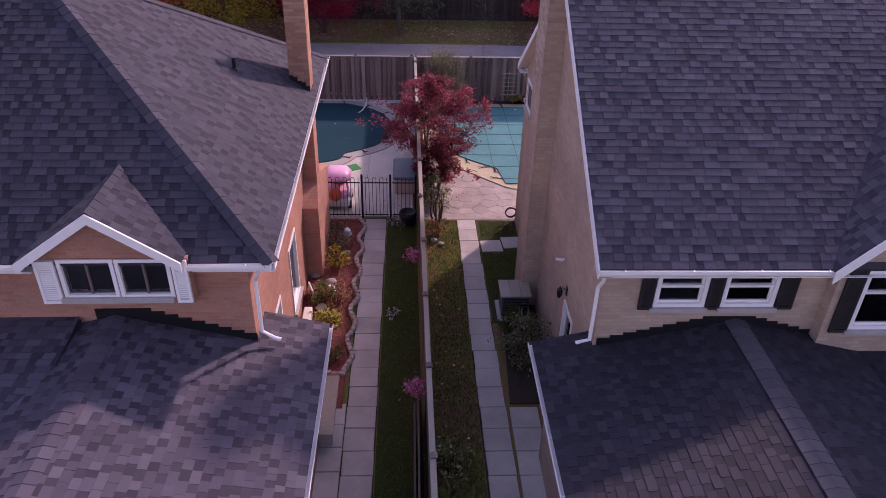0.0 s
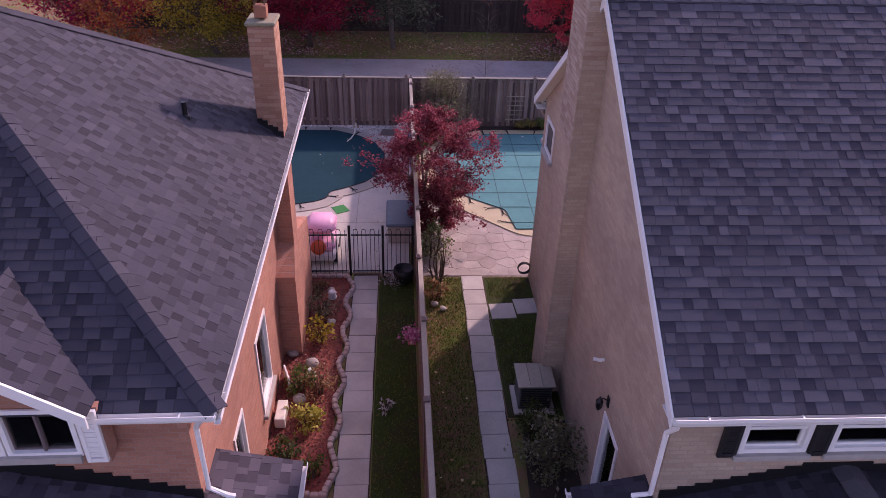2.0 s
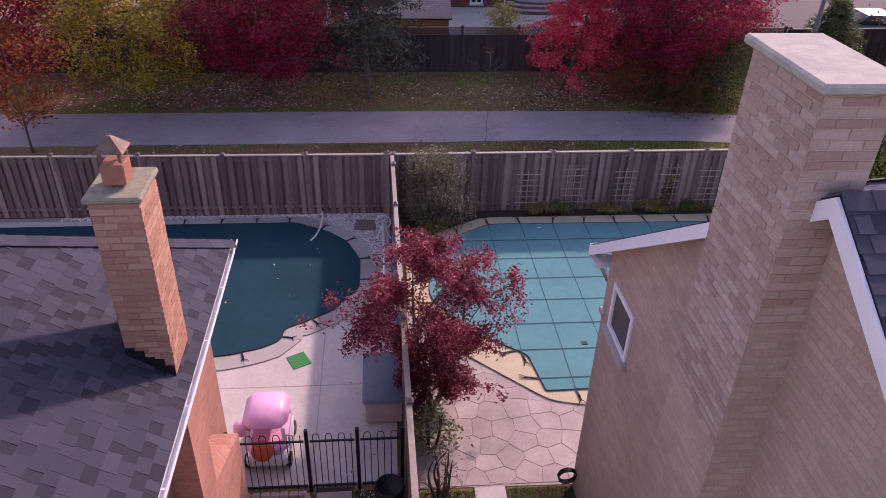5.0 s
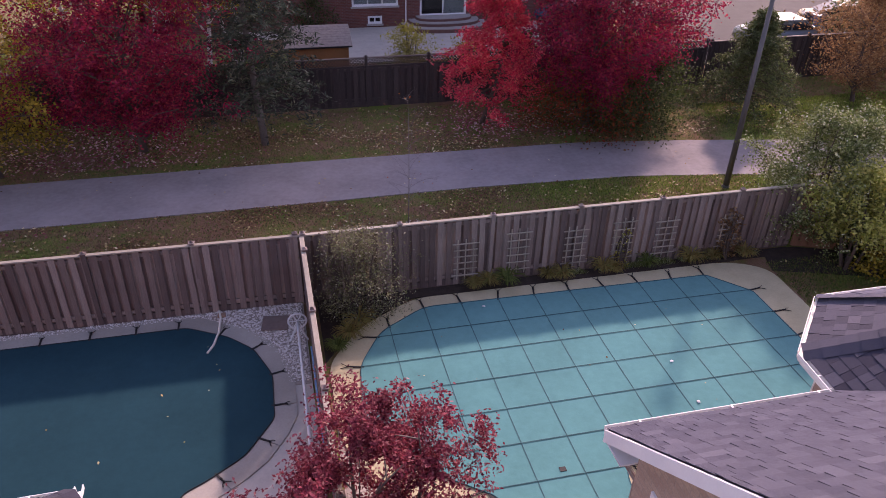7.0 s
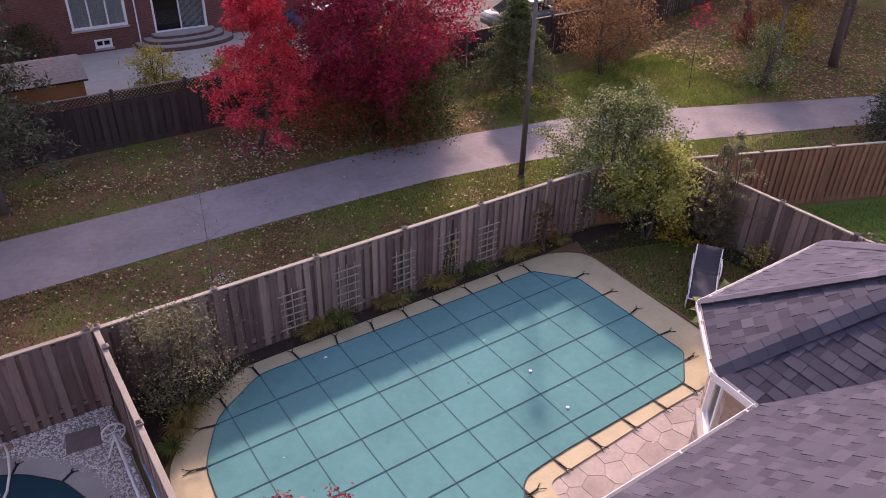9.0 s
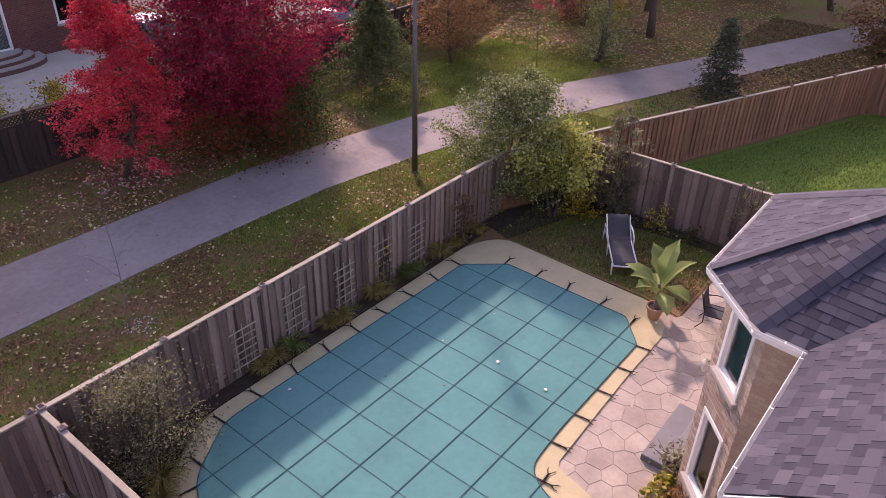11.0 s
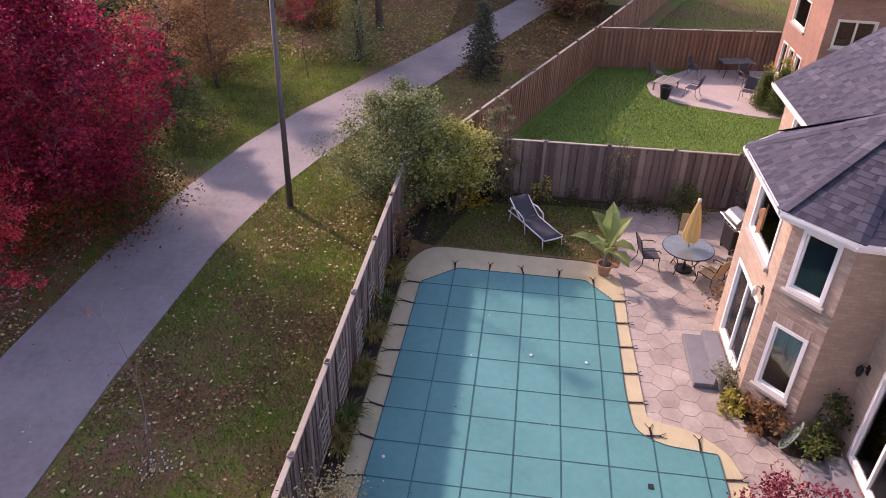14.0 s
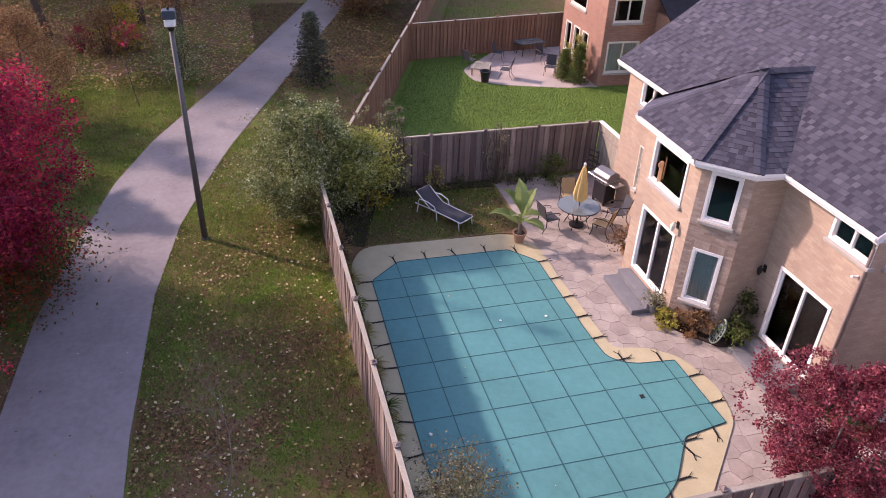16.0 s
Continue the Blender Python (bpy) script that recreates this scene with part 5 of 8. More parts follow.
def tree(name, label, at, h, radius, crown_from, leaf, bark, leaves, size, trunk_r=0.12, limbs=16, shape="round", seed=1, category="tree", lobes=1, fill=0.14, squash=(1.0, 1.0), lean=(0, 0), stems=1, bare=0, turn=0.0, wild=0.22, twigs=6):
    """A tapered trunk with limbs and a crown of single leaves along its twigs."""
    rng = np.random.default_rng(seed)
    ob = thing(name, at, label, category, turn=turn)
    bm = bmesh.new()
    tops = []
    for st in range(stems):
        a = 2 * math.pi * st / stems + rng.uniform(0, 1)
        out = 0.0 if stems == 1 else radius * 0.35
        base = np.array((0.08 * math.cos(a) * (stems > 1), 0.08 * math.sin(a) * (stems > 1), -0.1))
        top = np.array((lean[0] + out * math.cos(a), lean[1] + out * math.sin(a), h * 0.93))
        path = limb_path(base, top, rng, 0.0, 8)
        tube(bm, path, [trunk_r * (1.25 if k == 0 else 1) * (1 - 0.85 * k / 8) for k in range(9)], 7)
        tops.append(path)
    part("trunk", bm, bark, ob, smooth=True)
    bm = bmesh.new()
    twig_pts = []
    for k in range(limbs):
        path = tops[k % stems]
        f = (k + rng.uniform(0.2, 0.8)) / limbs
        zc = crown_from + (h - crown_from) * f
        if shape == "cone":
            rr = radius * (1 - f) ** 1.15 + 0.22
        elif shape == "fan":
            rr = radius * (0.36 + 0.64 * min(1, 1.9 * f)) * (1 if f < 0.75 else 1 - 1.4 * (f - 0.75))
        elif shape == "vase":
            rr = radius * (0.45 + 0.55 * f)
        else:
            rr = radius * math.sqrt(max(0.08, 1 - (2 * f - 0.85) ** 2))
        rr *= rng.uniform(1 - wild, 1.12)
        az = k * 2.39996 + rng.uniform(-0.4, 0.4)
        zs = max(crown_from * 0.55, zc - rr * (0.55 if shape != "cone" else 0.1))
        i = min(8, max(0, zs / (h * 0.93) * 8))
        s = np.array([np.interp(i, range(9), [p[j] for p in path]) for j in range(3)])
        e = np.array((s[0] * 0.5 + rr * math.cos(az) * squash[0], s[1] * 0.5 + rr * math.sin(az) * squash[1], zc))
        lp = limb_path(s, e, rng, 0.1 if shape != "cone" else -0.04)
        r0 = max(min(0.012, trunk_r * 0.3), trunk_r * 0.42 * (1 - 0.6 * f))
        tube(bm, lp, [r0 * (1 - 0.8 * q / 5) for q in range(6)], 5)
        for q in range(twigs):
            b0 = lp[rng.integers(2, 6)]
            tip = b0 + rng.normal(size=3) * rr * 0.3 * np.array((1, 1, 0.7))
            tw = limb_path(b0, tip, rng, 0.05, 3)
            tube(bm, tw, [r0 * 0.3, r0 * 0.22, r0 * 0.15, r0 * 0.08], 4)
            if k >= bare:
                twig_pts += tw[1:]
        if k >= bare:
            twig_pts += lp[3:]
    part("branchwork", bm, bark, ob, kind="stuff")
    if leaves:
        tp = np.array(twig_pts)
        c = tp[rng.integers(0, len(tp), leaves)] + rng.normal(size=(leaves, 3)) * radius * fill * np.array((1, 1, 0.8))
        c = c[c[:, 2] > max(0.05, crown_from * 0.7)]
        v = np.concatenate([kites(c, size, rng) for _ in range(lobes)])
        quads("crown", v, leaf, ob, kind="stuff")
    return ob


def conifer(name, label, at, h, radius, leaf, bark, from_z=0.4, whorls=16, per=9, size=0.13, seed=3, trunk_r=0.1, sprays=46):
    rng = np.random.default_rng(seed)
    ob = thing(name, at, label, "conifer")
    bm = bmesh.new()
    tube(bm, limb_path((0, 0, -0.1), (0, 0, h), rng, 0, 6), [trunk_r * (1 - 0.93 * k / 6) for k in range(7)], 8)
    part("trunk", bm, bark, ob, smooth=True)
    bm = bmesh.new()
    pts = []
    for w in range(whorls):
        f = (w + 0.3) / whorls
        z = from_z + (h - from_z) * f
        rr = radius * (1 - f) ** 0.85 + 0.06
        for k in range(per):
            az = 2 * math.pi * (k + rng.uniform(-0.3, 0.3)) / per + w * 0.7
            r = rr * rng.uniform(0.65, 1.1)
            e = (r * math.cos(az), r * math.sin(az), z - r * rng.uniform(0.05, 0.35))
            lp = limb_path((0, 0, z), e, rng, 0.08, 4)
            tube(bm, lp, [0.022, 0.017, 0.012, 0.008, 0.004], 4)
            for q in range(sprays):
                t = rng.uniform(0.25, 1.0) * 4
                p = np.array([np.interp(t, range(5), [a[j] for a in lp]) for j in range(3)])
                pts.append(p + rng.normal(size=3) * (0.05 + 0.1 * (1 - t / 4) + 0.03 * r) * np.array((1, 1, 0.5)))
    part("branchwork", bm, BARK, ob, kind="stuff")
    quads("crown", kites(np.array(pts), size, rng, 0.1, 0.26), leaf, ob, kind="stuff")
    return ob


def tuft(bm, x, y, z, n, l, rng, width=0.018, spread=0.6):
    """Arching strap leaves from one point."""
    for _ in range(n):
        az, ll = rng.uniform(0, 2 * math.pi), l * rng.uniform(0.6, 1.15)
        s = Vector((-math.sin(az), math.cos(az), 0)) * width
        pts = []
        for t in (0, 0.45, 0.8, 1.0):
            rad = ll * spread * t * (0.5 + t * 0.6)
            pts.append(Vector((x + rad * math.cos(az), y + rad * math.sin(az), z + ll * (1.5 * t - 1.15 * t * t))))
        prev = None
        for k, p in enumerate(pts):
            w = s * (1.0, 1.0, 0.6, 0.06)[k]
            cur = (bm.verts.new(p - w), bm.verts.new(p + w))
            if prev:
                bm.faces.new((prev[0], prev[1], cur[1], cur[0]))
            prev = cur


def plant(name, label, x, y, l, n, mat, seed, z=0.03, width=0.018, category="plant"):
    rng = np.random.default_rng(seed)
    ob = thing(name, (x, y, z), label, category)
    bm = bmesh.new()
    tuft(bm, 0, 0, 0, n, l, rng, width)
    part("leaves", bm, mat, ob, kind="stuff")
    return ob


def bushy(name, label, x, y, h, r, mat, leaves, size, seed, z=0.0, stems=5, category="shrub", from_z=0.05, squash=(1, 1), bark=None):
    return tree(name, label, (x, y, z), h, r, from_z * h, mat, bark or BARK, leaves, size, 0.02 + 0.012 * h, 5 + int(h * 5), "round", seed, category, 1, 0.2, squash, stems=stems)


L_MAPLE = leafage("dark red maple leaf", [(0, (0.13, 0.016, 0.038)), (0.5, (0.30, 0.055, 0.08)), (0.85, (0.46, 0.11, 0.14)), (1, (0.6, 0.25, 0.25))])
L_CRIMSON = leafage("crimson leaf", [(0, (0.17, 0.010, 0.042)), (0.6, (0.42, 0.022, 0.075)), (1, (0.60, 0.07, 0.09))])
L_SCARLET = leafage("scarlet leaf", [(0, (0.7, 0.04, 0.09)), (0.6, (0.88, 0.10, 0.15)), (1, (0.9, 0.24, 0.2))], 0.6)
L_MIXED = leafage("turning leaf", [(0, (0.05, 0.07, 0.018)), (0.35, (0.12, 0.10, 0.03)), (0.6, (0.36, 0.09, 0.025)), (1, (0.40, 0.05, 0.03))])
L_GREEN = leafage("dull green leaf", [(0, (0.03, 0.05, 0.014)), (0.6, (0.07, 0.10, 0.028)), (1, (0.14, 0.16, 0.06))])
L_SILVER = leafage("pale green leaf", [(0, (0.08, 0.11, 0.035)), (0.5, (0.20, 0.25, 0.08)), (0.85, (0.36, 0.41, 0.18)), (1, (0.62, 0.63, 0.48))], 0.3)
L_YELLOW = leafage("yellow green leaf", [(0, (0.25, 0.24, 0.04)), (0.6, (0.45, 0.41, 0.08)), (1, (0.62, 0.54, 0.14))])
L_LIME = leafage("lime leaf", [(0, (0.24, 0.27, 0.05)), (0.6, (0.43, 0.44, 0.11)), (1, (0.62, 0.58, 0.20))], 0.35)
L_GOLD = leafage("olive gold leaf", [(0, (0.20, 0.17, 0.02)), (0.6, (0.45, 0.35, 0.045)), (1, (0.62, 0.46, 0.08))])
L_ORANGE = leafage("orange leaf", [(0, (0.25, 0.06, 0.02)), (0.6, (0.46, 0.13, 0.04)), (1, (0.55, 0.22, 0.07))])
L_RUST = leafage("rusty leaf", [(0, (0.16, 0.08, 0.04)), (0.6, (0.31, 0.17, 0.08)), (1, (0.42, 0.28, 0.14))])
L_NEEDLE = leafage("blue green needle", [(0, (0.035, 0.05, 0.032)), (0.7, (0.085, 0.105, 0.065)), (1, (0.17, 0.18, 0.105))], 0.15)
L_NEEDLE2 = leafage("olive needle", [(0, (0.06, 0.085, 0.03)), (0.7, (0.13, 0.165, 0.06)), (1, (0.22, 0.24, 0.10))], 0.3)
L_DRY = leafage("dry blade", [(0, (0.26, 0.19, 0.06)), (0.6, (0.43, 0.33, 0.11)), (1, (0.29, 0.31, 0.09))])
L_BLADE = leafage("green blade", [(0, (0.07, 0.11, 0.025)), (1, (0.20, 0.26, 0.07))])
L_BANANA = leafage("broad banana leaf", [(0, (0.16, 0.24, 0.07)), (1, (0.28, 0.36, 0.13))], 0.4)
L_GREY = leafage("grey green leaf", [(0, (0.14, 0.12, 0.09)), (0.5, (0.22, 0.21, 0.12)), (0.8, (0.22, 0.26, 0.11)), (1, (0.46, 0.43, 0.34))])
L_PINK = leafage("pink petal", [(0, (0.5, 0.09, 0.22)), (0.6, (0.68, 0.22, 0.38)), (1, (0.78, 0.55, 0.6))])
L_WHITE = leafage("white petal", [(0, (0.5, 0.45, 0.45)), (1, (0.75, 0.72, 0.72))])
L_TURF = leafage("grass blade", [(0, (0.045, 0.08, 0.014)), (0.5, (0.11, 0.175, 0.03)), (0.8, (0.2, 0.27, 0.05)), (0.9, (0.27, 0.21, 0.08)), (1, (0.33, 0.24, 0.10))], 0.3)
L_VERGE = leafage("verge blade", [(0, (0.09, 0.15, 0.02)), (0.5, (0.22, 0.33, 0.05)), (1, (0.36, 0.46, 0.11))], 0.3)
L_LAWN = leafage("mown blade", [(0, (0.045, 0.085, 0.018)), (0.5, (0.12, 0.20, 0.042)), (1, (0.26, 0.34, 0.10))], 0.3)
LITTER = leafage("fallen leaf", [(0, (0.12, 0.06, 0.03)), (0.3, (0.28, 0.14, 0.06)), (0.6, (0.42, 0.30, 0.11)), (0.8, (0.60, 0.47, 0.20)), (1, (0.80, 0.71, 0.46))], 0.1)
LITTER_BROWN = leafage("small brown leaf", [(0, (0.08, 0.04, 0.02)), (0.5, (0.19, 0.09, 0.045)), (0.9, (0.30, 0.16, 0.07)), (1, (0.44, 0.32, 0.16))], 0.1)
LITTER_RED = leafage("fallen red leaf", [(0, (0.20, 0.035, 0.05)), (0.4, (0.38, 0.10, 0.11)), (0.7, (0.52, 0.27, 0.25)), (1, (0.72, 0.55, 0.50))], 0.1)
LITTER_GOLD = leafage("fallen golden leaf", [(0, (0.20, 0.10, 0.03)), (0.5, (0.42, 0.28, 0.07)), (1, (0.62, 0.47, 0.18))], 0.1)

tree("japanese_maple", "dark red japanese maple beside the garden fence", (0.8, 21.35, 0), 3.6, 1.55, 0.4, L_MAPLE, BARK_GREY, 27000, 0.058, 0.055, 34, "fan", 11, lobes=2, fill=0.05, stems=3, squash=(1.0, 0.75), bare=0, wild=0.55, twigs=8)
bushy("shrub", "small green shrub below the maple by the fence", 0.75, 20.3, 1.0, 0.45, L_SILVER, 900, 0.07, 12)
bushy("shrub", "sparse twiggy shrub in the grass by the fence", 0.85, 19.1, 1.1, 0.5, L_GREY, 160, 0.05, 13, stems=8)

# along the walking path
tree("maple_tree", "bright scarlet young maple in front of a dark fence", (7.4, 39.4, 0), 6.5, 1.85, 0.95, L_SCARLET, BARK, 32000, 0.095, 0.08, 52, "cone", 21, fill=0.05, wild=0.2, twigs=8)
tree("maple_tree", "tall crimson maple turning green at its foot", (11.5, 38.6, 0), 7.4, 2.95, 1.7, L_CRIMSON, BARK, 66000, 0.1, 0.16, 48, "round", 22, fill=0.07, wild=0.35, twigs=9)
bushy("shrub", "green and russet shrub under the crimson maple", 11.2, 38.4, 3.1, 2.1, L_MIXED, 15000, 0.1, 23, stems=6)
bushy("shrub", "green shrub under the crimson maple by the path", 12.9, 38.0, 2.8, 1.8, L_GREEN, 13000, 0.095, 24, stems=6)
tree("maple_tree", "broad dark crimson maple over fallen leaves", (-4.5, 38.95, 0), 9.5, 3.2, 1.35, L_CRIMSON, BARK, 68000, 0.1, 0.13, 50, "round", 25, fill=0.07, wild=0.35, twigs=9)
tree("tree", "olive gold leafy tree beside the path", (-8.6, 37.7, 0), 9.0, 2.7, 1.1, L_GOLD, BARK, 26000, 0.13, 0.13, 40, "round", 26, fill=0.075, wild=0.35, twigs=8)
tree("tree", "dark crimson tree at the edge of the path", (-14.5, 38.6, 0), 8.0, 3.2, 1.5, L_CRIMSON, BARK, 26000, 0.14, 0.15, 40, "round", 27, fill=0.08, wild=0.35, twigs=8)
tree("tree", "small orange maple between fence and path", (-11.5, 33.7, 0), 4.3, 1.3, 1.4, L_ORANGE, BARK, 2600, 0.13, 0.045, 18, "round", 28)
conifer("spruce", "tall dark spruce with a bare grey lower trunk", (-0.5, 38.8, 0), 11.0, 2.3, L_NEEDLE, BARK_GREY, 1.5, 23, 9, 0.19, 31, 0.13, 95)
for x, y, s in ((-2.6, 45.0, 41), (-1.2, 46.2, 42), (-4.6, 45.8, 43), (-7.5, 46.5, 44)):
    tree("birch", "white-barked birch behind the dark fence", (x, y, 0), 8.5, 2.2, 3.2, L_GOLD, BARK_BIRCH, 4500, 0.15, 0.11, 22, "round", s, lean=(RNG.uniform(-0.7, 0.7), 0.2), stems=2)
conifer("pine", "small soft green pine on a ring of rusty needles", (18.15, 38.87, 0), 4.0, 2.4, L_NEEDLE2, BARK, 0.7, 11, 10, 0.14, 32, 0.07, 190)
tree("tree", "rusty brown leafed bushy tree on the lawn", (23.25, 38.95, 0), 4.6, 1.75, 0.8, L_RUST, BARK, 15000, 0.085, 0.09, 20, "round", 33)
tree("tree", "dim grey brown tree by the far fence", (26.2, 41.4, 0), 4.2, 2.0, 0.5, L_RUST, BARK, 5000, 0.16, 0.09, 16, "round", 34)
tree("sapling", "staked sapling with a few red leaves", (25.2, 35.6, 0), 3.6, 0.6, 2.6, L_CRIMSON, BARK, 260, 0.09, 0.02, 9, "round", 35)
tree("tree", "slender trunk with grey green shrubby foot", (28.2, 34.0, 0), 8.5, 2.6, 4.0, L_RUST, BARK_GREY, 8000, 0.17, 0.13, 22, "round", 36)
bushy("shrub", "grey green shrub at the foot of a trunk", 27.9, 34.1, 2.7, 1.05, L_SILVER, 6000, 0.075, 37)
bushy("shrub", "low crimson shrub at the edge of the leaf carpet", 33.4, 38.9, 1.3, 0.65, L_CRIMSON, 900, 0.09, 41)
bushy("shrub", "broad rusty shrub where the lawn meets the trees", 32.9, 37.7, 2.2, 1.15, L_RUST, 3000, 0.1, 43)
bushy("shrub", "loose yellowing shrub under the park trees", 33.6, 36.9, 2.3, 1.2, L_GOLD, 2200, 0.12, 42)
for x, y, s, lab in ((33.5, 34.1, 51, "tall park tree with bare dark trunk"), (38.2, 36.5, 52, "tall park tree among fallen golden leaves"), (45.5, 33.5, 53, "park tree with fading yellow crown"), (36.5, 41.0, 54, "park tree behind the lawn")):
    tree("tree", lab, (x, y, 0), 11.5, 4.2, 5.0, L_GOLD if s % 2 else L_RUST, BARK, 700 if s < 53 else 14000, 0.2, 0.19, 22, "round", s)
conifer("spruce", "small dark blue spruce between path and cedar fence", (27.0, 28.1, 0), 3.3, 1.25, L_NEEDLE, BARK, 0.25, 13, 9, 0.15, 38, 0.06, 50)
for x, y, s in ((38.5, 24.0, 61), (41.5, 22.9, 62), (45.0, 23.4, 63)):
    tree("tree", "dark shadowed tree beside the cedar fence", (x, y, 0), 4.4, 2.2, 0.6, L_RUST if s % 2 else L_GREEN, BARK, 7000, 0.17, 0.12, 20, "round", s)
tree("sapling", "bare leafless sapling on the grass by the path", (3.3, 32.4, 0), 4.1, 0.95, 1.0, L_ORANGE, plain("pale twig bark", (0.19, 0.16, 0.145), 0.95, 0, 0.35, 12, 0.6), 12, 0.07, 0.015, 22, "round", 64)

# unseen tree, added so that its shadow darkens the garden past the fence
tree("tree", "unseen leafy rust-brown tree added for shade past the cedar fences", (46.0, 28.6, 0), 10.0, 3.6, 2.0, L_RUST, BARK, 9000, 0.2, 0.16, 26, "round", 56, fill=0.1)
# unseen tall trees, added behind the far house to shade the path
for x, s in ((11.5, 45), (15.5, 46), (19.5, 47), (23.5, 48), (27.5, 49)):
    tree("tree", "unseen tall yellowing tree added behind the far house for shade", (x, 60.5 + (s % 2), 0), 22.5, 3.6, 13.0, L_GOLD, BARK_GREY, 4200, 0.42, 0.3, 30, "round", s, fill=0.2)
# unseen tall trees, added past the park to shade the bend of the path
for x, y, s in ((50, 38, 65), (49, 46, 66), (55, 52, 67), (60, 44, 68), (47, 54, 69), (56, 35, 70)):
    tree("tree", "unseen tall rusty tree added beyond the lawn for shade", (x, y, 0), 17.0, 5.2, 5.0, L_RUST, BARK, 8500, 0.42, 0.3, 30, "round", s, fill=0.2)
# shrubs of the pool garden
tree("shrub", "large pale green shrub in the garden corner", (14.35, 29.55, 0), 3.7, 1.95, 0.45, L_SILVER, BARK, 46000, 0.072, 0.045, 64, "round", 71, "shrub", fill=0.06, stems=8, wild=0.3, twigs=9)
bushy("shrub", "yellow green leaved shrub over dark soil", 14.2, 27.9, 2.85, 0.95, L_LIME, 7000, 0.1, 72, stems=4, from_z=0.42)
tree("shrub", "dim mauve grey upright shrub by the fence", (15.42, 26.85, 0), 3.25, 0.8, 0.3, L_GREY, BARK, 9000, 0.055, 0.04, 30, "round", 73, "shrub", fill=0.06, stems=6, wild=0.5, twigs=8)
bushy("shrub", "dark low shrub under the corner planting", 14.9, 28.3, 0.9, 0.7, L_GREEN, 900, 0.09, 74)
bushy("shrub", "low orange and yellow shrub in the corner bed", 14.7, 27.5, 0.8, 0.5, L_GOLD, 900, 0.1, 75)
bushy("shrub", "grey-leaved shrub in the bed by two fences", 1.45, 28.35, 2.4, 1.0, L_GREY, 9500, 0.052, 76, stems=6, squash=(1.0, 0.65))
bushy("shrub", "thin climbing shrub against the grey fence", 15.55, 22.9, 2.3, 0.45, L_GREY, 420, 0.08, 77)
bushy("shrub", "small yellow shrub at the fence foot", 15.3, 25.2, 0.9, 0.35, L_YELLOW, 320, 0.08, 78)
bushy("shrub", "green bush at the fence foot by the patio", 15.35, 20.9, 0.95, 0.6, L_BLADE, 1300, 0.08, 79)
for k, (x, y) in enumerate(((15.4, 21.9), (15.35, 22.4), (15.3, 24.2), (15.25, 26.2))):
    bushy("plant", "low leafy plant at the fence foot", x, y, 0.4, 0.35, (L_GREEN, L_GREY)[k % 2], 350, 0.07, 80 + k, category="plant")
DAY = (0.75, 1.05, 1.3, 4.3, 4.7, 5.15, 6.25, 6.6, 7.75, 8.05, 9.0, 10.2, 10.9, 11.8)
for k, x in enumerate(DAY):
    y = (27.25, 27.6, 27.95)[k] if k < 3 else 29.0 - 0.05 * (k % 2)
    plant("daylily", "arching dry daylily clump at the fence foot", x, y, 0.5 + 0.12 * (k % 3), 110, L_DRY if k % 5 else L_BLADE, 90 + k, width=0.012)


# fallen leaves, grass blades
def litter(name, label, mat, spots, size, seed, z=0.03):
    rng = np.random.default_rng(seed)
    pts = np.array(spots)
    n = len(pts)
    az = rng.uniform(0, 2 * math.pi, n)
    l = size * rng.uniform(0.6, 1.3, n)
    d = np.stack([np.cos(az), np.sin(az), rng.uniform(-0.1, 0.5, n)], 1) * l[:, None] * 0.5
    s = np.stack([-np.sin(az), np.cos(az), rng.uniform(-0.5, 0.5, n)], 1) * l[:, None] * 0.36
    c = np.concatenate([pts[:, :2], np.full((n, 1), z)], 1) if pts.shape[1] == 2 else pts
    c[:, 2] += np.abs(d[:, 2]) + np.abs(s[:, 2])
    return tagged(quads(name, np.stack([c - d, c + s, c + d, c - s], 1), mat), label, "leaves", "", "stuff")


def scatter(n, x0, x1, y0, y1, rng, keep=lambda x, y: True):
    out = []
    while len(out) < n:
        x, y = rng.uniform(x0, x1), rng.uniform(y0, y1)
        if keep(x, y):
            out.append((x, y))
    return out


def near_tree(spots, n, rng):
    out = []
    for (x, y, r), k in zip(spots, n):
        p = rng.normal(size=(k, 2)) * r + (x, y)
        out += [tuple(q) for q in p if q[1] > 37.6 or q[1] < 33.9]
    return out


r1 = np.random.default_rng(101)


def drift(x, y):
    """Leaves lie in uneven drifts off the path."""
    return off_path(x, y) and r1.random() < 0.12 + 2.2 * max(0.0, noise.noise(Vector((x * 0.45, y * 0.6, 3.1)))) ** 1.3


def off_path(x, y):
    return y > np.interp(x, [p[0] for p in PATH_FAR], [p[1] for p in PATH_FAR]) or y < np.interp(x, [p[0] for p in PATH_NEAR], [p[1] for p in PATH_NEAR])


litter("fallen_leaves", "pale fallen leaves over the grass by the path", LITTER, scatter(6500, -16, 20, 37.0, 41.5, r1, drift) + scatter(1800, -14, 18, 29.4, 34.2, r1, drift) + scatter(1500, -14, 18, 29.4, 34.2, r1, off_path), 0.082, 102)
litter("fallen_leaves", "fallen red and pink leaves under the maples", LITTER_RED, near_tree([(-5, 38.8, 1.8), (-7, 38.6, 2.2), (7.4, 39.2, 0.9), (10.6, 38.6, 1.2), (-12, 38.8, 2.0)], (2200, 1400, 1100, 1300, 1000), r1), 0.095, 103)
litter("fallen_leaves", "golden carpet of leaves in the park", LITTER_GOLD, scatter(15000, 27.5, 46, 30.5, 45, r1, off_path) + scatter(1200, 30, 42, 22.6, 27.5, r1, off_path), 0.12, 104)
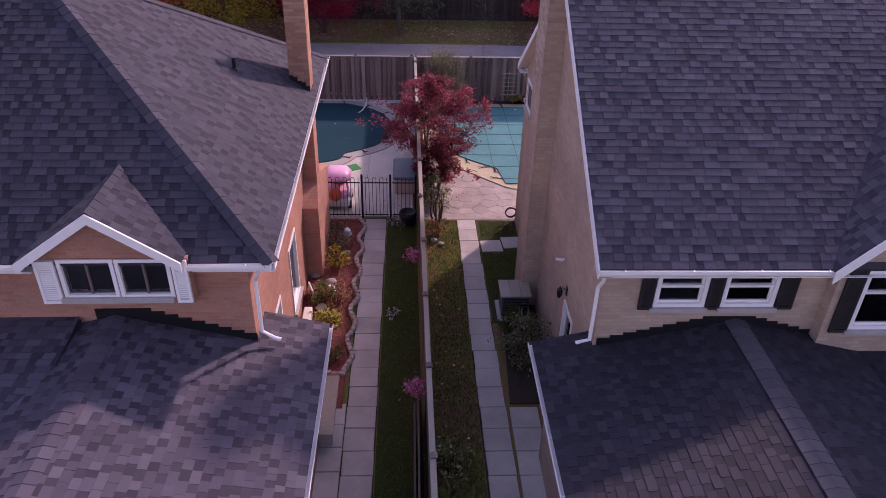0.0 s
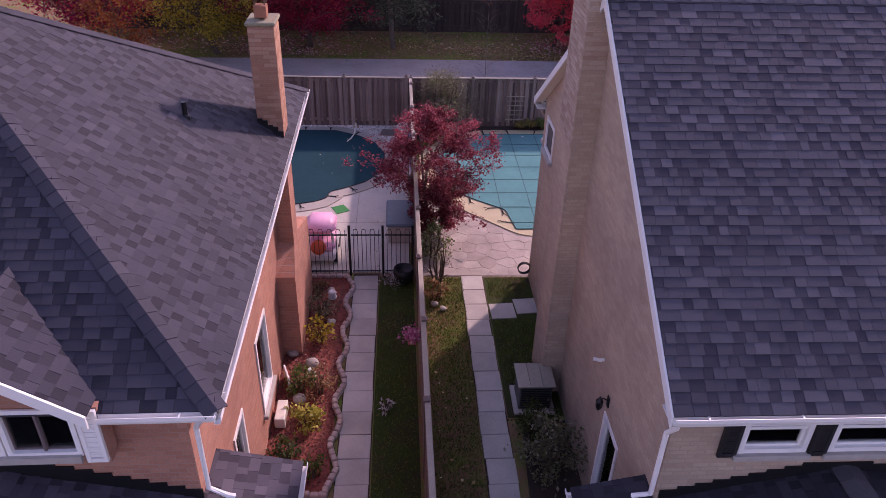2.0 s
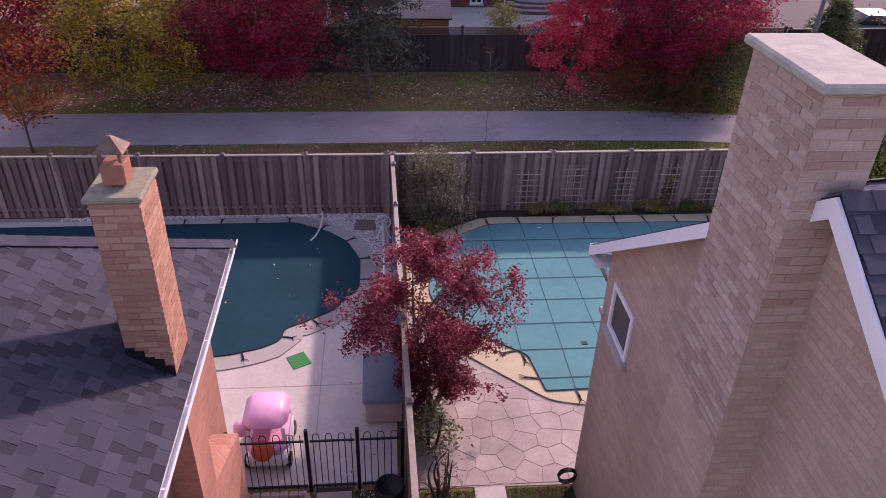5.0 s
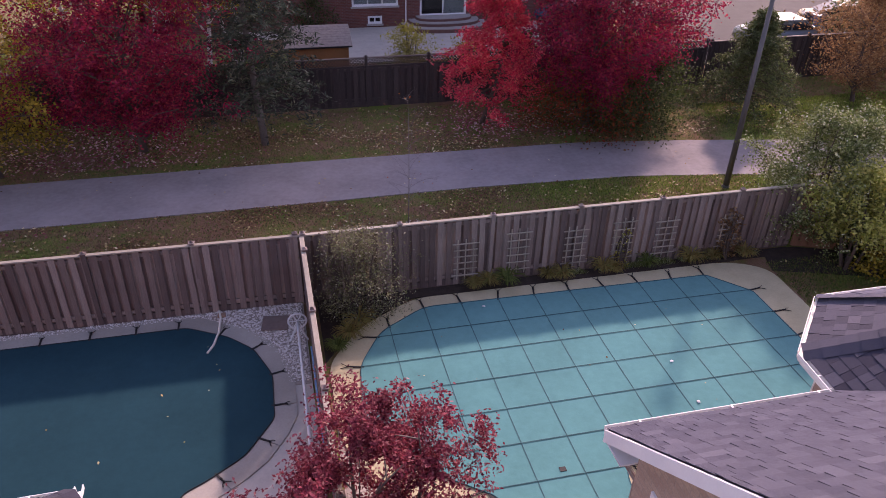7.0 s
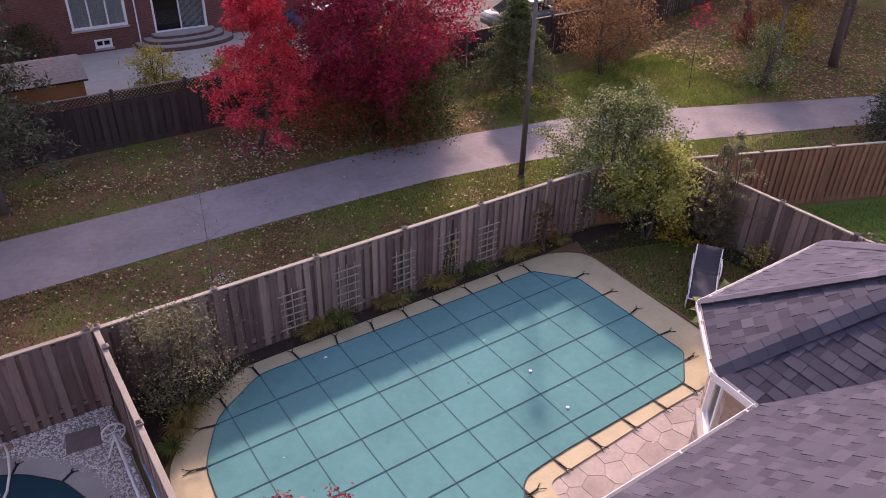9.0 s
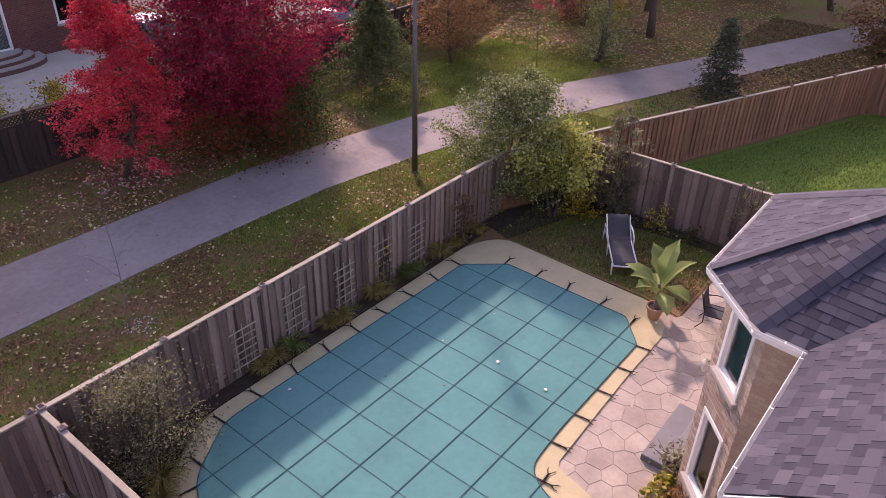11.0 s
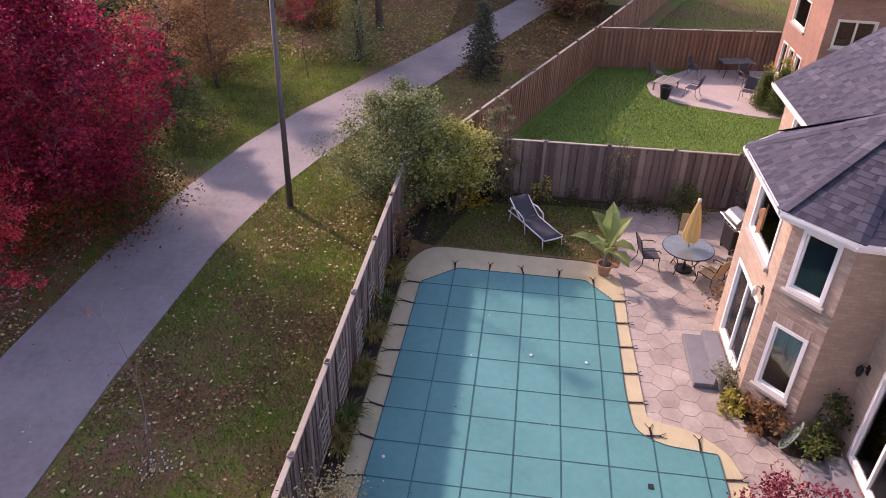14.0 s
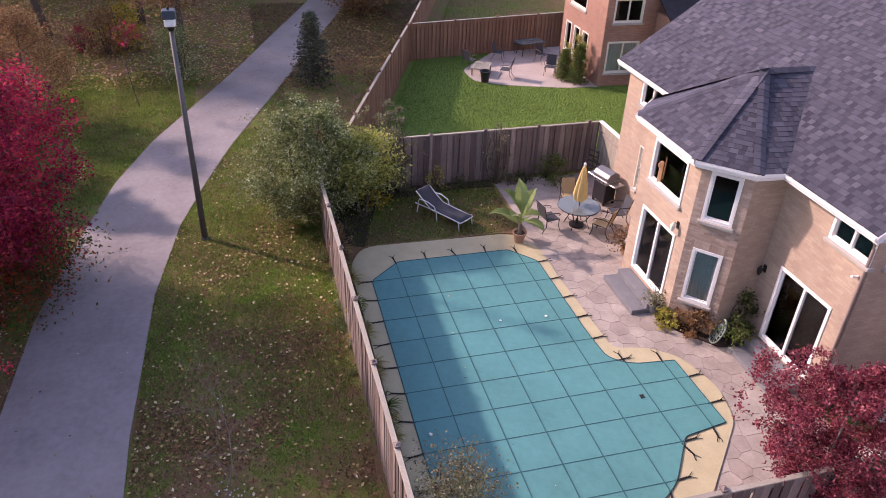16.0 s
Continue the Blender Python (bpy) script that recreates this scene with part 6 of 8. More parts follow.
litter("fallen_leaves", "reddish brown leaves among the golden ones", LITTER_RED, scatter(5000, 28.5, 46, 30.5, 44, r1, off_path), 0.11, 110)
litter("fallen_leaves", "small brown leaf litter worked into the turf", LITTER_BROWN, scatter(17000, -10, 9, 29.4, 34.2, r1, drift) + scatter(3500, 9, 20, 29.4, 33.8, r1, drift) + scatter(14000, -12, 20, 36.9, 41.5, r1, drift), 0.055, 109, 0.02)
litter("fallen_leaves", "brown leaf cover under the trees by the cedar fence", LITTER_BROWN, scatter(13000, 26, 42, 19, 30.5, r1, lambda x, y: off_path(x, y) and y > 29.8 - 0.392 * (x - 13.5) and x + 1.5 * math.sin(1.3 * y) > 27.5), 0.11, 112, 0.03)
litter("fallen_leaves", "stray fallen leaves on the asphalt path", LITTER, scatter(110, -14, 34, 27, 37.3, r1, lambda x, y: not off_path(x, y)), 0.07, 105)
litter("fallen_leaves", "stray fallen leaves in the gardens", LITTER, scatter(160, 12.3, 15.6, 23.4, 28.6, r1) + scatter(110, 16.5, 29.5, 15, 26, r1) + scatter(40, 0.5, 1.4, 9, 19, r1) + scatter(350, 17, 28, 34, 41.5, r1, off_path), 0.075, 106)
litter("fallen_leaves", "a few pale leaves on the pool covers", LITTER, scatter(16, 2, 10.5, 24, 28, r1, lambda x, y: inside(x, y, COVER_R)) + scatter(14, -7, -1.2, 24, 28.4, r1), 0.05, 107, 0.088)
litter("fallen_leaves", "few pale leaves and petals on the concrete", LITTER, scatter(30, -2.5, 0, 19.6, 22.8, r1) + scatter(26, 5, 15, 20, 23, r1), 0.05, 108, 0.05)


def blades(name, label, n, region, h, seed, keep=lambda x, y: True, z=0.0, mat=None):
    rng = np.random.default_rng(seed)
    p = np.array(scatter(n, *region, rng, keep))
    az = rng.uniform(0, 2 * math.pi, n)
    hh = h * rng.uniform(0.5, 1.3, n)
    w = 0.009
    s = np.stack([np.cos(az), np.sin(az), np.zeros(n)], 1) * w
    tip = np.stack([p[:, 0] + rng.normal(size=n) * h * 0.5, p[:, 1] + rng.normal(size=n) * h * 0.5, z + hh], 1)
    b = np.concatenate([p, np.full((n, 1), z)], 1)
    return tagged(quads(name, np.stack([b - s, b + s, tip], 1), mat or L_TURF, corners=3), label, "grass", "", "stuff")


PATIO_NEXT = rounded([(24.2, 14.6), (30.75, 12.2), (30.9, 17.6), (29.4, 19.0), (27.6, 20.7), (25.9, 20.6), (25.1, 19.2), (24.3, 16.6)], 0.5, 5)
def fading(x, y):
    """turf that thins out in drifts along the verge"""
    s = 0.5 + 0.5 * math.sin(x * 12.9898 * 37 + y * 78.233 * 29)
    return s < (x - 4.5 + 1.2 * math.sin(1.7 * y) + 0.8 * math.sin(2.9 * y + 1.3 * x)) / 4.5


blades("grass", "short tufty grass between fence and path", 48000, (-9, 15, 29.25, 34.4), 0.055, 111, off_path)
blades("grass", "short grass behind the path", 50000, (-12, 22, 36.4, 41.4), 0.06, 112, off_path)
blades("grass", "greener turf round the street lamp", 80000, (4.0, 22, 29.4, 34.2), 0.06, 119, lambda x, y: off_path(x, y) and fading(x, y) and y < 29.3 - 0.392 * (x - 13.5) + 5.5 and (x < 13.4 or y > 29.5 - 0.392 * (x - 13.5)), mat=L_VERGE)
blades("grass", "sunny green turf of the small park", 75000, (16.5, 30.5, 33.4, 39.8), 0.07, 121, lambda x, y: off_path(x, y) and y > 33 and x + 0.5 * math.sin(3.1 * y) < 29.5, mat=L_VERGE)
blades("grass", "thin dim grass between path and cedar fence", 45000, (16, 42, 19.5, 30.5), 0.07, 122, lambda x, y: off_path(x, y) and y > 29.7 - 0.392 * (x - 13.5))
blades("grass", "dim grass of the garden past the cedar fence", 40000, (31.3, 46, 9, 21.5), 0.08, 123, lambda x, y: y < 28.6 - 0.392 * (x - 13.5))
blades("weeds", "pale green weeds along the outside of the fence", 7000, (6.6, 12.3, 29.02, 29.8), 0.13, 120, lambda x, y: y < 29.42 + 0.14 * math.sin(2.3 * x) + 0.1 * math.sin(5.9 * x + 1) and math.sin(3.1 * x + 0.6) + math.sin(7.7 * x + 4 * y) > -0.7, mat=L_SILVER)
blades("grass", "dark shaded grass strip between the houses", 5000, (-0.64, 0.2, 6, 19.1), 0.06, 113)
blades("grass", "sparse grass between fence and slab walk", 20000, (0.5, 1.45, 6, 19.2), 0.06, 114)
blades("grass", "grass beside the shaded brick wall", 4000, (2.1, 3.1, 15.2, 19.2), 0.06, 115, lambda x, y: not (17.4 < y < 18.3 and x > 2.0))
blades("grass", "thin lawn behind the pool", 22000, (12.2, 15.6, 23.1, 28.6), 0.06, 116, z=0.02)
blades("grass", "thick bright lawn of the next garden", 60000, (16.1, 30.5, 14, 28), 0.07, 117, lambda x, y: y < 27.9 - 0.392 * (x - 16.1) and not inside(x, y, PATIO_NEXT), 0.02, L_LAWN)
blades("grass", "park grass past the bend of the path", 26000, (14, 34, 29.5, 42), 0.08, 118, off_path)

# ---- things in the pool garden ----
PLASTIC_WHITE = plain("white plastic", (0.72, 0.72, 0.70), 0.4, 0, 0.06, 6, 0.02)
SLING = plain("grey sling cloth", (0.055, 0.055, 0.065), 0.8, 0, 0.2, 40, 0.3)
TAN_SLING = plain("tan sling cloth", (0.42, 0.31, 0.17), 0.8, 0, 0.15, 40, 0.3)
BRONZE = plain("dark bronze metal", (0.035, 0.028, 0.025), 0.45, 0.5, 0.2, 15, 0.05)
UMBRELLA = plain("yellow canvas", (0.66, 0.47, 0.19), 0.85, 0, 0.12, 14, 0.2)
TERRA = plain("terracotta", (0.36, 0.21, 0.14), 0.85, 0, 0.2, 10, 0.3)
SLATE = plain("grey slate tread", (0.17, 0.17, 0.18), 0.8, 0, 0.15, 5, 0.2)


def table_glass():
    mat, b = shader("frosted table glass", 0.12, 0.0, 0.6)
    b.inputs["Base Color"].default_value = (0.27, 0.33, 0.33, 1)
    b.inputs["Transmission Weight"].default_value = 0.55
    n = fog(mat, coords(mat), 30)
    relief(mat, b, n, 0.15, 0.003)
    return mat


FROSTED = table_glass()


def sun_lounger(at, turn):
    ob = thing("sun_lounger", at, "grey sling sun lounger with white frame, back raised", "sun lounger", turn=turn)
    fold = Vector((-0.1, 0, 0.34))
    head = fold + Vector((-0.62, 0, 0.42))
    foot = Vector((1.15, 0, 0.3))
    bm = bmesh.new()
    for y in (-0.31, 0.31):
        tube(bm, [foot + Vector((0, y, 0)), fold + Vector((0, y, 0)), Vector((-0.75, y, 0.33))], 0.021, 7)
    tube(bm, [foot + Vector((0, -0.31, 0)), foot + Vector((0.02, 0, 0)), foot + Vector((0, 0.31, 0))], 0.021, 7)
    part("frame", bm, PLASTIC_WHITE, ob, smooth=True)
    bm = bmesh.new()
    for y in (-0.31, 0.31):
        tube(bm, [fold + Vector((0, y, 0)), head + Vector((0, y, 0))], 0.02, 7)
    tube(bm, [head + Vector((0, -0.31, 0)), head + Vector((0, 0.31, 0))], 0.02, 7)
    part("backrest_frame", bm, PLASTIC_WHITE, ob, smooth=True)
    bm = bmesh.new()
    v = []
    for p, q in ((foot, fold), (fold, head)):
        for k in range(6):
            c = p.lerp(q, k / 5) - Vector((0, 0, 0.03 * math.sin(math.pi * k / 5)))
            v.append((bm.verts.new(c + Vector((0, -0.3, 0.015))), bm.verts.new(c + Vector((0, 0.3, 0.015)))))
    for a, b in zip(v, v[1:]):
        bm.faces.new((a[0], b[0], b[1], a[1]))
    s = part("sling", bm, SLING, ob, "dark grey woven sling", smooth=True)
    m = s.modifiers.new("thick", "SOLIDIFY")
    m.thickness = 0.012
    for y in (-0.33, 0.33):
        bm = bmesh.new()
        tube(bm, [(-0.62, y, 0.36), (-0.55, y * 1.05, 0.55), (-0.2, y * 1.05, 0.58), (0.08, y * 1.05, 0.5), (0.16, y, 0.33)], 0.02, 7)
        part("armrest", bm, PLASTIC_WHITE, ob, smooth=True)
        for x in (-0.6, 0.16, 1.08):
            bm = bmesh.new()
            tube(bm, [(x, y, 0.33), (x + (0.05 if x > 0 else -0.05), y, 0.0)], 0.02, 7)
            part("leg", bm, PLASTIC_WHITE, ob, smooth=True)
    return ob


sun_lounger((13.6, 25.52, 0.02), 215)


def patio_table(at):
    ob = thing("patio_table", at, "round frosted glass patio table with bronze legs", "table")
    bm = bmesh.new()
    lathe(bm, [(0.665, 0.715), (0.675, 0.722), (0.665, 0.729)], 40)
    part("tabletop", bm, FROSTED, ob, "frosted glass top")
    bm = bmesh.new()
    tube(bm, [(0.67 * math.cos(a), 0.67 * math.sin(a), 0.71) for a in np.linspace(0, 2 * math.pi, 41)], 0.018, 6)
    part("rim", bm, BRONZE, ob)
    for k in range(4):
        a = math.pi / 4 + k * math.pi / 2
        c, s = math.cos(a), math.sin(a)
        bm = bmesh.new()
        tube(bm, [(0.6 * c, 0.6 * s, 0.7), (0.42 * c, 0.42 * s, 0.5), (0.3 * c, 0.3 * s, 0.28), (0.42 * c, 0.42 * s, 0.0)], 0.018, 6)
        part("leg", bm, BRONZE, ob)
    bm = bmesh.new()
    tube(bm, [(0.3 * math.cos(a), 0.3 * math.sin(a), 0.28) for a in np.linspace(0, 2 * math.pi, 25)], 0.013, 5)
    part("stretcher", bm, BRONZE, ob)
    return ob


patio_table((12.12, 21.3, 0.03))
ub = thing("parasol", (12.12, 21.3, 0.03), "closed yellow canvas parasol through the table", "parasol")
bm = bmesh.new()
lathe(bm, [(0.24, 0.0), (0.24, 0.06), (0.06, 0.1), (0.03, 0.25)], 20)
part("base", bm, IRON, ub)
bm = bmesh.new()
cyl(bm, 0.02, 0.02, 0.1, 2.1, 10)
part("pole", bm, BRONZE, ub)
bm = bmesh.new()
rings = []
for z, r in ((0.92, 0.17), (1.1, 0.2), (1.45, 0.155), (1.8, 0.1), (2.02, 0.055), (2.1, 0.03)):
    rings.append([bm.verts.new(((r * (1 + 0.22 * math.cos(8 * a))) * math.cos(a) + 0.02 * (2.1 - z), (r * (1 + 0.22 * math.cos(8 * a))) * math.sin(a), z + 0.04 * math.cos(8 * a) * (z < 1))) for a in np.linspace(0, 2 * math.pi, 49)[:-1]])
for a, b in zip(rings, rings[1:]):
    for k in range(48):
        bm.faces.new((a[k], a[(k + 1) % 48], b[(k + 1) % 48], b[k]))
bm.faces.new(rings[-1])
part("canopy", bm, UMBRELLA, ub, "folded yellow canvas", smooth=True)
bm = bmesh.new()
lathe(bm, [(0.02, 2.1), (0.05, 2.13), (0.045, 2.19), (0.01, 2.22)], 10)
part("finial", bm, PLASTIC_WHITE, ub)


def patio_chair(at, turn, cloth, label, metal=None, name="patio_chair"):
    metal = metal or BRONZE
    ob = thing(name, at, label, "chair", "patio chairs", turn=turn)
    bm = bmesh.new()
    v = []
    for x, z in ((0.24, 0.42), (0.0, 0.40), (-0.2, 0.41)):
        v.append((bm.verts.new((x, -0.24, z)), bm.verts.new((x, 0.24, z))))
    for a, b in zip(v, v[1:]):
        bm.faces.new((a[0], b[0], b[1], a[1]))
    s = part("seat", bm, cloth, ob)
    s.modifiers.new("thick", "SOLIDIFY").thickness = 0.015
    bm = bmesh.new()
    w = [(bm.verts.new((x, -0.23, z)), bm.verts.new((x, 0.23, z))) for x, z in ((-0.21, 0.44), (-0.26, 0.62), (-0.34, 0.93))]
    for a, b in zip(w, w[1:]):
        bm.faces.new((a[0], b[0], b[1], a[1]))
    s = part("backrest", bm, cloth, ob)
    s.modifiers.new("thick", "SOLIDIFY").thickness = 0.015
    for y in (-0.25, 0.25):
        bm = bmesh.new()
        tube(bm, [(0.25, y, 0.42), (-0.2, y, 0.41), (-0.27, y, 0.62), (-0.36, y, 0.96)], 0.014, 6)
        part("side_frame", bm, metal, ob)
        bm = bmesh.new()
        tube(bm, [(-0.28, y, 0.64), (-0.1, y * 1.1, 0.68), (0.16, y * 1.12, 0.66), (0.24, y * 1.1, 0.6), (0.2, y * 1.08, 0.56)], 0.014, 6)
        part("armrest", bm, metal, ob)
        for x, e in ((0.24, 0.3), (-0.22, -0.36)):
            bm = bmesh.new()
            tube(bm, [(x, y, 0.42), (x * 0.98, y, 0.2), (e, y, 0.0)], 0.013, 6)
            part("leg", bm, metal, ob)
    return ob


TANL = "tan sling patio chair with dark bronze frame by the table"
patio_chair((12.12, 22.3, 0.03), -80, SLING, "dark sling patio chair pulled up to the table")
c0 = patio_chair((13.3, 21.1, 0.03), 170, TAN_SLING, TANL)
for x, y, t in ((11.4, 20.75, 40),):
    copy_thing(c0, pose(x, y, 0.03, 0, 0, t))
patio_chair((12.0, 19.95, 0.03), 85, SLING, "dark sling patio chair with bronze frame by the table")


STEEL_DULL = plain("dull steel", (0.20, 0.20, 0.21), 0.5, 0.6, 0.15, 9, 0.05)


def barbecue(at, turn):
    ob = thing("barbecue", at, "black and steel gas barbecue beside the house wall", "barbecue", turn=turn)
    part("cabinet", boxed(-0.3, 0.3, -0.24, 0.24, 0.1, 0.78, 0.015), DARKPAINT, ob)
    part("firebox", boxed(-0.36, 0.36, -0.27, 0.27, 0.78, 0.92, 0.02), METAL, ob)
    bm = bmesh.new()
    lid = [(-0.27, 0.0), (-0.27, 0.12), (-0.18, 0.24), (0.05, 0.3), (0.24, 0.2), (0.27, 0.0)]
    a = [bm.verts.new((-0.36, y, 0.92 + z)) for y, z in lid]
    b = [bm.verts.new((0.36, y, 0.92 + z)) for y, z in lid]
    for k in range(len(lid)):
        j = (k + 1) % len(lid)
        bm.faces.new((a[k], a[j], b[j], b[k]))
    bm.faces.new(a[::-1])
    bm.faces.new(b)
    hood = part("lid", bm, STEEL_DULL, ob, "dull steel lid")
    bm = bmesh.new()
    tube(bm, [(-0.25, -0.3, 1.02), (0.25, -0.3, 1.02)], 0.015, 6)
    part("handle", bm, IRON, hood)
    for s in (-1, 1):
        part("side_shelf", boxed(min(0.37 * s, 0.68 * s), max(0.37 * s, 0.68 * s), -0.22, 0.22, 0.84, 0.88, 0.01), METAL, ob)
    for x in (-0.26, 0.26):
        bm = bmesh.new()
        cyl(bm, 0.08, 0.08, -0.025, 0.025, 14, pose(x, 0.2, 0.08, 90, 0, 0))
        part("wheel", bm, IRON, ob)
        part("leg", boxed(x - 0.03, x + 0.03, -0.22, -0.16, 0, 0.1), IRON, ob)
    for k in range(3):
        bm = bmesh.new()
        cyl(bm, 0.025, 0.025, 0, 0.03, 10, pose(-0.2 + 0.2 * k, -0.27, 0.85, 90, 0, 0))
        part("knob", bm, IRON, ob)
    return ob


barbecue((13.45, 19.75, 0.03), 195)


def pot(bm, r, h):
    lathe(bm, [(r * 0.65, 0), (r, h * 0.85), (r * 1.1, h * 0.86), (r * 1.1, h), (r * 0.95, h), (r * 0.9, h * 0.88)], 18)


def potted(name, at, r, h, label, mat, leaf, leaves, spread, size, seed):
    ob = thing(name, at, label, "potted plant")
    bm = bmesh.new()
    pot(bm, r, h)
    part("pot", bm, mat, ob)
    bm = bmesh.new()
    cyl(bm, r * 0.9, r * 0.9, h * 0.8, h * 0.9, 16)
    part("soil", bm, SOIL, ob)
    rng = np.random.default_rng(seed)
    bm = bmesh.new()
    for _ in range(14):
        e = rng.normal(size=3) * spread * 0.5
        tube(bm, [(0, 0, h * 0.88), (e[0] * 0.5, e[1] * 0.5, h + spread * 0.4), (e[0], e[1], h + spread * 0.7 + abs(e[2]) * 0.4)], [0.008, 0.006, 0.003], 4)
    part("stemwork", bm, BARK, ob, kind="stuff")
    c = rng.normal(size=(leaves, 3)) * spread * 0.42
    c[:, 2] = h + spread * 0.5 + c[:, 2] * 0.7
    c = c[c[:, 2] > h * 0.9]
    quads("leaves", kites(c, size, rng), leaf, ob, kind="stuff")
    return ob


bp = thing("banana_plant", (11.5, 23.5, 0.05), "potted banana plant with torn broad leaves by the pool", "potted plant")
bm = bmesh.new()
pot(bm, 0.2, 0.34)
part("pot", bm, TERRA, bp, "terracotta pot")
bm = bmesh.new()
cyl(bm, 0.17, 0.17, 0.26, 0.3, 16)
part("soil", bm, SOIL, bp)
bm = bmesh.new()
tube(bm, [(0, 0, 0.25), (0.02, 0, 0.6), (0.0, 0.02, 0.95)], [0.06, 0.05, 0.03], 8)
part("stem", bm, BARK_GREY, bp)
rb = np.random.default_rng(5)
for k in range(9):
    az, el, ln = k * 2.4 + 0.5, (0.35, 0.9, 1.25, 0.6, 0.2, 1.4, 0.75, 0.1, 1.1)[k], 1.45 * (0.7, 0.8, 0.85, 0.75, 0.6, 0.9, 0.6, 0.55, 0.7)[k]
    bm = bmesh.new()
    prev = None
    p = Vector((0, 0, 0.55 + 0.05 * k))
    side = Vector((-math.sin(az), math.cos(az), 0))
    for j in range(9):
        t = j / 8
        a = el - 1.1 * t * t
        wv = (0.02 if t < 0.2 else 0.23 * math.sin(math.pi * min(1, (t - 0.2) / 0.8) ** 0.8) + 0.008) * (0.82 if j % 2 else 1.0)
        up = Vector((-math.cos(az) * math.sin(a), -math.sin(az) * math.sin(a), math.cos(a)))
        cur = (bm.verts.new(p - side * wv + up * wv * 0.35), bm.verts.new(p), bm.verts.new(p + side * wv + up * wv * 0.35))
        if prev:
            bm.faces.new((prev[0], prev[1], cur[1], cur[0]))
            bm.faces.new((prev[1], prev[2], cur[2], cur[1]))
        prev = cur
        p = p + Vector((math.cos(az) * math.cos(a), math.sin(az) * math.cos(a), math.sin(a))) * ln / 8
    part("leaf", bm, L_BANANA, bp)

potted("potted_plant", (7.3, 21.15, 0.03), 0.16, 0.3, "dark potted plant beside the patio step", SLATE, L_GREY, 260, 0.4, 0.08, 201)
potted("potted_plant", (10.15, 20.55, 0.03), 0.16, 0.25, "bushy brown green potted plant by the bay wall", TERRA, L_RUST, 520, 0.6, 0.1, 202)
bushy("plant", "yellow green hosta at the corner of the bay", 6.75, 21.05, 0.42, 0.3, L_YELLOW, 420, 0.12, 203, 0.04, category="plant")
bushy("shrub", "russet leafed shrub against the bay", 6.3, 20.55, 0.75, 0.42, L_RUST, 900, 0.1, 204, 0.04)
bushy("shrub", "green climbing shrub in the wall corner", 5.75, 19.55, 1.5, 0.32, L_GREEN, 900, 0.09, 205, 0.04)
potted("potted_plant", (5.5, 19.85, 0.03), 0.14, 0.26, "small leafy plant in a dark pot", IRON, L_BLADE, 300, 0.4, 0.09, 206)
tb = thing("garden_table", (5.8, 20.2, 0.03), "round verdigris cast iron table top leaning on the wall", "table", turn=62)
TILT = pose(0, 0, 0.36, 0, 66, 0)
VERDIGRIS = plain("verdigris iron", (0.20, 0.26, 0.22), 0.6, 0.3, 0.45, 14, 0.2)
for nm, r, w in (("rim", 0.34, 0.02), ("inner_ring", 0.2, 0.014), ("hub_ring", 0.08, 0.014)):
    bm = bmesh.new()
    tube(bm, [TILT @ Vector((r * math.cos(a), r * math.sin(a), 0)) for a in np.linspace(0, 2 * math.pi, 29)], w, 6)
    part(nm, bm, VERDIGRIS, tb)
for k in range(14):
    a = k * 2 * math.pi / 14
    bm = bmesh.new()
    tube(bm, [TILT @ Vector((r * math.cos(a + 0.16 * math.sin(r * 20)), r * math.sin(a + 0.16 * math.sin(r * 20)), 0)) for r in (0.07, 0.14, 0.2, 0.27, 0.34)], 0.012, 5)
    part("scroll_bar", bm, VERDIGRIS, tb)

# armchair that shows in the upper bay window
ac_ = thing("armchair", (8.5, 20.42, 3.2), "brown leather armchair behind the upper bay window", "armchair", turn=-60)
LEATHER = plain("brown leather", (0.42, 0.22, 0.12), 0.5, 0, 0.3, 9, 0.2)
part("seat", boxed(-0.28, 0.32, -0.3, 0.3, 0.16, 0.42, 0.06), LEATHER, ac_)
part("backrest", boxed(-0.42, -0.22, -0.34, 0.34, 0.16, 0.9, 0.07), LEATHER, ac_)
for y in (-0.38, 0.38):
    bm = bmesh.new()
    box(bm, -0.38, 0.34, y - 0.07, y + 0.07, 0.05, 0.55, 0.02)
    cyl(bm, 0.11, 0.11, -0.38, 0.36, 16, pose(0, y, 0.56, 0, 90, 0))
    part("rolled_arm", bm, LEATHER, ac_, smooth=False)
for x in (-0.3, 0.26):
    for y in (-0.34, 0.34):
        part("leg", boxed(x - 0.03, x + 0.03, y - 0.03, y + 0.03, 0, 0.17, 0.005), BARK, ac_)


def steps(at, turn, w, label):
    ob = thing("patio_steps", at, label, "steps", turn=turn)
    part("lower_tread", boxed(-w / 2, w / 2, -0.8, -0.36, 0, 0.15, 0.012), SLATE, ob)
    part("upper_tread", boxed(-w / 2, w / 2, -0.38, 0.0, 0, 0.31, 0.012), SLATE, ob)
    return ob


steps((8.2, 20.985, 0.012), 180, 1.75, "two grey slate steps up to the patio door")
steps((4.55, 19.265, 0.012), 180, 1.75, "two grey slate steps below the sliding door")


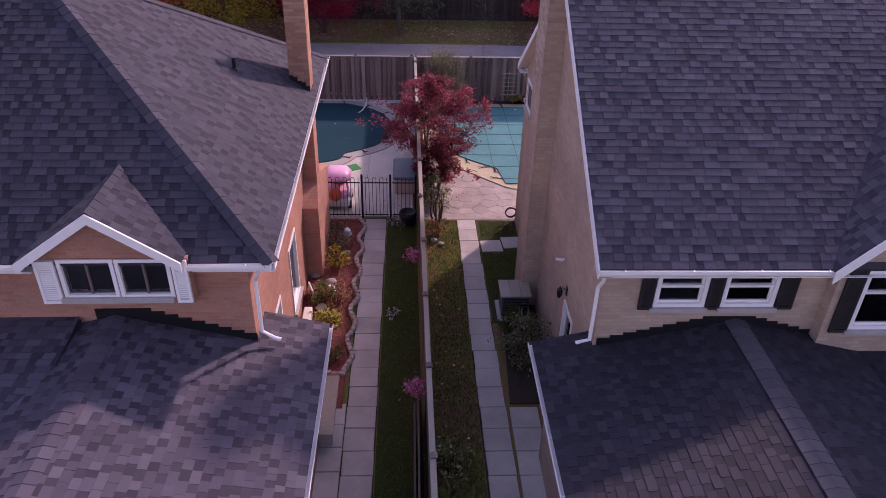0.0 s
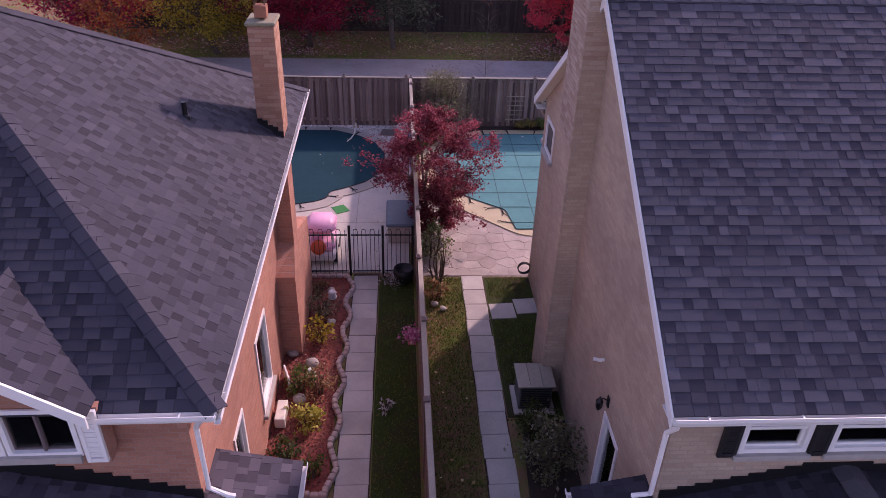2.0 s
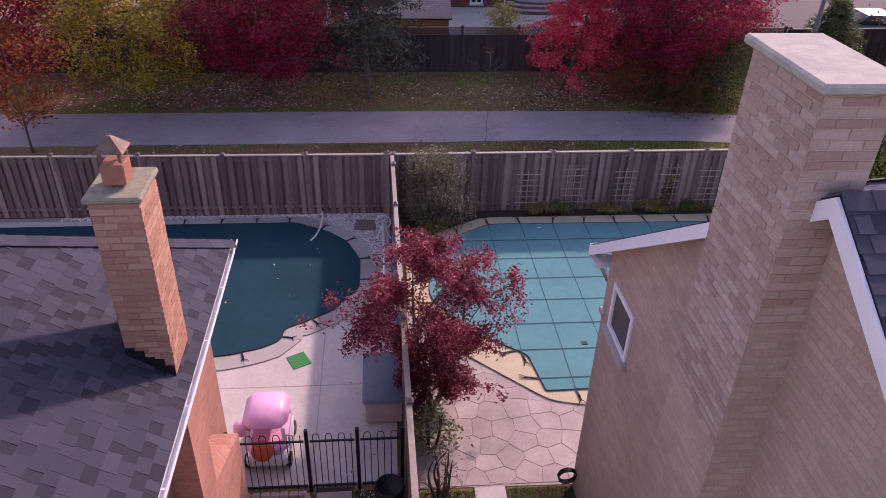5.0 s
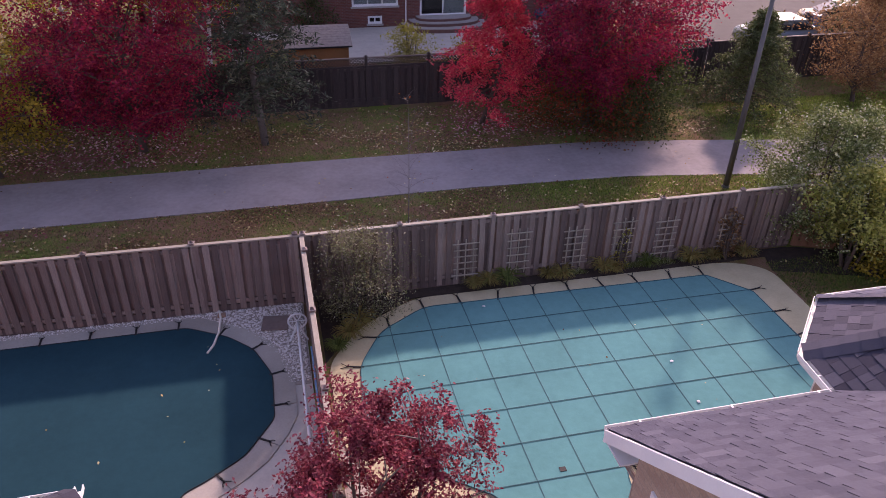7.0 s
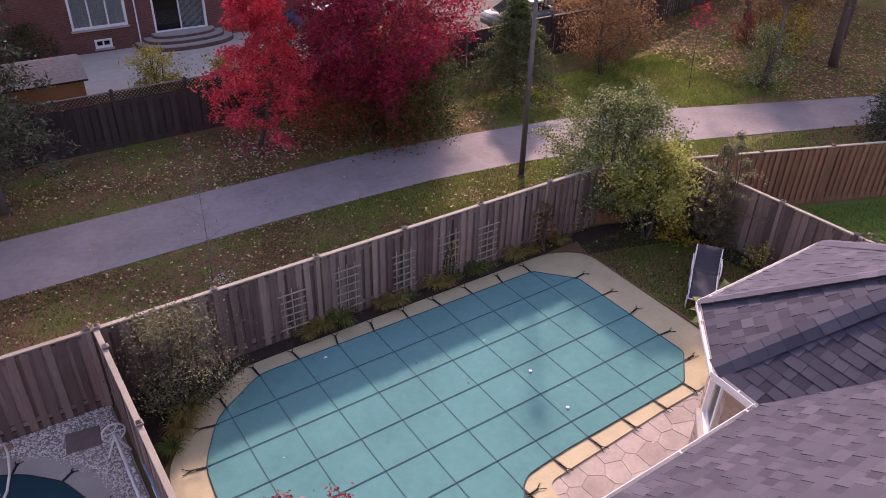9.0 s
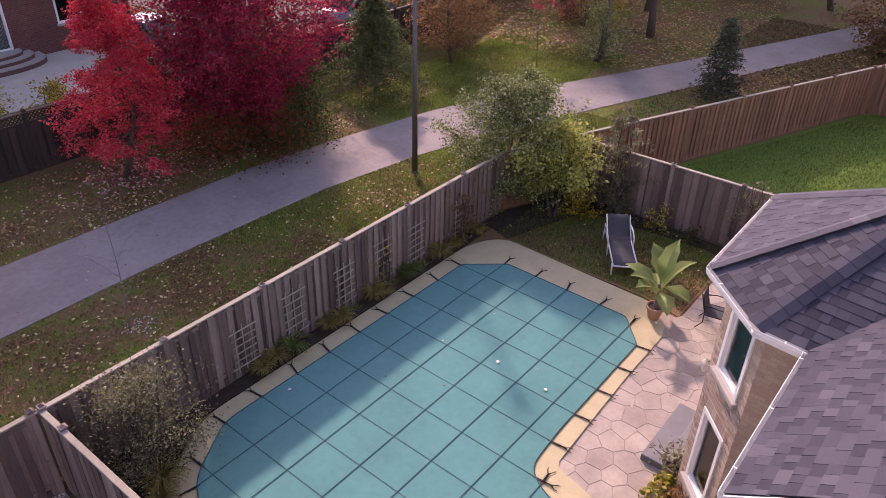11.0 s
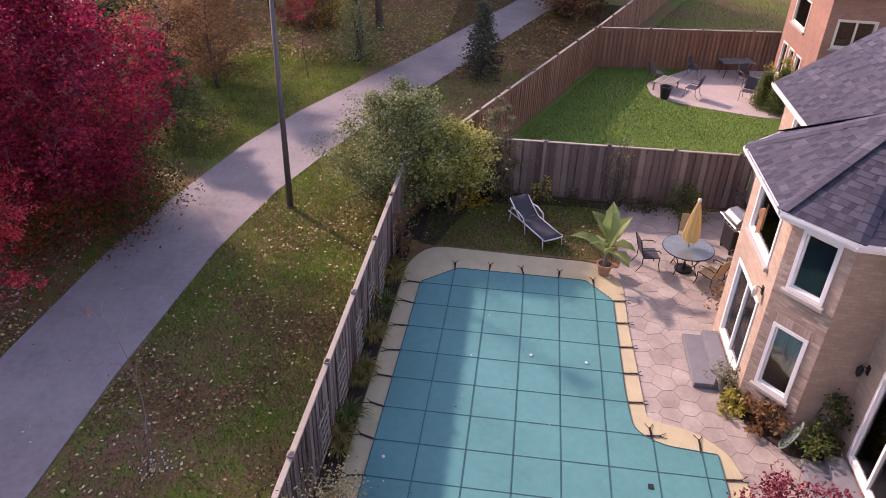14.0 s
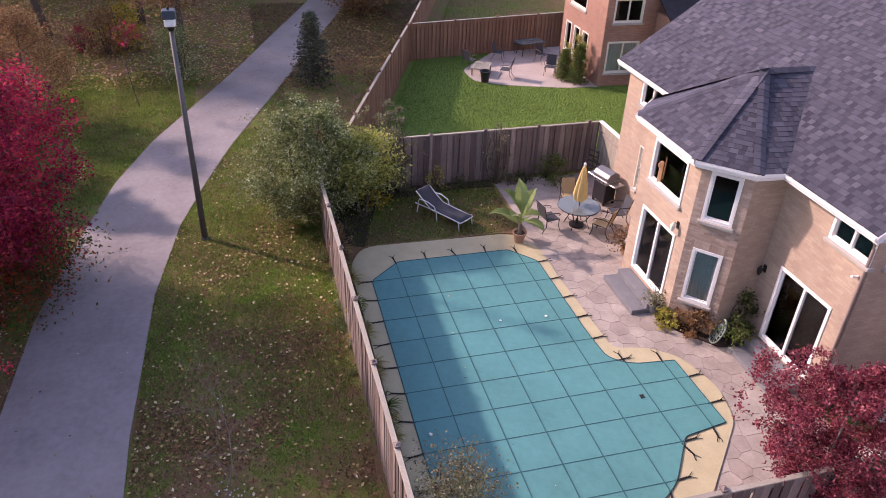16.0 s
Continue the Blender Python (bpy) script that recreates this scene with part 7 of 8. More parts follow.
def wall_lamp(at, turn, metal=None, label="black carriage lantern on the brick wall"):
    ob = thing("wall_lamp", at, label, "lamp", turn=turn)
    part("back_plate", boxed(-0.05, 0.05, -0.02, 0.0, -0.1, 0.1, 0.005), IRON, ob)
    bm = bmesh.new()
    tube(bm, [(0, -0.02, 0.02), (0, -0.1, 0.08), (0, -0.15, 0.02)], 0.01, 6)
    part("arm", bm, IRON, ob)
    bm = bmesh.new()
    lathe(bm, [(0.03, -0.16), (0.055, -0.1), (0.065, 0.02), (0.02, 0.09), (0.005, 0.12)], 6, pose(0, -0.15, 0))
    part("lantern", bm, metal or IRON, ob)
    return ob


wall_lamp((5.92, 19.25, 2.1), 180)
wall_lamp((7.35, 20.97, 2.72), 180, CREAM, "cream and gold lantern above the patio door")
wall_lamp((3.2, 12.0, 2.55), -90)
for x, y, z, t, lab in ((3.4, 19.25, 3.55, 180, "white security camera on the back wall"), (3.2, 16.9, 1.62, -90, "white security camera on the gable wall"), (3.2, 12.55, 2.95, -90, "white vent hood on the gable wall")):
    sc = thing("security_camera" if "camera" in lab else "vent_hood", (x, y, z), lab, "camera" if "camera" in lab else "vent", turn=t)
    bm = bmesh.new()
    cyl(bm, 0.03, 0.03, -0.06, 0.08, 10, pose(0, -0.1, 0, 75, 0, 0))
    part("body", bm, PLASTIC_WHITE, sc)
    part("bracket", boxed(-0.02, 0.02, -0.06, 0.0, -0.02, 0.02), PLASTIC_WHITE, sc)

# garden gate between the fence and the house corner
gt = thing("side_gate", (14.0, 18.95, 0), "pale board gate panel with a white cap beside the house", "gate")
for k in range(13):
    part("slat", boxed(0.06 + 0.142 * k, 0.06 + 0.142 * k + 0.135, -0.012, 0.012, 0.06, 1.9, 0.004), FENCE_CAP, gt)
part("cap_rail", boxed(0, 1.9, -0.08, 0.08, 1.9, 1.94, 0.006), WHITE, gt)
for z in (0.35, 1.5):
    part("rail", boxed(0.02, 1.88, 0.012, 0.05, z, z + 0.09), FENCE_OLD, gt)
st = thing("folded_chair", (15.5, 19.25, 0.02), "dark wooden folding chair leaning by the fence", "chair", turn=30)
for x in (-0.2, 0.2):
    part("side_rail", boxed(x - 0.02, x + 0.02, -0.02, 0.02, 0, 1.0, 0.004), BARK, st)
for z in (0.3, 0.5, 0.7, 0.9):
    part("slat", boxed(-0.2, 0.2, -0.012, 0.012, z, z + 0.06), BARK, st)

# trellises on the fence
for k, (x, h) in enumerate(((4.1, 1.15), (5.45, 1.3), (6.95, 1.2), (8.25, 1.3), (9.45, 1.2), (11.3, 1.1))):
    tr = thing("trellis", (x, 29.16, 0.2), "small grey wooden trellis on the fence", "trellis", "trellises")
    for j in range(3):
        part("upright", boxed(-0.2 + 0.2 * j - 0.013, -0.2 + 0.2 * j + 0.013, -0.012, 0.012, 0, h, 0.003), FENCE_CAP, tr)
    for j in range(6):
        w = 0.34 if j in (0, 5) else 0.3
        part("slat", boxed(-w, w, -0.03, -0.012, 0.12 + j * (h - 0.25) / 5, 0.15 + j * (h - 0.25) / 5, 0.003), FENCE_CAP, tr)
bushy("climber", "dark reddish climber on the trellis", 11.3, 29.0, 1.5, 0.3, L_RUST, 420, 0.09, 207, category="climber")
bushy("climber", "thin yellowing climber on the trellis", 8.25, 29.02, 1.2, 0.2, L_YELLOW, 120, 0.07, 208, category="climber")
for x, y in ((7.77, 25.35), (7.7, 24.1), (4.3, 28.1), (11.35, 23.35)):
    lb = thing("paper_scrap", (x, y, 0.088 if x < 11 else 0.052), "white scrap lying on the pool edge", "scrap")
    bm = bmesh.new()
    bmesh.ops.create_icosphere(bm, subdivisions=1, radius=0.05)
    for v in bm.verts:
        v.co = Vector((v.co.x * random.uniform(0.7, 1.3), v.co.y * random.uniform(0.4, 1.1), max(0, v.co.z) * 0.4))
    part("scrap", bm, PLASTIC_WHITE, lb)

# street lamp by the path
lamp = thing("street_lamp", (13.67, 32.85, 0), "tall grey street lamp with a boxy white head", "street lamp")
POLE = plain("grey painted pole", (0.11, 0.102, 0.10), 0.6, 0.2, 0.15, 6, 0.1)
bm = bmesh.new()
cyl(bm, 0.095, 0.058, 0, 6.3, 14)
part("pole", bm, POLE, lamp, smooth=True)
bm = bmesh.new()
cyl(bm, 0.14, 0.11, -0.02, 0.08, 14)
part("base", bm, POLE, lamp)
bm = bmesh.new()
cyl(bm, 0.07, 0.1, 6.3, 6.42, 12)
hd = part("collar", bm, IRON, lamp)
part("diffuser", boxed(-0.14, 0.14, -0.14, 0.14, 6.42, 6.62, 0.03), PLASTIC_WHITE, lamp, "white lamp glass")
part("hood", boxed(-0.17, 0.17, -0.17, 0.17, 6.62, 6.84, 0.03), plain("slate blue enamel", (0.035, 0.052, 0.075), 0.45, 0.1, 0.15, 8, 0.05), lamp, "slate blue boxy hood")
part("photocell", boxed(-0.03, 0.03, -0.03, 0.03, 6.84, 6.9, 0.01), IRON, lamp)

# ---- side yards between the houses ----
ac = thing("air_conditioner", (2.6, 14.68, 0.0), "grey air conditioner with a weathered board on top", "air conditioner")
part("pad", boxed(-0.42, 0.42, -0.42, 0.42, 0.0, 0.06, 0.01), CONCRETE, ac)
part("body", boxed(-0.33, 0.33, -0.31, 0.31, 0.06, 0.68, 0.02), plain("grey enamel", (0.10, 0.10, 0.11), 0.5, 0.2, 0.2, 4, 0.05), ac)
for k in range(11):
    part("fin", boxed(-0.3, 0.3, -0.322, -0.312, 0.12 + 0.048 * k, 0.135 + 0.048 * k), IRON, ac)
for k in range(3):
    part("top_board", boxed(-0.38 + 0.255 * k, -0.13 + 0.255 * k, -0.36, 0.36, 0.68, 0.72, 0.006), FENCE_CAP, ac, "bleached lid board")
hose = thing("hose_reel", (3.05, 19.1, 0.0), "black garden hose coiled on the wall corner", "hose")
bm = bmesh.new()
tube(bm, [(0.16 * math.cos(a), -0.02 + 0.004 * a, 0.35 + 0.16 * math.sin(a)) for a in np.linspace(0, 8 * math.pi, 90)], 0.012, 5)
part("coil", bm, IRON, hose)
bushy("shrub", "dark leafy shrub against the shaded wall", 2.65, 12.9, 1.1, 0.55, L_GREY, 1700, 0.08, 211, 0.03)
bushy("shrub", "low mixed shrub at the foot of the wall", 2.5, 13.7, 0.7, 0.4, L_GREEN, 800, 0.07, 212, 0.03)
bushy("plant", "leafy plant against the fence", 0.8, 9.7, 0.6, 0.4, L_SILVER, 480, 0.09, 213, category="plant")
plant("ornamental_grass", "pale grass clump at the fence foot", 0.75, 8.9, 0.5, 50, L_BLADE, 214)
bushy("shrub", "brownish low shrub with stones by the fence", 0.75, 18.3, 0.5, 0.35, L_RUST, 420, 0.08, 215)


def rock(name, label, x, y, r, mat, seed, z=0.03, category="stone", group=""):
    rng = np.random.default_rng(seed)
    bm = bmesh.new()
    bmesh.ops.create_icosphere(bm, subdivisions=2, radius=r)
    for v in bm.verts:
        v.co *= 1 + rng.uniform(-0.12, 0.12)
        v.co.z *= 0.62
    ob = part(name, bm, mat, smooth=True)
    ob.matrix_basis = pose(x, y, z + r * 0.42, 0, 0, rng.uniform(0, 360))
    return tagged(ob, label, category, group)


# stone edging along the mulch
EDGE = plain("pinkish edging stone", (0.44, 0.34, 0.30), 0.9, 0, 0.2, 9, 0.4)
bm = bmesh.new()
box(bm, -0.075, 0.075, -0.055, 0.055, 0, 0.13, 0.02)
edge_me = bpy.data.meshes.new("edging_stone")
bm.to_mesh(edge_me)
bm.free()
edge_me.materials.append(EDGE)
edging = thing("stone_edging", (-1.4, 15.5, 0), "wavy row of small pinkish edging stones round the mulch", "edging")


def edge_stone(x, y, ang):
    ob = put("stone", edge_me, edging, at_world=True)
    ob.matrix_basis = pose(x, y, 0.0 + random.uniform(-0.01, 0.015), random.uniform(-6, 6), random.uniform(-6, 6), ang + random.uniform(-12, 12))


y = 12.4
while y < 19.2:
    x = -1.39 + 0.075 * math.sin(y * 2 * math.pi / 1.15)
    edge_stone(x, y, 90 - 24 * math.cos(y * 2 * math.pi / 1.15))
    y += 0.15
for k in range(8):
    edge_stone(-1.5 - 0.15 * k, 12.33, 0)
for k in range(7):
    edge_stone(-2.5 + 0.16 * k, 19.22, 0)
for k, (x, y, r) in enumerate(((-2.5, 16.2, 0.13), (-2.04, 15.85, 0.15), (-2.19, 14.74, 0.14), (-1.85, 18.6, 0.1), (-2.4, 12.9, 0.12), (-2.2, 12.6, 0.1), (-1.75, 17.3, 0.11), (0.7, 18.0, 0.1), (0.9, 17.8, 0.09))):
    rock("garden_stone", "rounded pale stone in the garden bed", x, y, r, STONE, 220 + k)
orn = thing("garden_ornament", (-2.02, 15.45, 0.04), "white stacked garden ornament in the mulch", "ornament")
bm = bmesh.new()
lathe(bm, [(0.1, 0), (0.12, 0.05), (0.07, 0.1), (0.11, 0.16), (0.06, 0.22)], 14)
part("body", bm, PLASTIC_WHITE, orn, smooth=True)
orn2 = copy_thing(orn, pose(-1.8, 18.3, 0.04))
bench = thing("bench", (-1.66, 11.0, 0.02), "long pale timber bench beside the garage wall", "bench")
part("seat", boxed(-0.17, 0.17, -0.85, 0.85, 0.38, 0.44, 0.012), FENCE_CAP, bench)
for y in (-0.65, 0.65):
    part("leg", boxed(-0.13, 0.13, y - 0.06, y + 0.06, 0, 0.38, 0.01), STONE, bench)
bt = thing("stone_block", (-2.5, 14.25, 0.04), "pale rectangular block by the wall", "block")
part("block", boxed(-0.08, 0.12, -0.28, 0.28, 0, 0.24, 0.015), CREAM, bt)
pn = thing("propped_panel", (-2.5, 15.25, 0.04), "white panel propped against the brick wall", "panel", turn=20)
part("panel", boxed(-0.02, 0.02, -0.22, 0.22, 0, 0.35, 0.01), PLASTIC_WHITE, pn)
for k, (x, y, h, r, m, n, s, lab) in enumerate((
        (-2.2, 15.15, 0.4, 0.32, L_BLADE, 500, 0.08, "low green plant in the red mulch"), (-1.95, 14.1, 0.38, 0.32, L_YELLOW, 420, 0.1, "bright green hosta in the red mulch"),
        (-1.8, 15.0, 0.55, 0.38, L_RUST, 620, 0.06, "brown dried shrub in the mulch"), (-1.95, 16.7, 0.5, 0.34, L_GOLD, 230, 0.1, "orange yellow plant in the mulch"),
        (-2.0, 17.6, 0.6, 0.36, L_GREY, 620, 0.06, "grey twiggy shrub in the mulch"), (-2.3, 13.2, 0.4, 0.3, L_GREEN, 420, 0.08, "low green plant by the wall"),
        (-1.75, 12.8, 0.35, 0.25, L_BLADE, 320, 0.07, "small green plant by the edging"), (-2.15, 18.6, 0.3, 0.25, L_RUST, 320, 0.06, "low rusty plant by the iron fence"))):
    bushy("plant", lab, x, y, h, r, m, n, s, 240 + k, 0.04, category="plant")
rm = np.random.default_rng(260)
chips = scatter(6200, -2.78, -1.45, 12.4, 19.2, rm)
litter("mulch", "loose red bark chips", leafage("bark chip", [(0, (0.06, 0.02, 0.018)), (0.6, (0.19, 0.05, 0.04)), (1, (0.30, 0.11, 0.08))], 0.0), chips, 0.045, 261, 0.042)

# black iron fence and gate across the western side yard
iron = thing("iron_fence", (-1.2, 19.36, 0), "black iron fence with hooped tops and a gate", "fence")


def iron_panel(x0, x1, name):
    bm = bmesh.new()
    for z in (0.12, 1.2):
        box(bm, x0, x1, 19.345, 19.375, z, z + 0.03)
    p = part(name, bm, IRON, iron, world_coords=True)
    n = max(2, round((x1 - x0) / 0.11))
    for k in range(n):
        x = x0 + (k + 0.5) * (x1 - x0) / n
        bm = bmesh.new()
        if k % 2 == 0 and k < n - 1:
            w = (x1 - x0) / n
            tube(bm, [(x, 19.36, 0.06), (x, 19.36, 1.32), (x + w * 0.2, 19.36, 1.38), (x + w * 0.8, 19.36, 1.38), (x + w, 19.36, 1.32), (x + w, 19.36, 0.06)], 0.008, 5)
        elif k == n - 1 and k % 2 == 0:
            tube(bm, [(x, 19.36, 0.06), (x, 19.36, 1.36)], 0.008, 5)
        else:
            bm.free()
            continue
        part("bar", bm, IRON, p, world_coords=True)


iron_panel(-2.68, -1.46, "panel")
iron_panel(-1.36, -0.62, "gate")
iron_panel(-0.52, 0.16, "panel")
for x in (-2.7, -1.41, -0.57, 0.18):
    part("post", boxed(x - 0.03, x + 0.03, 19.33, 19.39, 0, 1.48, 0.005), IRON, iron, world_coords=True)
bpot = thing("planter", (-0.05, 19.05, 0.0), "large black planter by the iron fence", "planter")
bm = bmesh.new()
lathe(bm, [(0.16, 0), (0.24, 0.1), (0.27, 0.3), (0.25, 0.42), (0.22, 0.42), (0.2, 0.36)], 18)
part("body", bm, IRON, bpot, smooth=True)
bushy("flowers", "low white flowers in front of the iron fence", -0.35, 18.95, 0.28, 0.35, L_WHITE, 420, 0.05, 262, category="flowers")
for k, (y) in enumerate((10.5, 15.2)):
    fl = thing("hanging_flowers", (0.12, y, 1.15), "pink flowers in a pot hung on the fence", "flowers")
    bm = bmesh.new()
    pot(bm, 0.11, 0.16)
    part("pot", bm, TERRA, fl)
    part("hook", boxed(0.0, 0.2, -0.01, 0.01, 0.12, 0.14), IRON, fl)
    rp = np.random.default_rng(270 + k)
    c = rp.normal(size=(420, 3)) * (0.1, 0.1, 0.06) + (0, 0, 0.22)
    quads("blossom", kites(c, 0.06, rp, 0, 0.8), L_PINK, fl, "pink blossom", kind="stuff")
sw = bushy("flowers", "small pale plant in the dark grass", -0.4, 14.5, 0.22, 0.14, L_WHITE, 60, 0.09, 263, category="flowers")
tp = thing("timber_plank", (0.2, 9.0, 0.0), "weathered planks standing along the fence", "planks")
for k in range(2):
    part("plank", boxed(-0.05 - 0.07 * k, -0.01 - 0.07 * k, -2.0, 2.2 - 0.6 * k, 0.0, 1.0 - 0.15 * k, 0.006), FENCE_OLD, tp)
bl = thing("folded_cloth", (0.02, 7.6, 0.0), "blue folded tarpaulin by the fence", "tarpaulin")
part("cloth", boxed(-0.07, 0.05, -0.5, 0.35, 0.0, 0.95, 0.03), plain("blue tarpaulin", (0.06, 0.12, 0.30), 0.5, 0, 0.3, 8, 0.3), bl)

# ---- western pool deck ----
box_ = thing("deck_box", (-0.12, 21.55, 0.03), "beige plastic deck box with grey blue lid", "storage box")
part("body", boxed(-0.36, 0.36, -0.68, 0.68, 0, 0.52, 0.03), plain("beige resin", (0.42, 0.37, 0.32), 0.6, 0, 0.1, 5, 0.1), box_)
bm = bmesh.new()
box(bm, -0.41, 0.41, -0.74, 0.74, 0.52, 0.62, 0.045)
part("lid", bm, plain("grey blue resin", (0.10, 0.14, 0.17), 0.5, 0, 0.15, 5, 0.2), box_, "grey blue lid")
PINK = plain("pink plastic", (0.82, 0.42, 0.58), 0.4, 0, 0.08, 5, 0.03)
toy = thing("toy_car", (-2.2, 20.35, 0.03), "pink plastic ride-in toy car with white frame", "toy")
part("roof", boxed(-0.4, 0.4, -0.45, 0.47, 0.8, 1.12, 0.16), PINK, toy, smooth=True)
part("body", boxed(-0.36, 0.36, -0.52, 0.55, 0.34, 0.62, 0.1), PINK, toy)
part("chassis", boxed(-0.37, 0.37, -0.56, 0.57, 0.1, 0.36, 0.06), PLASTIC_WHITE, toy, "white plastic lower body")
part("seat", boxed(-0.2, 0.2, 0.0, 0.3, 0.6, 0.8, 0.05), plain("red plastic", (0.6, 0.06, 0.05), 0.4, 0, 0.1, 8, 0.02), toy)
for x in (-0.32, 0.32):
    for y in (-0.38, 0.38):
        bm = bmesh.new()
        tube(bm, [(x, y, 0.45), (x * 0.95, y * 0.95, 0.85)], 0.035, 8)
        part("pillar", bm, PLASTIC_WHITE, toy)
        bm = bmesh.new()
        cyl(bm, 0.13, 0.13, -0.05, 0.05, 16, pose(x * 1.12, y, 0.13, 0, 90, 0))
        part("wheel", bm, IRON, toy)
bm = bmesh.new()
lathe(bm, [(0.2, 0), (0.19, 0.05), (0.1, 0.08), (0.05, 0.08)], 18, pose(-0.05, -0.56, 0.55, 70, 0, 0))
part("bonnet_disc", bm, plain("orange plastic", (0.62, 0.12, 0.05), 0.4, 0, 0.1, 8, 0.02), toy, "orange red round panel")
bm = bmesh.new()
bmesh.ops.create_uvsphere(bm, u_segments=12, v_segments=8, radius=0.16)
bmesh.ops.translate(bm, vec=(-0.42, -0.25, 0.8), verts=bm.verts)
part("mirror", bm, PINK, toy, smooth=True)
part("door", boxed(0.36, 0.4, -0.25, 0.3, 0.2, 0.55, 0.02), PLASTIC_WHITE, toy)
mat_ = thing("door_mat", (-1.92, 22.8, 0.03), "small bright green mat on the concrete", "mat", turn=28)
part("mat", boxed(-0.2, 0.2, -0.22, 0.22, 0, 0.015, 0.004), plain("green turf mat", (0.02, 0.22, 0.06), 0.95, 0, 0.2, 60, 0.6), mat_)
reel = thing("pool_reel", (-0.06, 25.7, 0.03), "white pool cover reel with spoked wheels", "pool reel")
bm = bmesh.new()
tube(bm, [(0, -2.15, 0.48), (0, 2.1, 0.48)], 0.03, 10)
part("tube", bm, PLASTIC_WHITE, reel, smooth=True)
for y in (-2.18, 2.14):
    bm = bmesh.new()
    tube(bm, [(0.2 * math.cos(a), y, 0.48 + 0.2 * math.sin(a)) for a in np.linspace(0, 2 * math.pi, 25)], 0.02, 6)
    wheel = part("wheel", bm, PLASTIC_WHITE, reel, "white spoked hand wheel")
    for k in range(6):
        a = k * math.pi / 3
        bm = bmesh.new()
        tube(bm, [(0, y, 0.48), (0.2 * math.cos(a), y, 0.48 + 0.2 * math.sin(a))], 0.012, 5)
        part("spoke", bm, PLASTIC_WHITE, wheel)
    for s in (-1, 1):
        bm = bmesh.new()
        tube(bm, [(0, y * 0.96, 0.48), (0.2 * s, y * 0.96, 0.0)], 0.02, 6)
        part("leg", bm, PLASTIC_WHITE, reel)
for k, h in enumerate((0.0, 0.12, 0.24)):
    pole = thing("pool_pole", (0.16, 24.2 + 0.4 * k, 0.75 + h), "blue and white pool pole resting along the fence", "pole")
    bm = bmesh.new()
    tube(bm, [(0, -1.3, 0.0), (0, 1.3, 0.0)], 0.018, 6)
    part("shaft", bm, plain("blue aluminium", (0.15, 0.32, 0.5), 0.4, 0.3, 0.1, 8, 0.02) if k % 2 == 0 else PLASTIC_WHITE, pole)
    part("hook", boxed(-0.02, 0.07, -0.9, -0.88, -0.02, 0.02), METAL, pole)
hs = thing("vacuum_hose", (-1.9, 28.2, 0.08), "white ribbed hose curling over the pool edge", "hose")
bm = bmesh.new()
tube(bm, [(0.12, 0.75, 0.15), (0.15, 0.5, 0.12), (0.1, 0.1, 0.02), (0.0, -0.3, 0.0), (-0.12, -0.55, 0.0)], 0.025, 8)
part("hose", bm, CREAM, hs, smooth=True)
bed = sheet("gravel_bed", [(-15.8, 29.0), (-2.2, 29.0), (-1.2, 28.35), (-0.5, 27.3), (-0.32, 26.3), (0.1, 26.3), (0.1, 29.18), (-15.8, 29.18)], -0.05, 0.045, plain("gravel dust", (0.30, 0.26, 0.22), 0.95, 0, 0.3, 20, 0.5), "white gravel strip behind the pool coping")
tagged(bed, category="gravel")
rg = np.random.default_rng(300)
gp = [q for q in scatter(26000, -9, 0.08, 26.4, 29.17, rg) if inside(q[0], q[1], [(-15.8, 29.0), (-2.2, 29.0), (-1.2, 28.35), (-0.5, 27.3), (-0.32, 26.3), (0.1, 26.3), (0.1, 29.18), (-15.8, 29.18)])]
gp = np.array(gp)
V, F = [], []
base = np.array([(1, 0, 0), (0, 1, 0), (-1, 0, 0), (0, -1, 0), (0, 0, 1)])
for x, y in gp:
    i = len(V)
    a = rg.uniform(0, 6.3)
    s = rg.uniform(0.018, 0.036)
    for q in base:
        V.append((x + s * (q[0] * math.cos(a) - q[1] * math.sin(a)) * rg.uniform(0.7, 1.3), y + s * (q[0] * math.sin(a) + q[1] * math.cos(a)), 0.04 + s * 0.9 * q[2]))
    F += [(i, i + 1, i + 4), (i + 1, i + 2, i + 4), (i + 2, i + 3, i + 4), (i + 3, i, i + 4)]
tagged(raw("gravel", V, F, GRAVEL), "loose white gravel stones", "gravel", "", "stuff")
V, F = [], []
for x, y in rg.normal(size=(70, 2)) * (0.22, 0.18) + (3.55, 32.35):
    i, s = len(V), rg.uniform(0.015, 0.032)
    V += [(x + s * q[0], y + s * q[1] * 0.8, 0.02 + s * q[2]) for q in base]
    F += [(i, i + 1, i + 4), (i + 1, i + 2, i + 4), (i + 2, i + 3, i + 4), (i + 3, i, i + 4)]
tagged(raw("pebbles", V, F, GRAVEL), "pale pebbles scattered at the foot of the sapling", "pebbles", "", "stuff")
pv = thing("paving_stone", (-0.55, 28.45, 0.05), "square brown paving stone in the gravel", "paving stone", turn=-8)
part("stone", boxed(-0.3, 0.3, -0.26, 0.26, 0, 0.04, 0.008), plain("brown paving", (0.19, 0.14, 0.12), 0.9, 0, 0.2, 9, 0.3), pv)
part_ = thing("flat_stone", (-1.75, 28.98, 0.05), "small brown stone at the pool edge", "stone")
part("stone", boxed(-0.09, 0.09, -0.07, 0.07, 0, 0.06, 0.015), TERRA, part_)

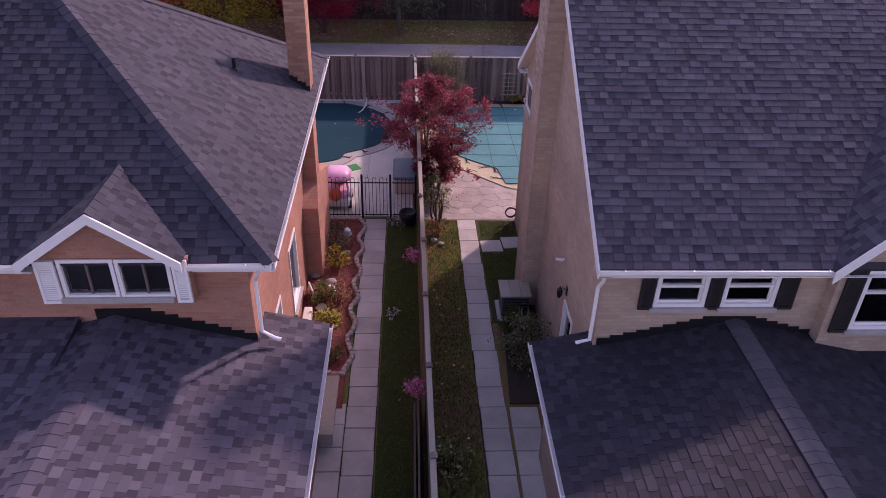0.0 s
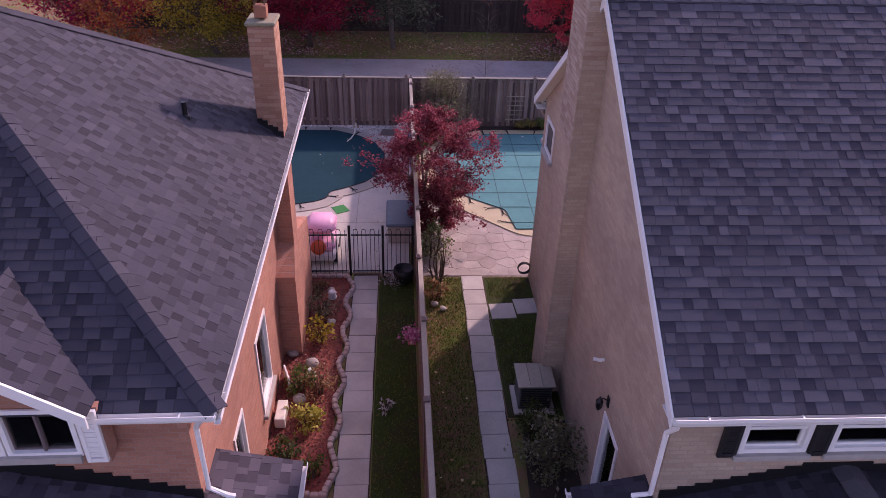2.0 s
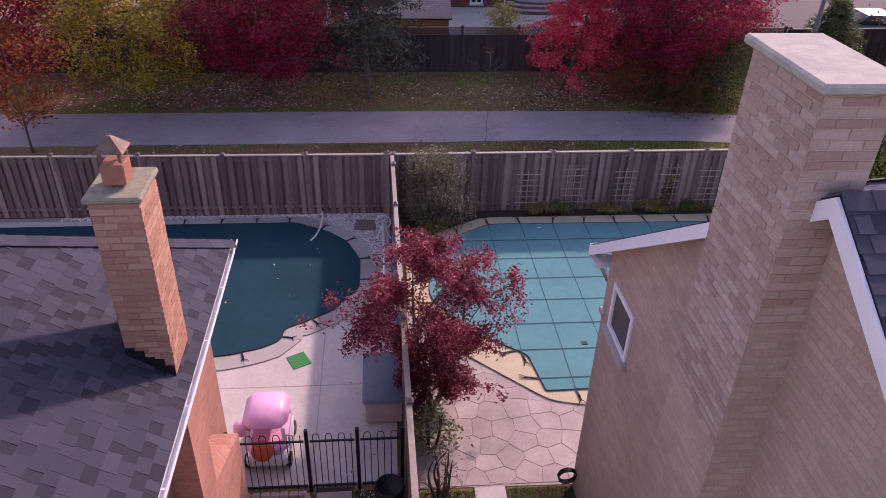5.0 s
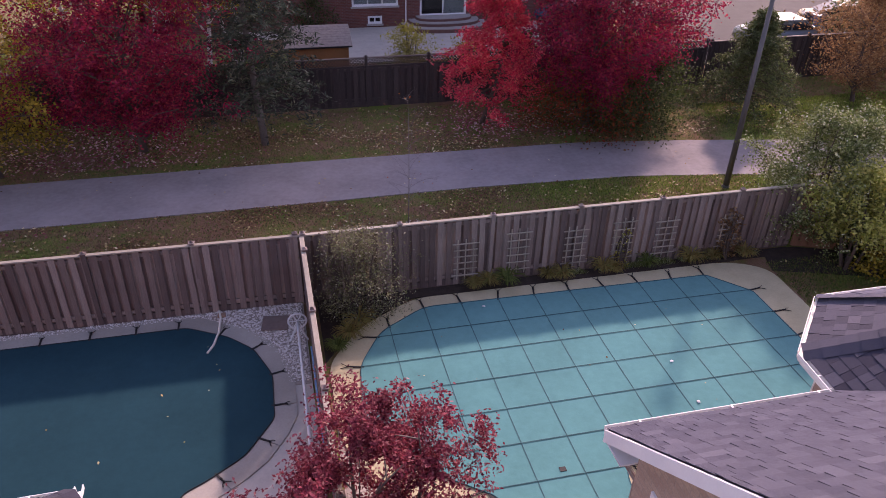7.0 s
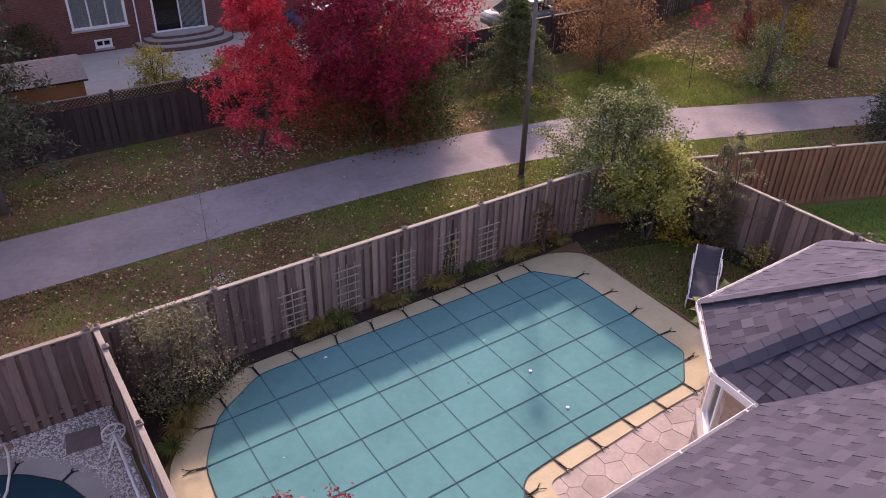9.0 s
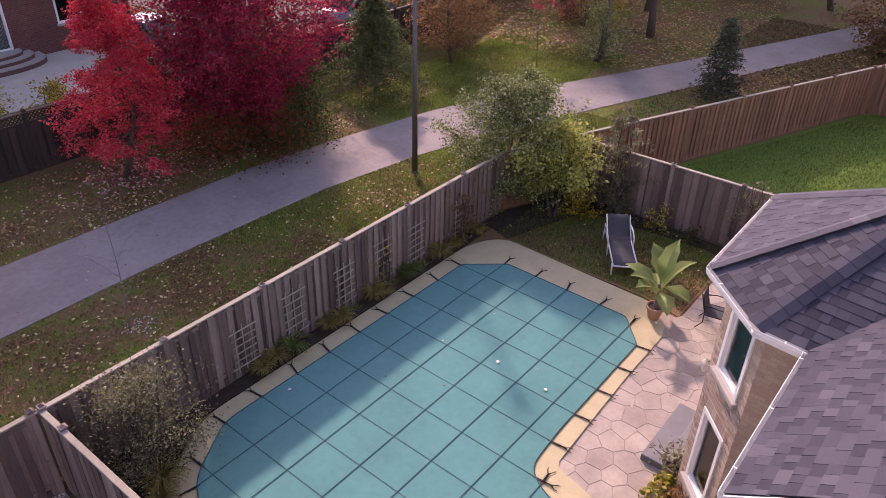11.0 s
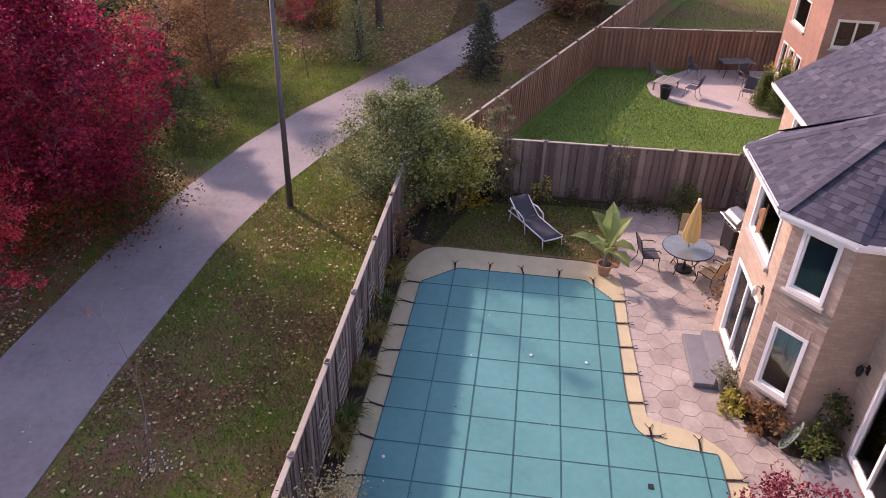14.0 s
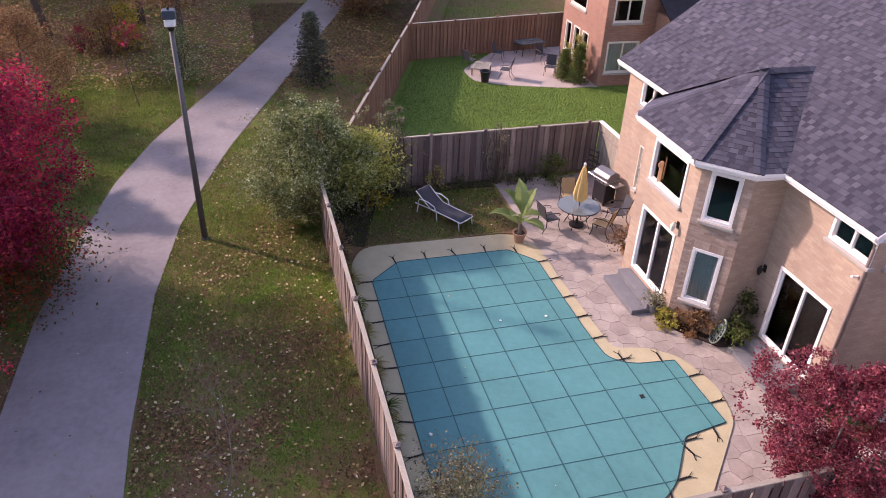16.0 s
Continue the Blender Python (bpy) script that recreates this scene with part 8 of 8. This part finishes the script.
# ---- next garden ----
tagged(sheet("patio_next", PATIO_NEXT, -0.1, 0.035, plain("pinkish concrete", (0.44, 0.36, 0.315), 0.85, 0, 0.14, 1.1, 0.2)), "pinkish concrete patio in the next garden", "patio")
GREYL = "grey metal patio chair with sling seat"
g0 = patio_chair((27.9, 20.25, 0.035), -60, SLING, GREYL, POLE)
for x, y, t in ((28.9, 18.4, -120), (26.2, 18.9, 60), (26.2, 16.6, 150), (28.1, 16.3, 200), (31.2 - 0.9, 16.9, 190), (30.3, 16.0, 185)):
    copy_thing(g0, pose(x, y, 0.035, 0, 0, t))
tb = thing("garden_table", (29.5, 16.45, 0.035), "rectangular glass garden table with dark legs", "table", turn=100)
part("tabletop", boxed(-0.75, 0.75, -0.42, 0.42, 0.69, 0.72, 0.01), FROSTED, tb)
for x in (-0.62, 0.62):
    for y in (-0.32, 0.32):
        bm = bmesh.new()
        tube(bm, [(x, y, 0.69), (x * 0.85, y * 0.8, 0.35), (x, y, 0)], 0.02, 6)
        part("leg", bm, BRONZE, tb)
bn = thing("low_table", (27.0, 19.9, 0.035), "low slatted grey table on the patio", "table", turn=-30)
for k in range(6):
    part("slat", boxed(-0.6, 0.6, -0.42 + 0.142 * k, -0.3 + 0.142 * k, 0.36, 0.39, 0.005), FENCE_CAP, bn)
for x in (-0.5, 0.5):
    for y in (-0.35, 0.35):
        part("leg", boxed(x - 0.03, x + 0.03, y - 0.03, y + 0.03, 0, 0.36), FENCE_CAP, bn)
pl = thing("planter", (25.75, 20.1, 0.035), "dark round planter at the patio edge", "planter")
bm = bmesh.new()
lathe(bm, [(0.17, 0), (0.25, 0.5), (0.28, 0.5), (0.28, 0.54), (0.23, 0.54), (0.2, 0.42)], 18)
part("body", bm, DARKPAINT, pl)
conifer("cedar", "narrow potted evergreen beside the red house", (24.85, 15.75, 0), 1.95, 0.52, L_BLADE, BARK, 0.15, 14, 10, 0.1, 301, 0.03, 40)
conifer("cedar", "rounded evergreen in a tub beside the red house", (25.55, 16.15, 0), 1.5, 0.5, L_BLADE, BARK, 0.15, 12, 10, 0.1, 303, 0.03, 40)
bushy("shrub", "yellow green shrub against the red house", 25.6, 15.6, 2.1, 0.5, L_YELLOW, 1400, 0.09, 302)
bm_ = thing("timber_beam", (32.6, 15.2, 0.0), "pale landscape timber lying in the garden past the fence", "timber", turn=98)
part("beam", boxed(-1.6, 1.6, -0.12, 0.12, 0, 0.2, 0.02), FENCE_CAP, bm_)
nh = thing("house", (27, 11, 0), "red brick house with cream windows behind the lawn", "house")
hh = [(0.25, 1.85, 0.65, 2.15), (0.35, 1.8, 3.0, 4.1)]
wall(nh, (24.3, 14.95), (24.0, 8.0), 0, 5.3, hh, BRICK_ROSE)
for h in hh:
    window(nh, (24.3, 14.95), (24.0, 8.0), *h, lights=2, mat=CREAM, curtain=(h[2] < 1), label="cream framed window in red brick")
nn = [(0.5, 1.2, 0.6, 2.1), (1.5, 2.2, 0.6, 2.1), (2.5, 3.2, 0.6, 2.1), (0.8, 2.6, 3.0, 4.2)]
wall(nh, (29.0, 14.95), (24.3, 14.95), 0, 5.3, nn, BRICK_ROSE)
for h in nn:
    window(nh, (29.0, 14.95), (24.3, 14.95), *h, mat=CREAM)
rn = decks(nh, [[(23.7, 15.4, 5.3), (23.7, 8, 5.3), (27, 8, 7.2), (27, 11.5, 7.2)], [(29.5, 15.4, 5.3), (23.7, 15.4, 5.3), (27, 11.5, 7.2)]], "grey shingle hipped roof")
shingle_face(rn, (23.7, 15.4, 5.3), (0, -1, 0), (3.3, 0, 1.9), lambda v: 0.9 * v, lambda v: 7.4, 3.8)
gutter(nh, (23.7, 15.4, 5.3), (23.7, 8, 5.3), (-1, 0, 0))
low = decks(nh, [[(22.6, 12.6, 3.4), (22.6, 8, 3.4), (24.1, 8, 4.2), (24.1, 12.6, 4.2)]], "low lean-to shingle roof")
gutter(nh, (22.6, 12.6, 3.4), (22.6, 8, 3.4), (-1, 0, 0))
wall(nh, (24.1, 12.5), (22.8, 12.5), 0, 3.5, [], BRICK_ROSE)
wall(nh, (22.8, 12.5), (22.8, 8), 0, 3.35, [], BRICK_ROSE)

# ---- far gardens behind the dark fence ----
fh = thing("house", (6, 55, 0), "dark red brick house behind the dark fence", "house")
FP = ((-6.0, 53.0), (16.0, 53.0))
fo = [(13.85, 16.35, 0.5, 2.6), (10.3, 12.7, 1.1, 2.6), (11.1, 11.85, 0.2, 0.6), (18.5, 19.7, 1.2, 2.4)]
wall(fh, *FP, 0, 5.4, fo, BRICK_RED)
for k, h in enumerate(fo):
    window(fh, *FP, *h, lights=(2, 3, 2, 1)[k], curtain=k in (1,), name="door" if k == 0 else "window", sill=k != 0, label=("white sliding door with vertical blinds", "white window with shutters", "small basement window", "small white window")[k])
bm = bmesh.new()
for k in range(20):
    box(bm, 9.2 + 0.055 * k, 9.235 + 0.055 * k, 53.15, 53.16, 0.6, 2.5)
part("blind", bm, CURTAIN, fh, "pale vertical blind strips", world_coords=True, kind="stuff")
wall(fh, (16.0, 53.0), (16.0, 60.0), 0, 5.4, [], BRICK_RED)
wall(fh, (-6.0, 60.0), (-6.0, 53.0), 0, 5.4, [], BRICK_RED)
rf = decks(fh, [[(-6.5, 52.5, 5.4), (16.5, 52.5, 5.4), (12, 57, 8), (-2, 57, 8)]], "grey shingle roof of the far house")
downpipe(fh, [(7.1, 52.93, 5.3), (7.1, 52.93, 0.1)])
tagged(sheet("patio_far", [(3.5, 47.2), (16, 47.2), (16, 53), (-2, 53), (-2, 51.5), (3.5, 51.5)], -0.1, 0.03, DECK), "pale concrete patio behind the far house", "patio")
stp = thing("garden_steps", (9.1, 53.0, 0.03), "three curved brick steps up to the sliding door", "steps")
for k, (w, d, z) in enumerate(((2.3, 1.7, 0.17), (1.9, 1.25, 0.33), (1.5, 0.85, 0.48))):
    pts = [(w * math.cos(a), -d * abs(math.sin(a)) ** 0.6) for a in np.linspace(math.pi, 2 * math.pi, 17)]
    bm = bmesh.new()
    prism(bm, pts, z - 0.17, z)
    bmesh.ops.recalc_face_normals(bm, faces=bm.faces)
    part("step", bm, plain("dark red paver", (0.17, 0.085, 0.07), 0.9, 0, 0.2, 6, 0.3), stp)
    bm = bmesh.new()
    prism(bm, [(x * 0.985, y * 0.98) for x, y in pts], z, z + 0.035)
    bmesh.ops.recalc_face_normals(bm, faces=bm.faces)
    part("tread", bm, SILL, stp)
shd = thing("garden_shed", (1.9, 46.3, 0), "orange timber shed with grey brown shingle roof", "shed")
SHED = pieces("orange shed boards", [(0, (0.36, 0.15, 0.05)), (1, (0.46, 0.2, 0.08))], 0.8, (1, 1, 9), 6, 0.4)
for x0, x1, y0, y1 in ((0.7, 3.2, 45.15, 45.25), (0.7, 0.8, 45.25, 47.4), (3.1, 3.2, 45.25, 47.4), (0.7, 3.2, 47.4, 47.5)):
    part("wall", boxed(x0, x1, y0, y1, 0, 1.45), SHED, shd, world_coords=True)
rs = decks(shd, [[(0.55, 45.0, 1.45), (3.35, 45.0, 1.45), (3.35, 46.3, 2.0), (0.55, 46.3, 2.0)], [(3.35, 47.6, 1.45), (0.55, 47.6, 1.45), (0.55, 46.3, 2.0), (3.35, 46.3, 2.0)]], "grey brown shingle roof")
SHED_TILE = plain("grey brown shingle", (0.26, 0.215, 0.19), 0.9, 0, 0.3, 8, 0.4)
for k in range(9):
    m = pose(0, 45.0 + 0.145 * k, 1.465 + 0.0613 * k, 20.5, 0, 0)
    bm = bmesh.new()
    box(bm, 0.55, 3.35, 0, 0.18, 0, 0.014, 0, m)
    part("shingle_course", bm, SHED_TILE, rs, world_coords=True)
bushy("shrub", "round yellow green shrub behind the lattice fence", 6.1, 46.6, 1.7, 0.9, L_YELLOW, 2600, 0.11, 311)
bushy("shrub", "low golden shrub behind the lattice fence", 8.4, 45.6, 1.3, 0.8, L_GOLD, 1500, 0.11, 312)
bushy("shrub", "dark hedge shrub by the house wall", 2.2, 52.2, 1.8, 1.0, L_GREEN, 1600, 0.12, 313)


def car(at, turn, paint, label):
    ob = thing("car", at, label, "car", turn=turn)
    bm = bmesh.new()
    prof = [(-2.15, 0.35), (-2.2, 0.75), (-1.9, 0.92), (-0.95, 0.98), (1.2, 1.0), (2.05, 0.9), (2.2, 0.7), (2.15, 0.35)]
    a = [bm.verts.new((x, -0.86, z)) for x, z in prof]
    b = [bm.verts.new((x, 0.86, z)) for x, z in prof]
    for k in range(len(prof)):
        j = (k + 1) % len(prof)
        bm.faces.new((a[k], a[j], b[j], b[k]))
    bm.faces.new(a[::-1])
    bm.faces.new(b)
    bmesh.ops.recalc_face_normals(bm, faces=bm.faces)
    bmesh.ops.bevel(bm, geom=bm.edges[:], offset=0.06, segments=2, affect="EDGES")
    part("body", bm, paint, ob, smooth=True)
    bm = bmesh.new()
    prof = [(-1.35, 0.97), (-0.75, 1.42), (0.65, 1.46), (1.5, 0.99)]
    a = [bm.verts.new((x, -0.7 if z > 1.2 else -0.8, z)) for x, z in prof]
    b = [bm.verts.new((x, 0.7 if z > 1.2 else 0.8, z)) for x, z in prof]
    for k in range(3):
        bm.faces.new((a[k], a[k + 1], b[k + 1], b[k]))
    bm.faces.new(a[::-1])
    bm.faces.new(b)
    part("cabin", bm, paint, ob)
    for nm, (x0, z0, x1, z1) in (("rear_window", (-1.3, 1.01, -0.79, 1.4)), ("windscreen", (1.44, 1.03, 0.7, 1.44))):
        raw(nm, [(x0 + (0.02 if x0 > 0 else -0.02), -0.72, z0 + 0.02), (x1 + (0.02 if x0 > 0 else -0.02), -0.62, z1 + 0.02), (x1 + (0.02 if x0 > 0 else -0.02), 0.62, z1 + 0.02), (x0 + (0.02 if x0 > 0 else -0.02), 0.72, z0 + 0.02)], [(0, 1, 2, 3)], DARKGLASS, ob, "dark car glass")
    for s in (-1, 1):
        for x0, x1, x2, x3 in ((-1.15, 0.0, 0.0, -0.7), (0.08, 1.25, 0.6, 0.08)):
            raw("side_window", [(x0, s * 0.815, 1.03), (x1, s * 0.815, 1.03), (x2, s * 0.73, 1.4), (x3, s * 0.73, 1.4)], [(0, 1, 2, 3)], DARKGLASS, ob, "dark car glass")
    part("roof", boxed(-0.78, 0.68, -0.72, 0.72, 1.44, 1.49, 0.02), paint, ob)
    for x in (-1.35, 1.35):
        for y in (-0.8, 0.8):
            bm = bmesh.new()
            cyl(bm, 0.33, 0.33, -0.1, 0.1, 20, pose(x, y, 0.33, 90, 0, 0))
            w = part("wheel", bm, BLACKRUBBER, ob)
            bm = bmesh.new()
            cyl(bm, 0.2, 0.2, -0.11, 0.11, 14, pose(x, y, 0.33, 90, 0, 0))
            part("rim", bm, METAL, w)
    for y in (-0.6, 0.6):
        part("headlight", boxed(-2.22, -2.1, y - 0.18, y + 0.18, 0.62, 0.75, 0.02), PLASTIC_WHITE, ob)
    return ob


DARKGLASS = shader("dark car glass", 0.08, 0.0, 0.6)[0]
DARKGLASS.node_tree.nodes["Principled BSDF"].inputs["Base Color"].default_value = (0.02, 0.025, 0.03, 1)
car((15.2, 50.4, 0), 100, plain("blue car paint", (0.10, 0.18, 0.30), 0.25, 0.4, 0.05, 2, 0.0), "blue grey parked car behind the far gardens")
car((25.0, 46.6, 0), 178, plain("silver car paint", (0.17, 0.20, 0.21), 0.35, 0.4, 0.05, 2, 0.0), "silver parked car behind the far fence")
car((30.2, 48.6, 0), 160, plain("black car paint", (0.03, 0.03, 0.035), 0.25, 0.3, 0.1, 2, 0.0), "dark parked car behind the far fence")
def bin_(at, turn, mat, label):
    ob = thing("wheelie_bin", at, label, "bin", turn=turn)
    bm = bmesh.new()
    lathe(bm, [(0.24, 0.05), (0.34, 0.9), (0.36, 0.92), (0.33, 0.93)], 4, pose(0, 0, 0, 0, 0, 45))
    part("body", bm, mat, ob)
    part("lid", boxed(-0.29, 0.29, -0.27, 0.3, 0.93, 0.99, 0.02), mat, ob)
    for x in (-0.2, 0.2):
        bm = bmesh.new()
        cyl(bm, 0.09, 0.09, -0.03, 0.03, 14, pose(x, 0.24, 0.09, 0, 90, 0))
        part("wheel", bm, BLACKRUBBER, ob)
    return ob


BIN_BLUE = plain("blue bin plastic", (0.05, 0.10, 0.24), 0.5, 0, 0.1, 6, 0.05)
BIN_RED = plain("red bin plastic", (0.34, 0.05, 0.04), 0.5, 0, 0.1, 6, 0.05)
bin_((28.4, 48.4, 0.02), 15, BIN_BLUE, "blue plastic wheeled bin behind the far fence")
bin_((29.1, 48.9, 0.02), -20, BIN_RED, "red plastic wheeled bin behind the far fence")
bin_((30.9, 50.4, 0.02), 40, BIN_BLUE, "blue plastic wheeled bin behind the far fence")
pal = thing("timber_stack", (33.2, 45.3, 0.0), "stack of reddish timber boards by the far fence", "timber", turn=20)
for k in range(5):
    part("board", boxed(-1.4 + 0.05 * (k % 2), 1.4 - 0.07 * (k % 3), -0.45, 0.45, 0.05 + 0.2 * k, 0.17 + 0.2 * k, 0.01), FENCE_NEW, pal)
for x in (-1.1, 1.1):
    part("bearer", boxed(x - 0.05, x + 0.05, -0.42, 0.42, 0, 1.0, 0.01), FENCE_OLD, pal)
tagged(sheet("driveway", [(19, 44.5), (46, 47.5), (46, 60), (19, 60)], -0.1, 0.02, plain("dark asphalt", (0.06, 0.055, 0.055), 0.9, 0, 0.2, 1.5, 0.4)), "worn asphalt parking behind the far fence", "driveway")
for k, (x, y, h) in enumerate(((12.5, 44.0, 2.6), (15.0, 44.6, 3.0), (17.5, 45.2, 2.4), (10.5, 44.6, 1.8), (-8.5, 43.5, 3.0), (-12, 43.6, 3.4), (28.5, 45.5, 3.2), (33, 47.5, 3.6))):
    bushy("shrub", "dim overgrown shrub behind the far fence", x, y, h, h * 0.5, (L_GREEN, L_RUST, L_MIXED)[k % 3], 2600, 0.15, 330 + k)

# ---- flagstones of the patio, piece by piece ----
def clip_half(poly, px, py, nx, ny):
    """The part of a convex outline on the side of the point p that n points away from."""
    out = []
    for i in range(len(poly)):
        a, b = poly[i - 1], poly[i]
        da, db = (a[0] - px) * nx + (a[1] - py) * ny, (b[0] - px) * nx + (b[1] - py) * ny
        if (da <= 0) != (db <= 0):
            t = da / (da - db)
            out.append((a[0] + t * (b[0] - a[0]), a[1] + t * (b[1] - a[1])))
        if db <= 0:
            out.append(b)
    return out


rf_ = random.Random(4)
seeds = []
row = 0
y = 18.6
while y < 24.6:
    x = 0.1 + (0.235 if row % 2 else 0.0)
    while x < 16.3:
        seeds.append((x + rf_.uniform(-0.11, 0.11), y + rf_.uniform(-0.1, 0.1)))
        x += 0.47
    y += 0.42
    row += 1


def on_patio(x, y):
    if not (0.5 < x < 15.66 and 19.3 < y < 24.4) or (x > 11.85 and y > 22.98) or (x > 3.2 and y < 19.27):
        return False
    return not inside(x, y, COPING_R) and not inside(x, y, HOUSE_R_FOOT)


patio_ob = bpy.data.objects["patio_bed"]
COPE_BIG = offset(COPING_R, 0.02)
for i, (sx, sy) in enumerate(seeds):
    cell = [(sx - 0.8, sy - 0.8), (sx + 0.8, sy - 0.8), (sx + 0.8, sy + 0.8), (sx - 0.8, sy + 0.8)]
    for j, (ox, oy) in enumerate(seeds):
        d = math.hypot(ox - sx, oy - sy)
        if 0 < d < 1.5:
            nx, ny = (ox - sx) / d, (oy - sy) / d
            cell = clip_half(cell, (sx + ox) / 2 - nx * 0.004, (sy + oy) / 2 - ny * 0.004, nx, ny)
    for px, py, nx, ny in ((0.48, 0, -1, 0), (15.68, 0, 1, 0), (0, 19.29, 0, -1)):
        cell = clip_half(cell, px, py, nx, ny) if cell else cell
    if sx > 11.9 or (sx > 11.4 and sy > 23.1):
        cell = clip_half(cell, 0, 22.99, 0, 1)
    if len(cell) < 3:
        continue
    cx, cy = sum(p[0] for p in cell) / len(cell), sum(p[1] for p in cell) / len(cell)
    inn = [on_patio(*p) for p in cell]
    if not any(inn) and not on_patio(cx, cy):
        continue
    if inside(cx, cy, HOUSE_R_FOOT) and not all(inn):
        continue
    w = [(p[0] * 0.985 + cx * 0.015, p[1] * 0.985 + cy * 0.015) for p in cell]
    z = 0.021 + rf_.uniform(-0.002, 0.002)
    n = len(cell)
    v = [(*p, 0.0) for p in cell] + [(*p, z - 0.006) for p in cell] + [(*p, z) for p in w]
    f = [tuple(range(2 * n, 3 * n))] + [(k, (k + 1) % n, (k + 1) % n + n, k + n) for k in range(n)] + [(k + n, (k + 1) % n + n, (k + 1) % n + 2 * n, k + 2 * n) for k in range(n)]
    raw("flagstone", v, f, FLAG, patio_ob)


# ---- bricks of the two chimneys ----
def brick_mesh(l):
    bm = bmesh.new()
    box(bm, -l / 2, l / 2, -0.006, 0.006, -0.033, 0.033, 0.003)
    me = bpy.data.meshes.new("brick")
    bm.to_mesh(me)
    bm.free()
    return me


def bricks(chimney, p0, p1, z0, z1, mat, holes=()):
    """Bricks proud of the mortar on one face; p0 to p1 with the outside to the right."""
    m, n = wall_pose(p0, p1)
    inv = chain(chimney).inverted()
    per = max(2, round(n / 0.22))
    l = n / per
    full, half = brick_mesh(l - 0.01), brick_mesh(l / 2 - 0.01)
    for me in (full, half):
        me.materials.append(mat)
    z, k = z0, 0
    while z < z1 - 0.03:
        us = [l * (i + 0.5) for i in range(per)] if k % 2 else [l * (i + 1) for i in range(per - 1)]
        todo = [(u, full) for u in us] + ([] if k % 2 else [(l / 4, half), (n - l / 4, half)])
        for u, me in todo:
            if any(h[0] - 0.09 < u < h[1] + 0.09 and h[2] - 0.13 < z < h[3] + (0.24 if h[2] < 2 else 0.02) for h in holes):
                continue
            ob = put("brick", me, chimney)
            ob.matrix_basis = inv @ m @ pose(u, -0.002 + random.uniform(-0.002, 0.002), z + 0.036, 0, 0, 0)
        z += 0.077
        k += 1


BRICK_P = pieces("single pink bricks", [(0, (0.40, 0.26, 0.20)), (0.5, (0.47, 0.335, 0.26)), (1, (0.54, 0.41, 0.33))], 0.9, (1, 1, 1), 40, 0.35, 0.4, 0.25)
BRICK_O = pieces("single orange bricks", [(0, (0.40, 0.19, 0.12)), (0.5, (0.46, 0.24, 0.15)), (1, (0.53, 0.30, 0.2))], 0.9, (1, 1, 1), 40, 0.35, 0.4, 0.25)
bricks(chim, (2.80, 14.94), (3.30, 14.94), 6.9, 8.8, BRICK_P)
bricks(chim, (2.80, 15.99), (2.80, 14.94), 5.6, 8.8, BRICK_P)
bricks(chl, (-2.76, 16.93), (-2.29, 16.93), 5.15, 7.0, BRICK_O)
bricks(chl, (-2.29, 16.93), (-2.29, 17.55), 5.0, 7.0, BRICK_O)
bricks(wall_bay, P["b4"], P["b5"], 0.12, 4.6, pieces("bay bricks", [(0, (0.38, 0.26, 0.205)), (0.5, (0.47, 0.345, 0.275)), (1, (0.55, 0.43, 0.345))], 0.9, (1, 1, 1), 40, 0.35, 0.4, 0.25), ch)
# upright bricks over the lower window of the bay
m_, n_ = wall_pose(P["b4"], P["b5"])
upright = brick_mesh(0.2)
upright.materials.append(bpy.data.materials["bay bricks"])
inv_ = chain(wall_bay).inverted()
for k in range(12):
    ob = put("brick", upright, wall_bay)
    ob.matrix_basis = inv_ @ m_ @ pose(0.205 + 0.0735 * k, -0.004, ch[0][3] + 0.115, 0, 90, 0)

# the western house stands a little askew to the rest
askew = Matrix.Translation((-2.09, 9.6, 0)) @ pose(0, 0, 0, 0, 0, 0.65) @ Matrix.Translation((2.09, -9.6, 0))
for ob in (hl, vp):
    ob.matrix_basis = askew @ ob.matrix_basis
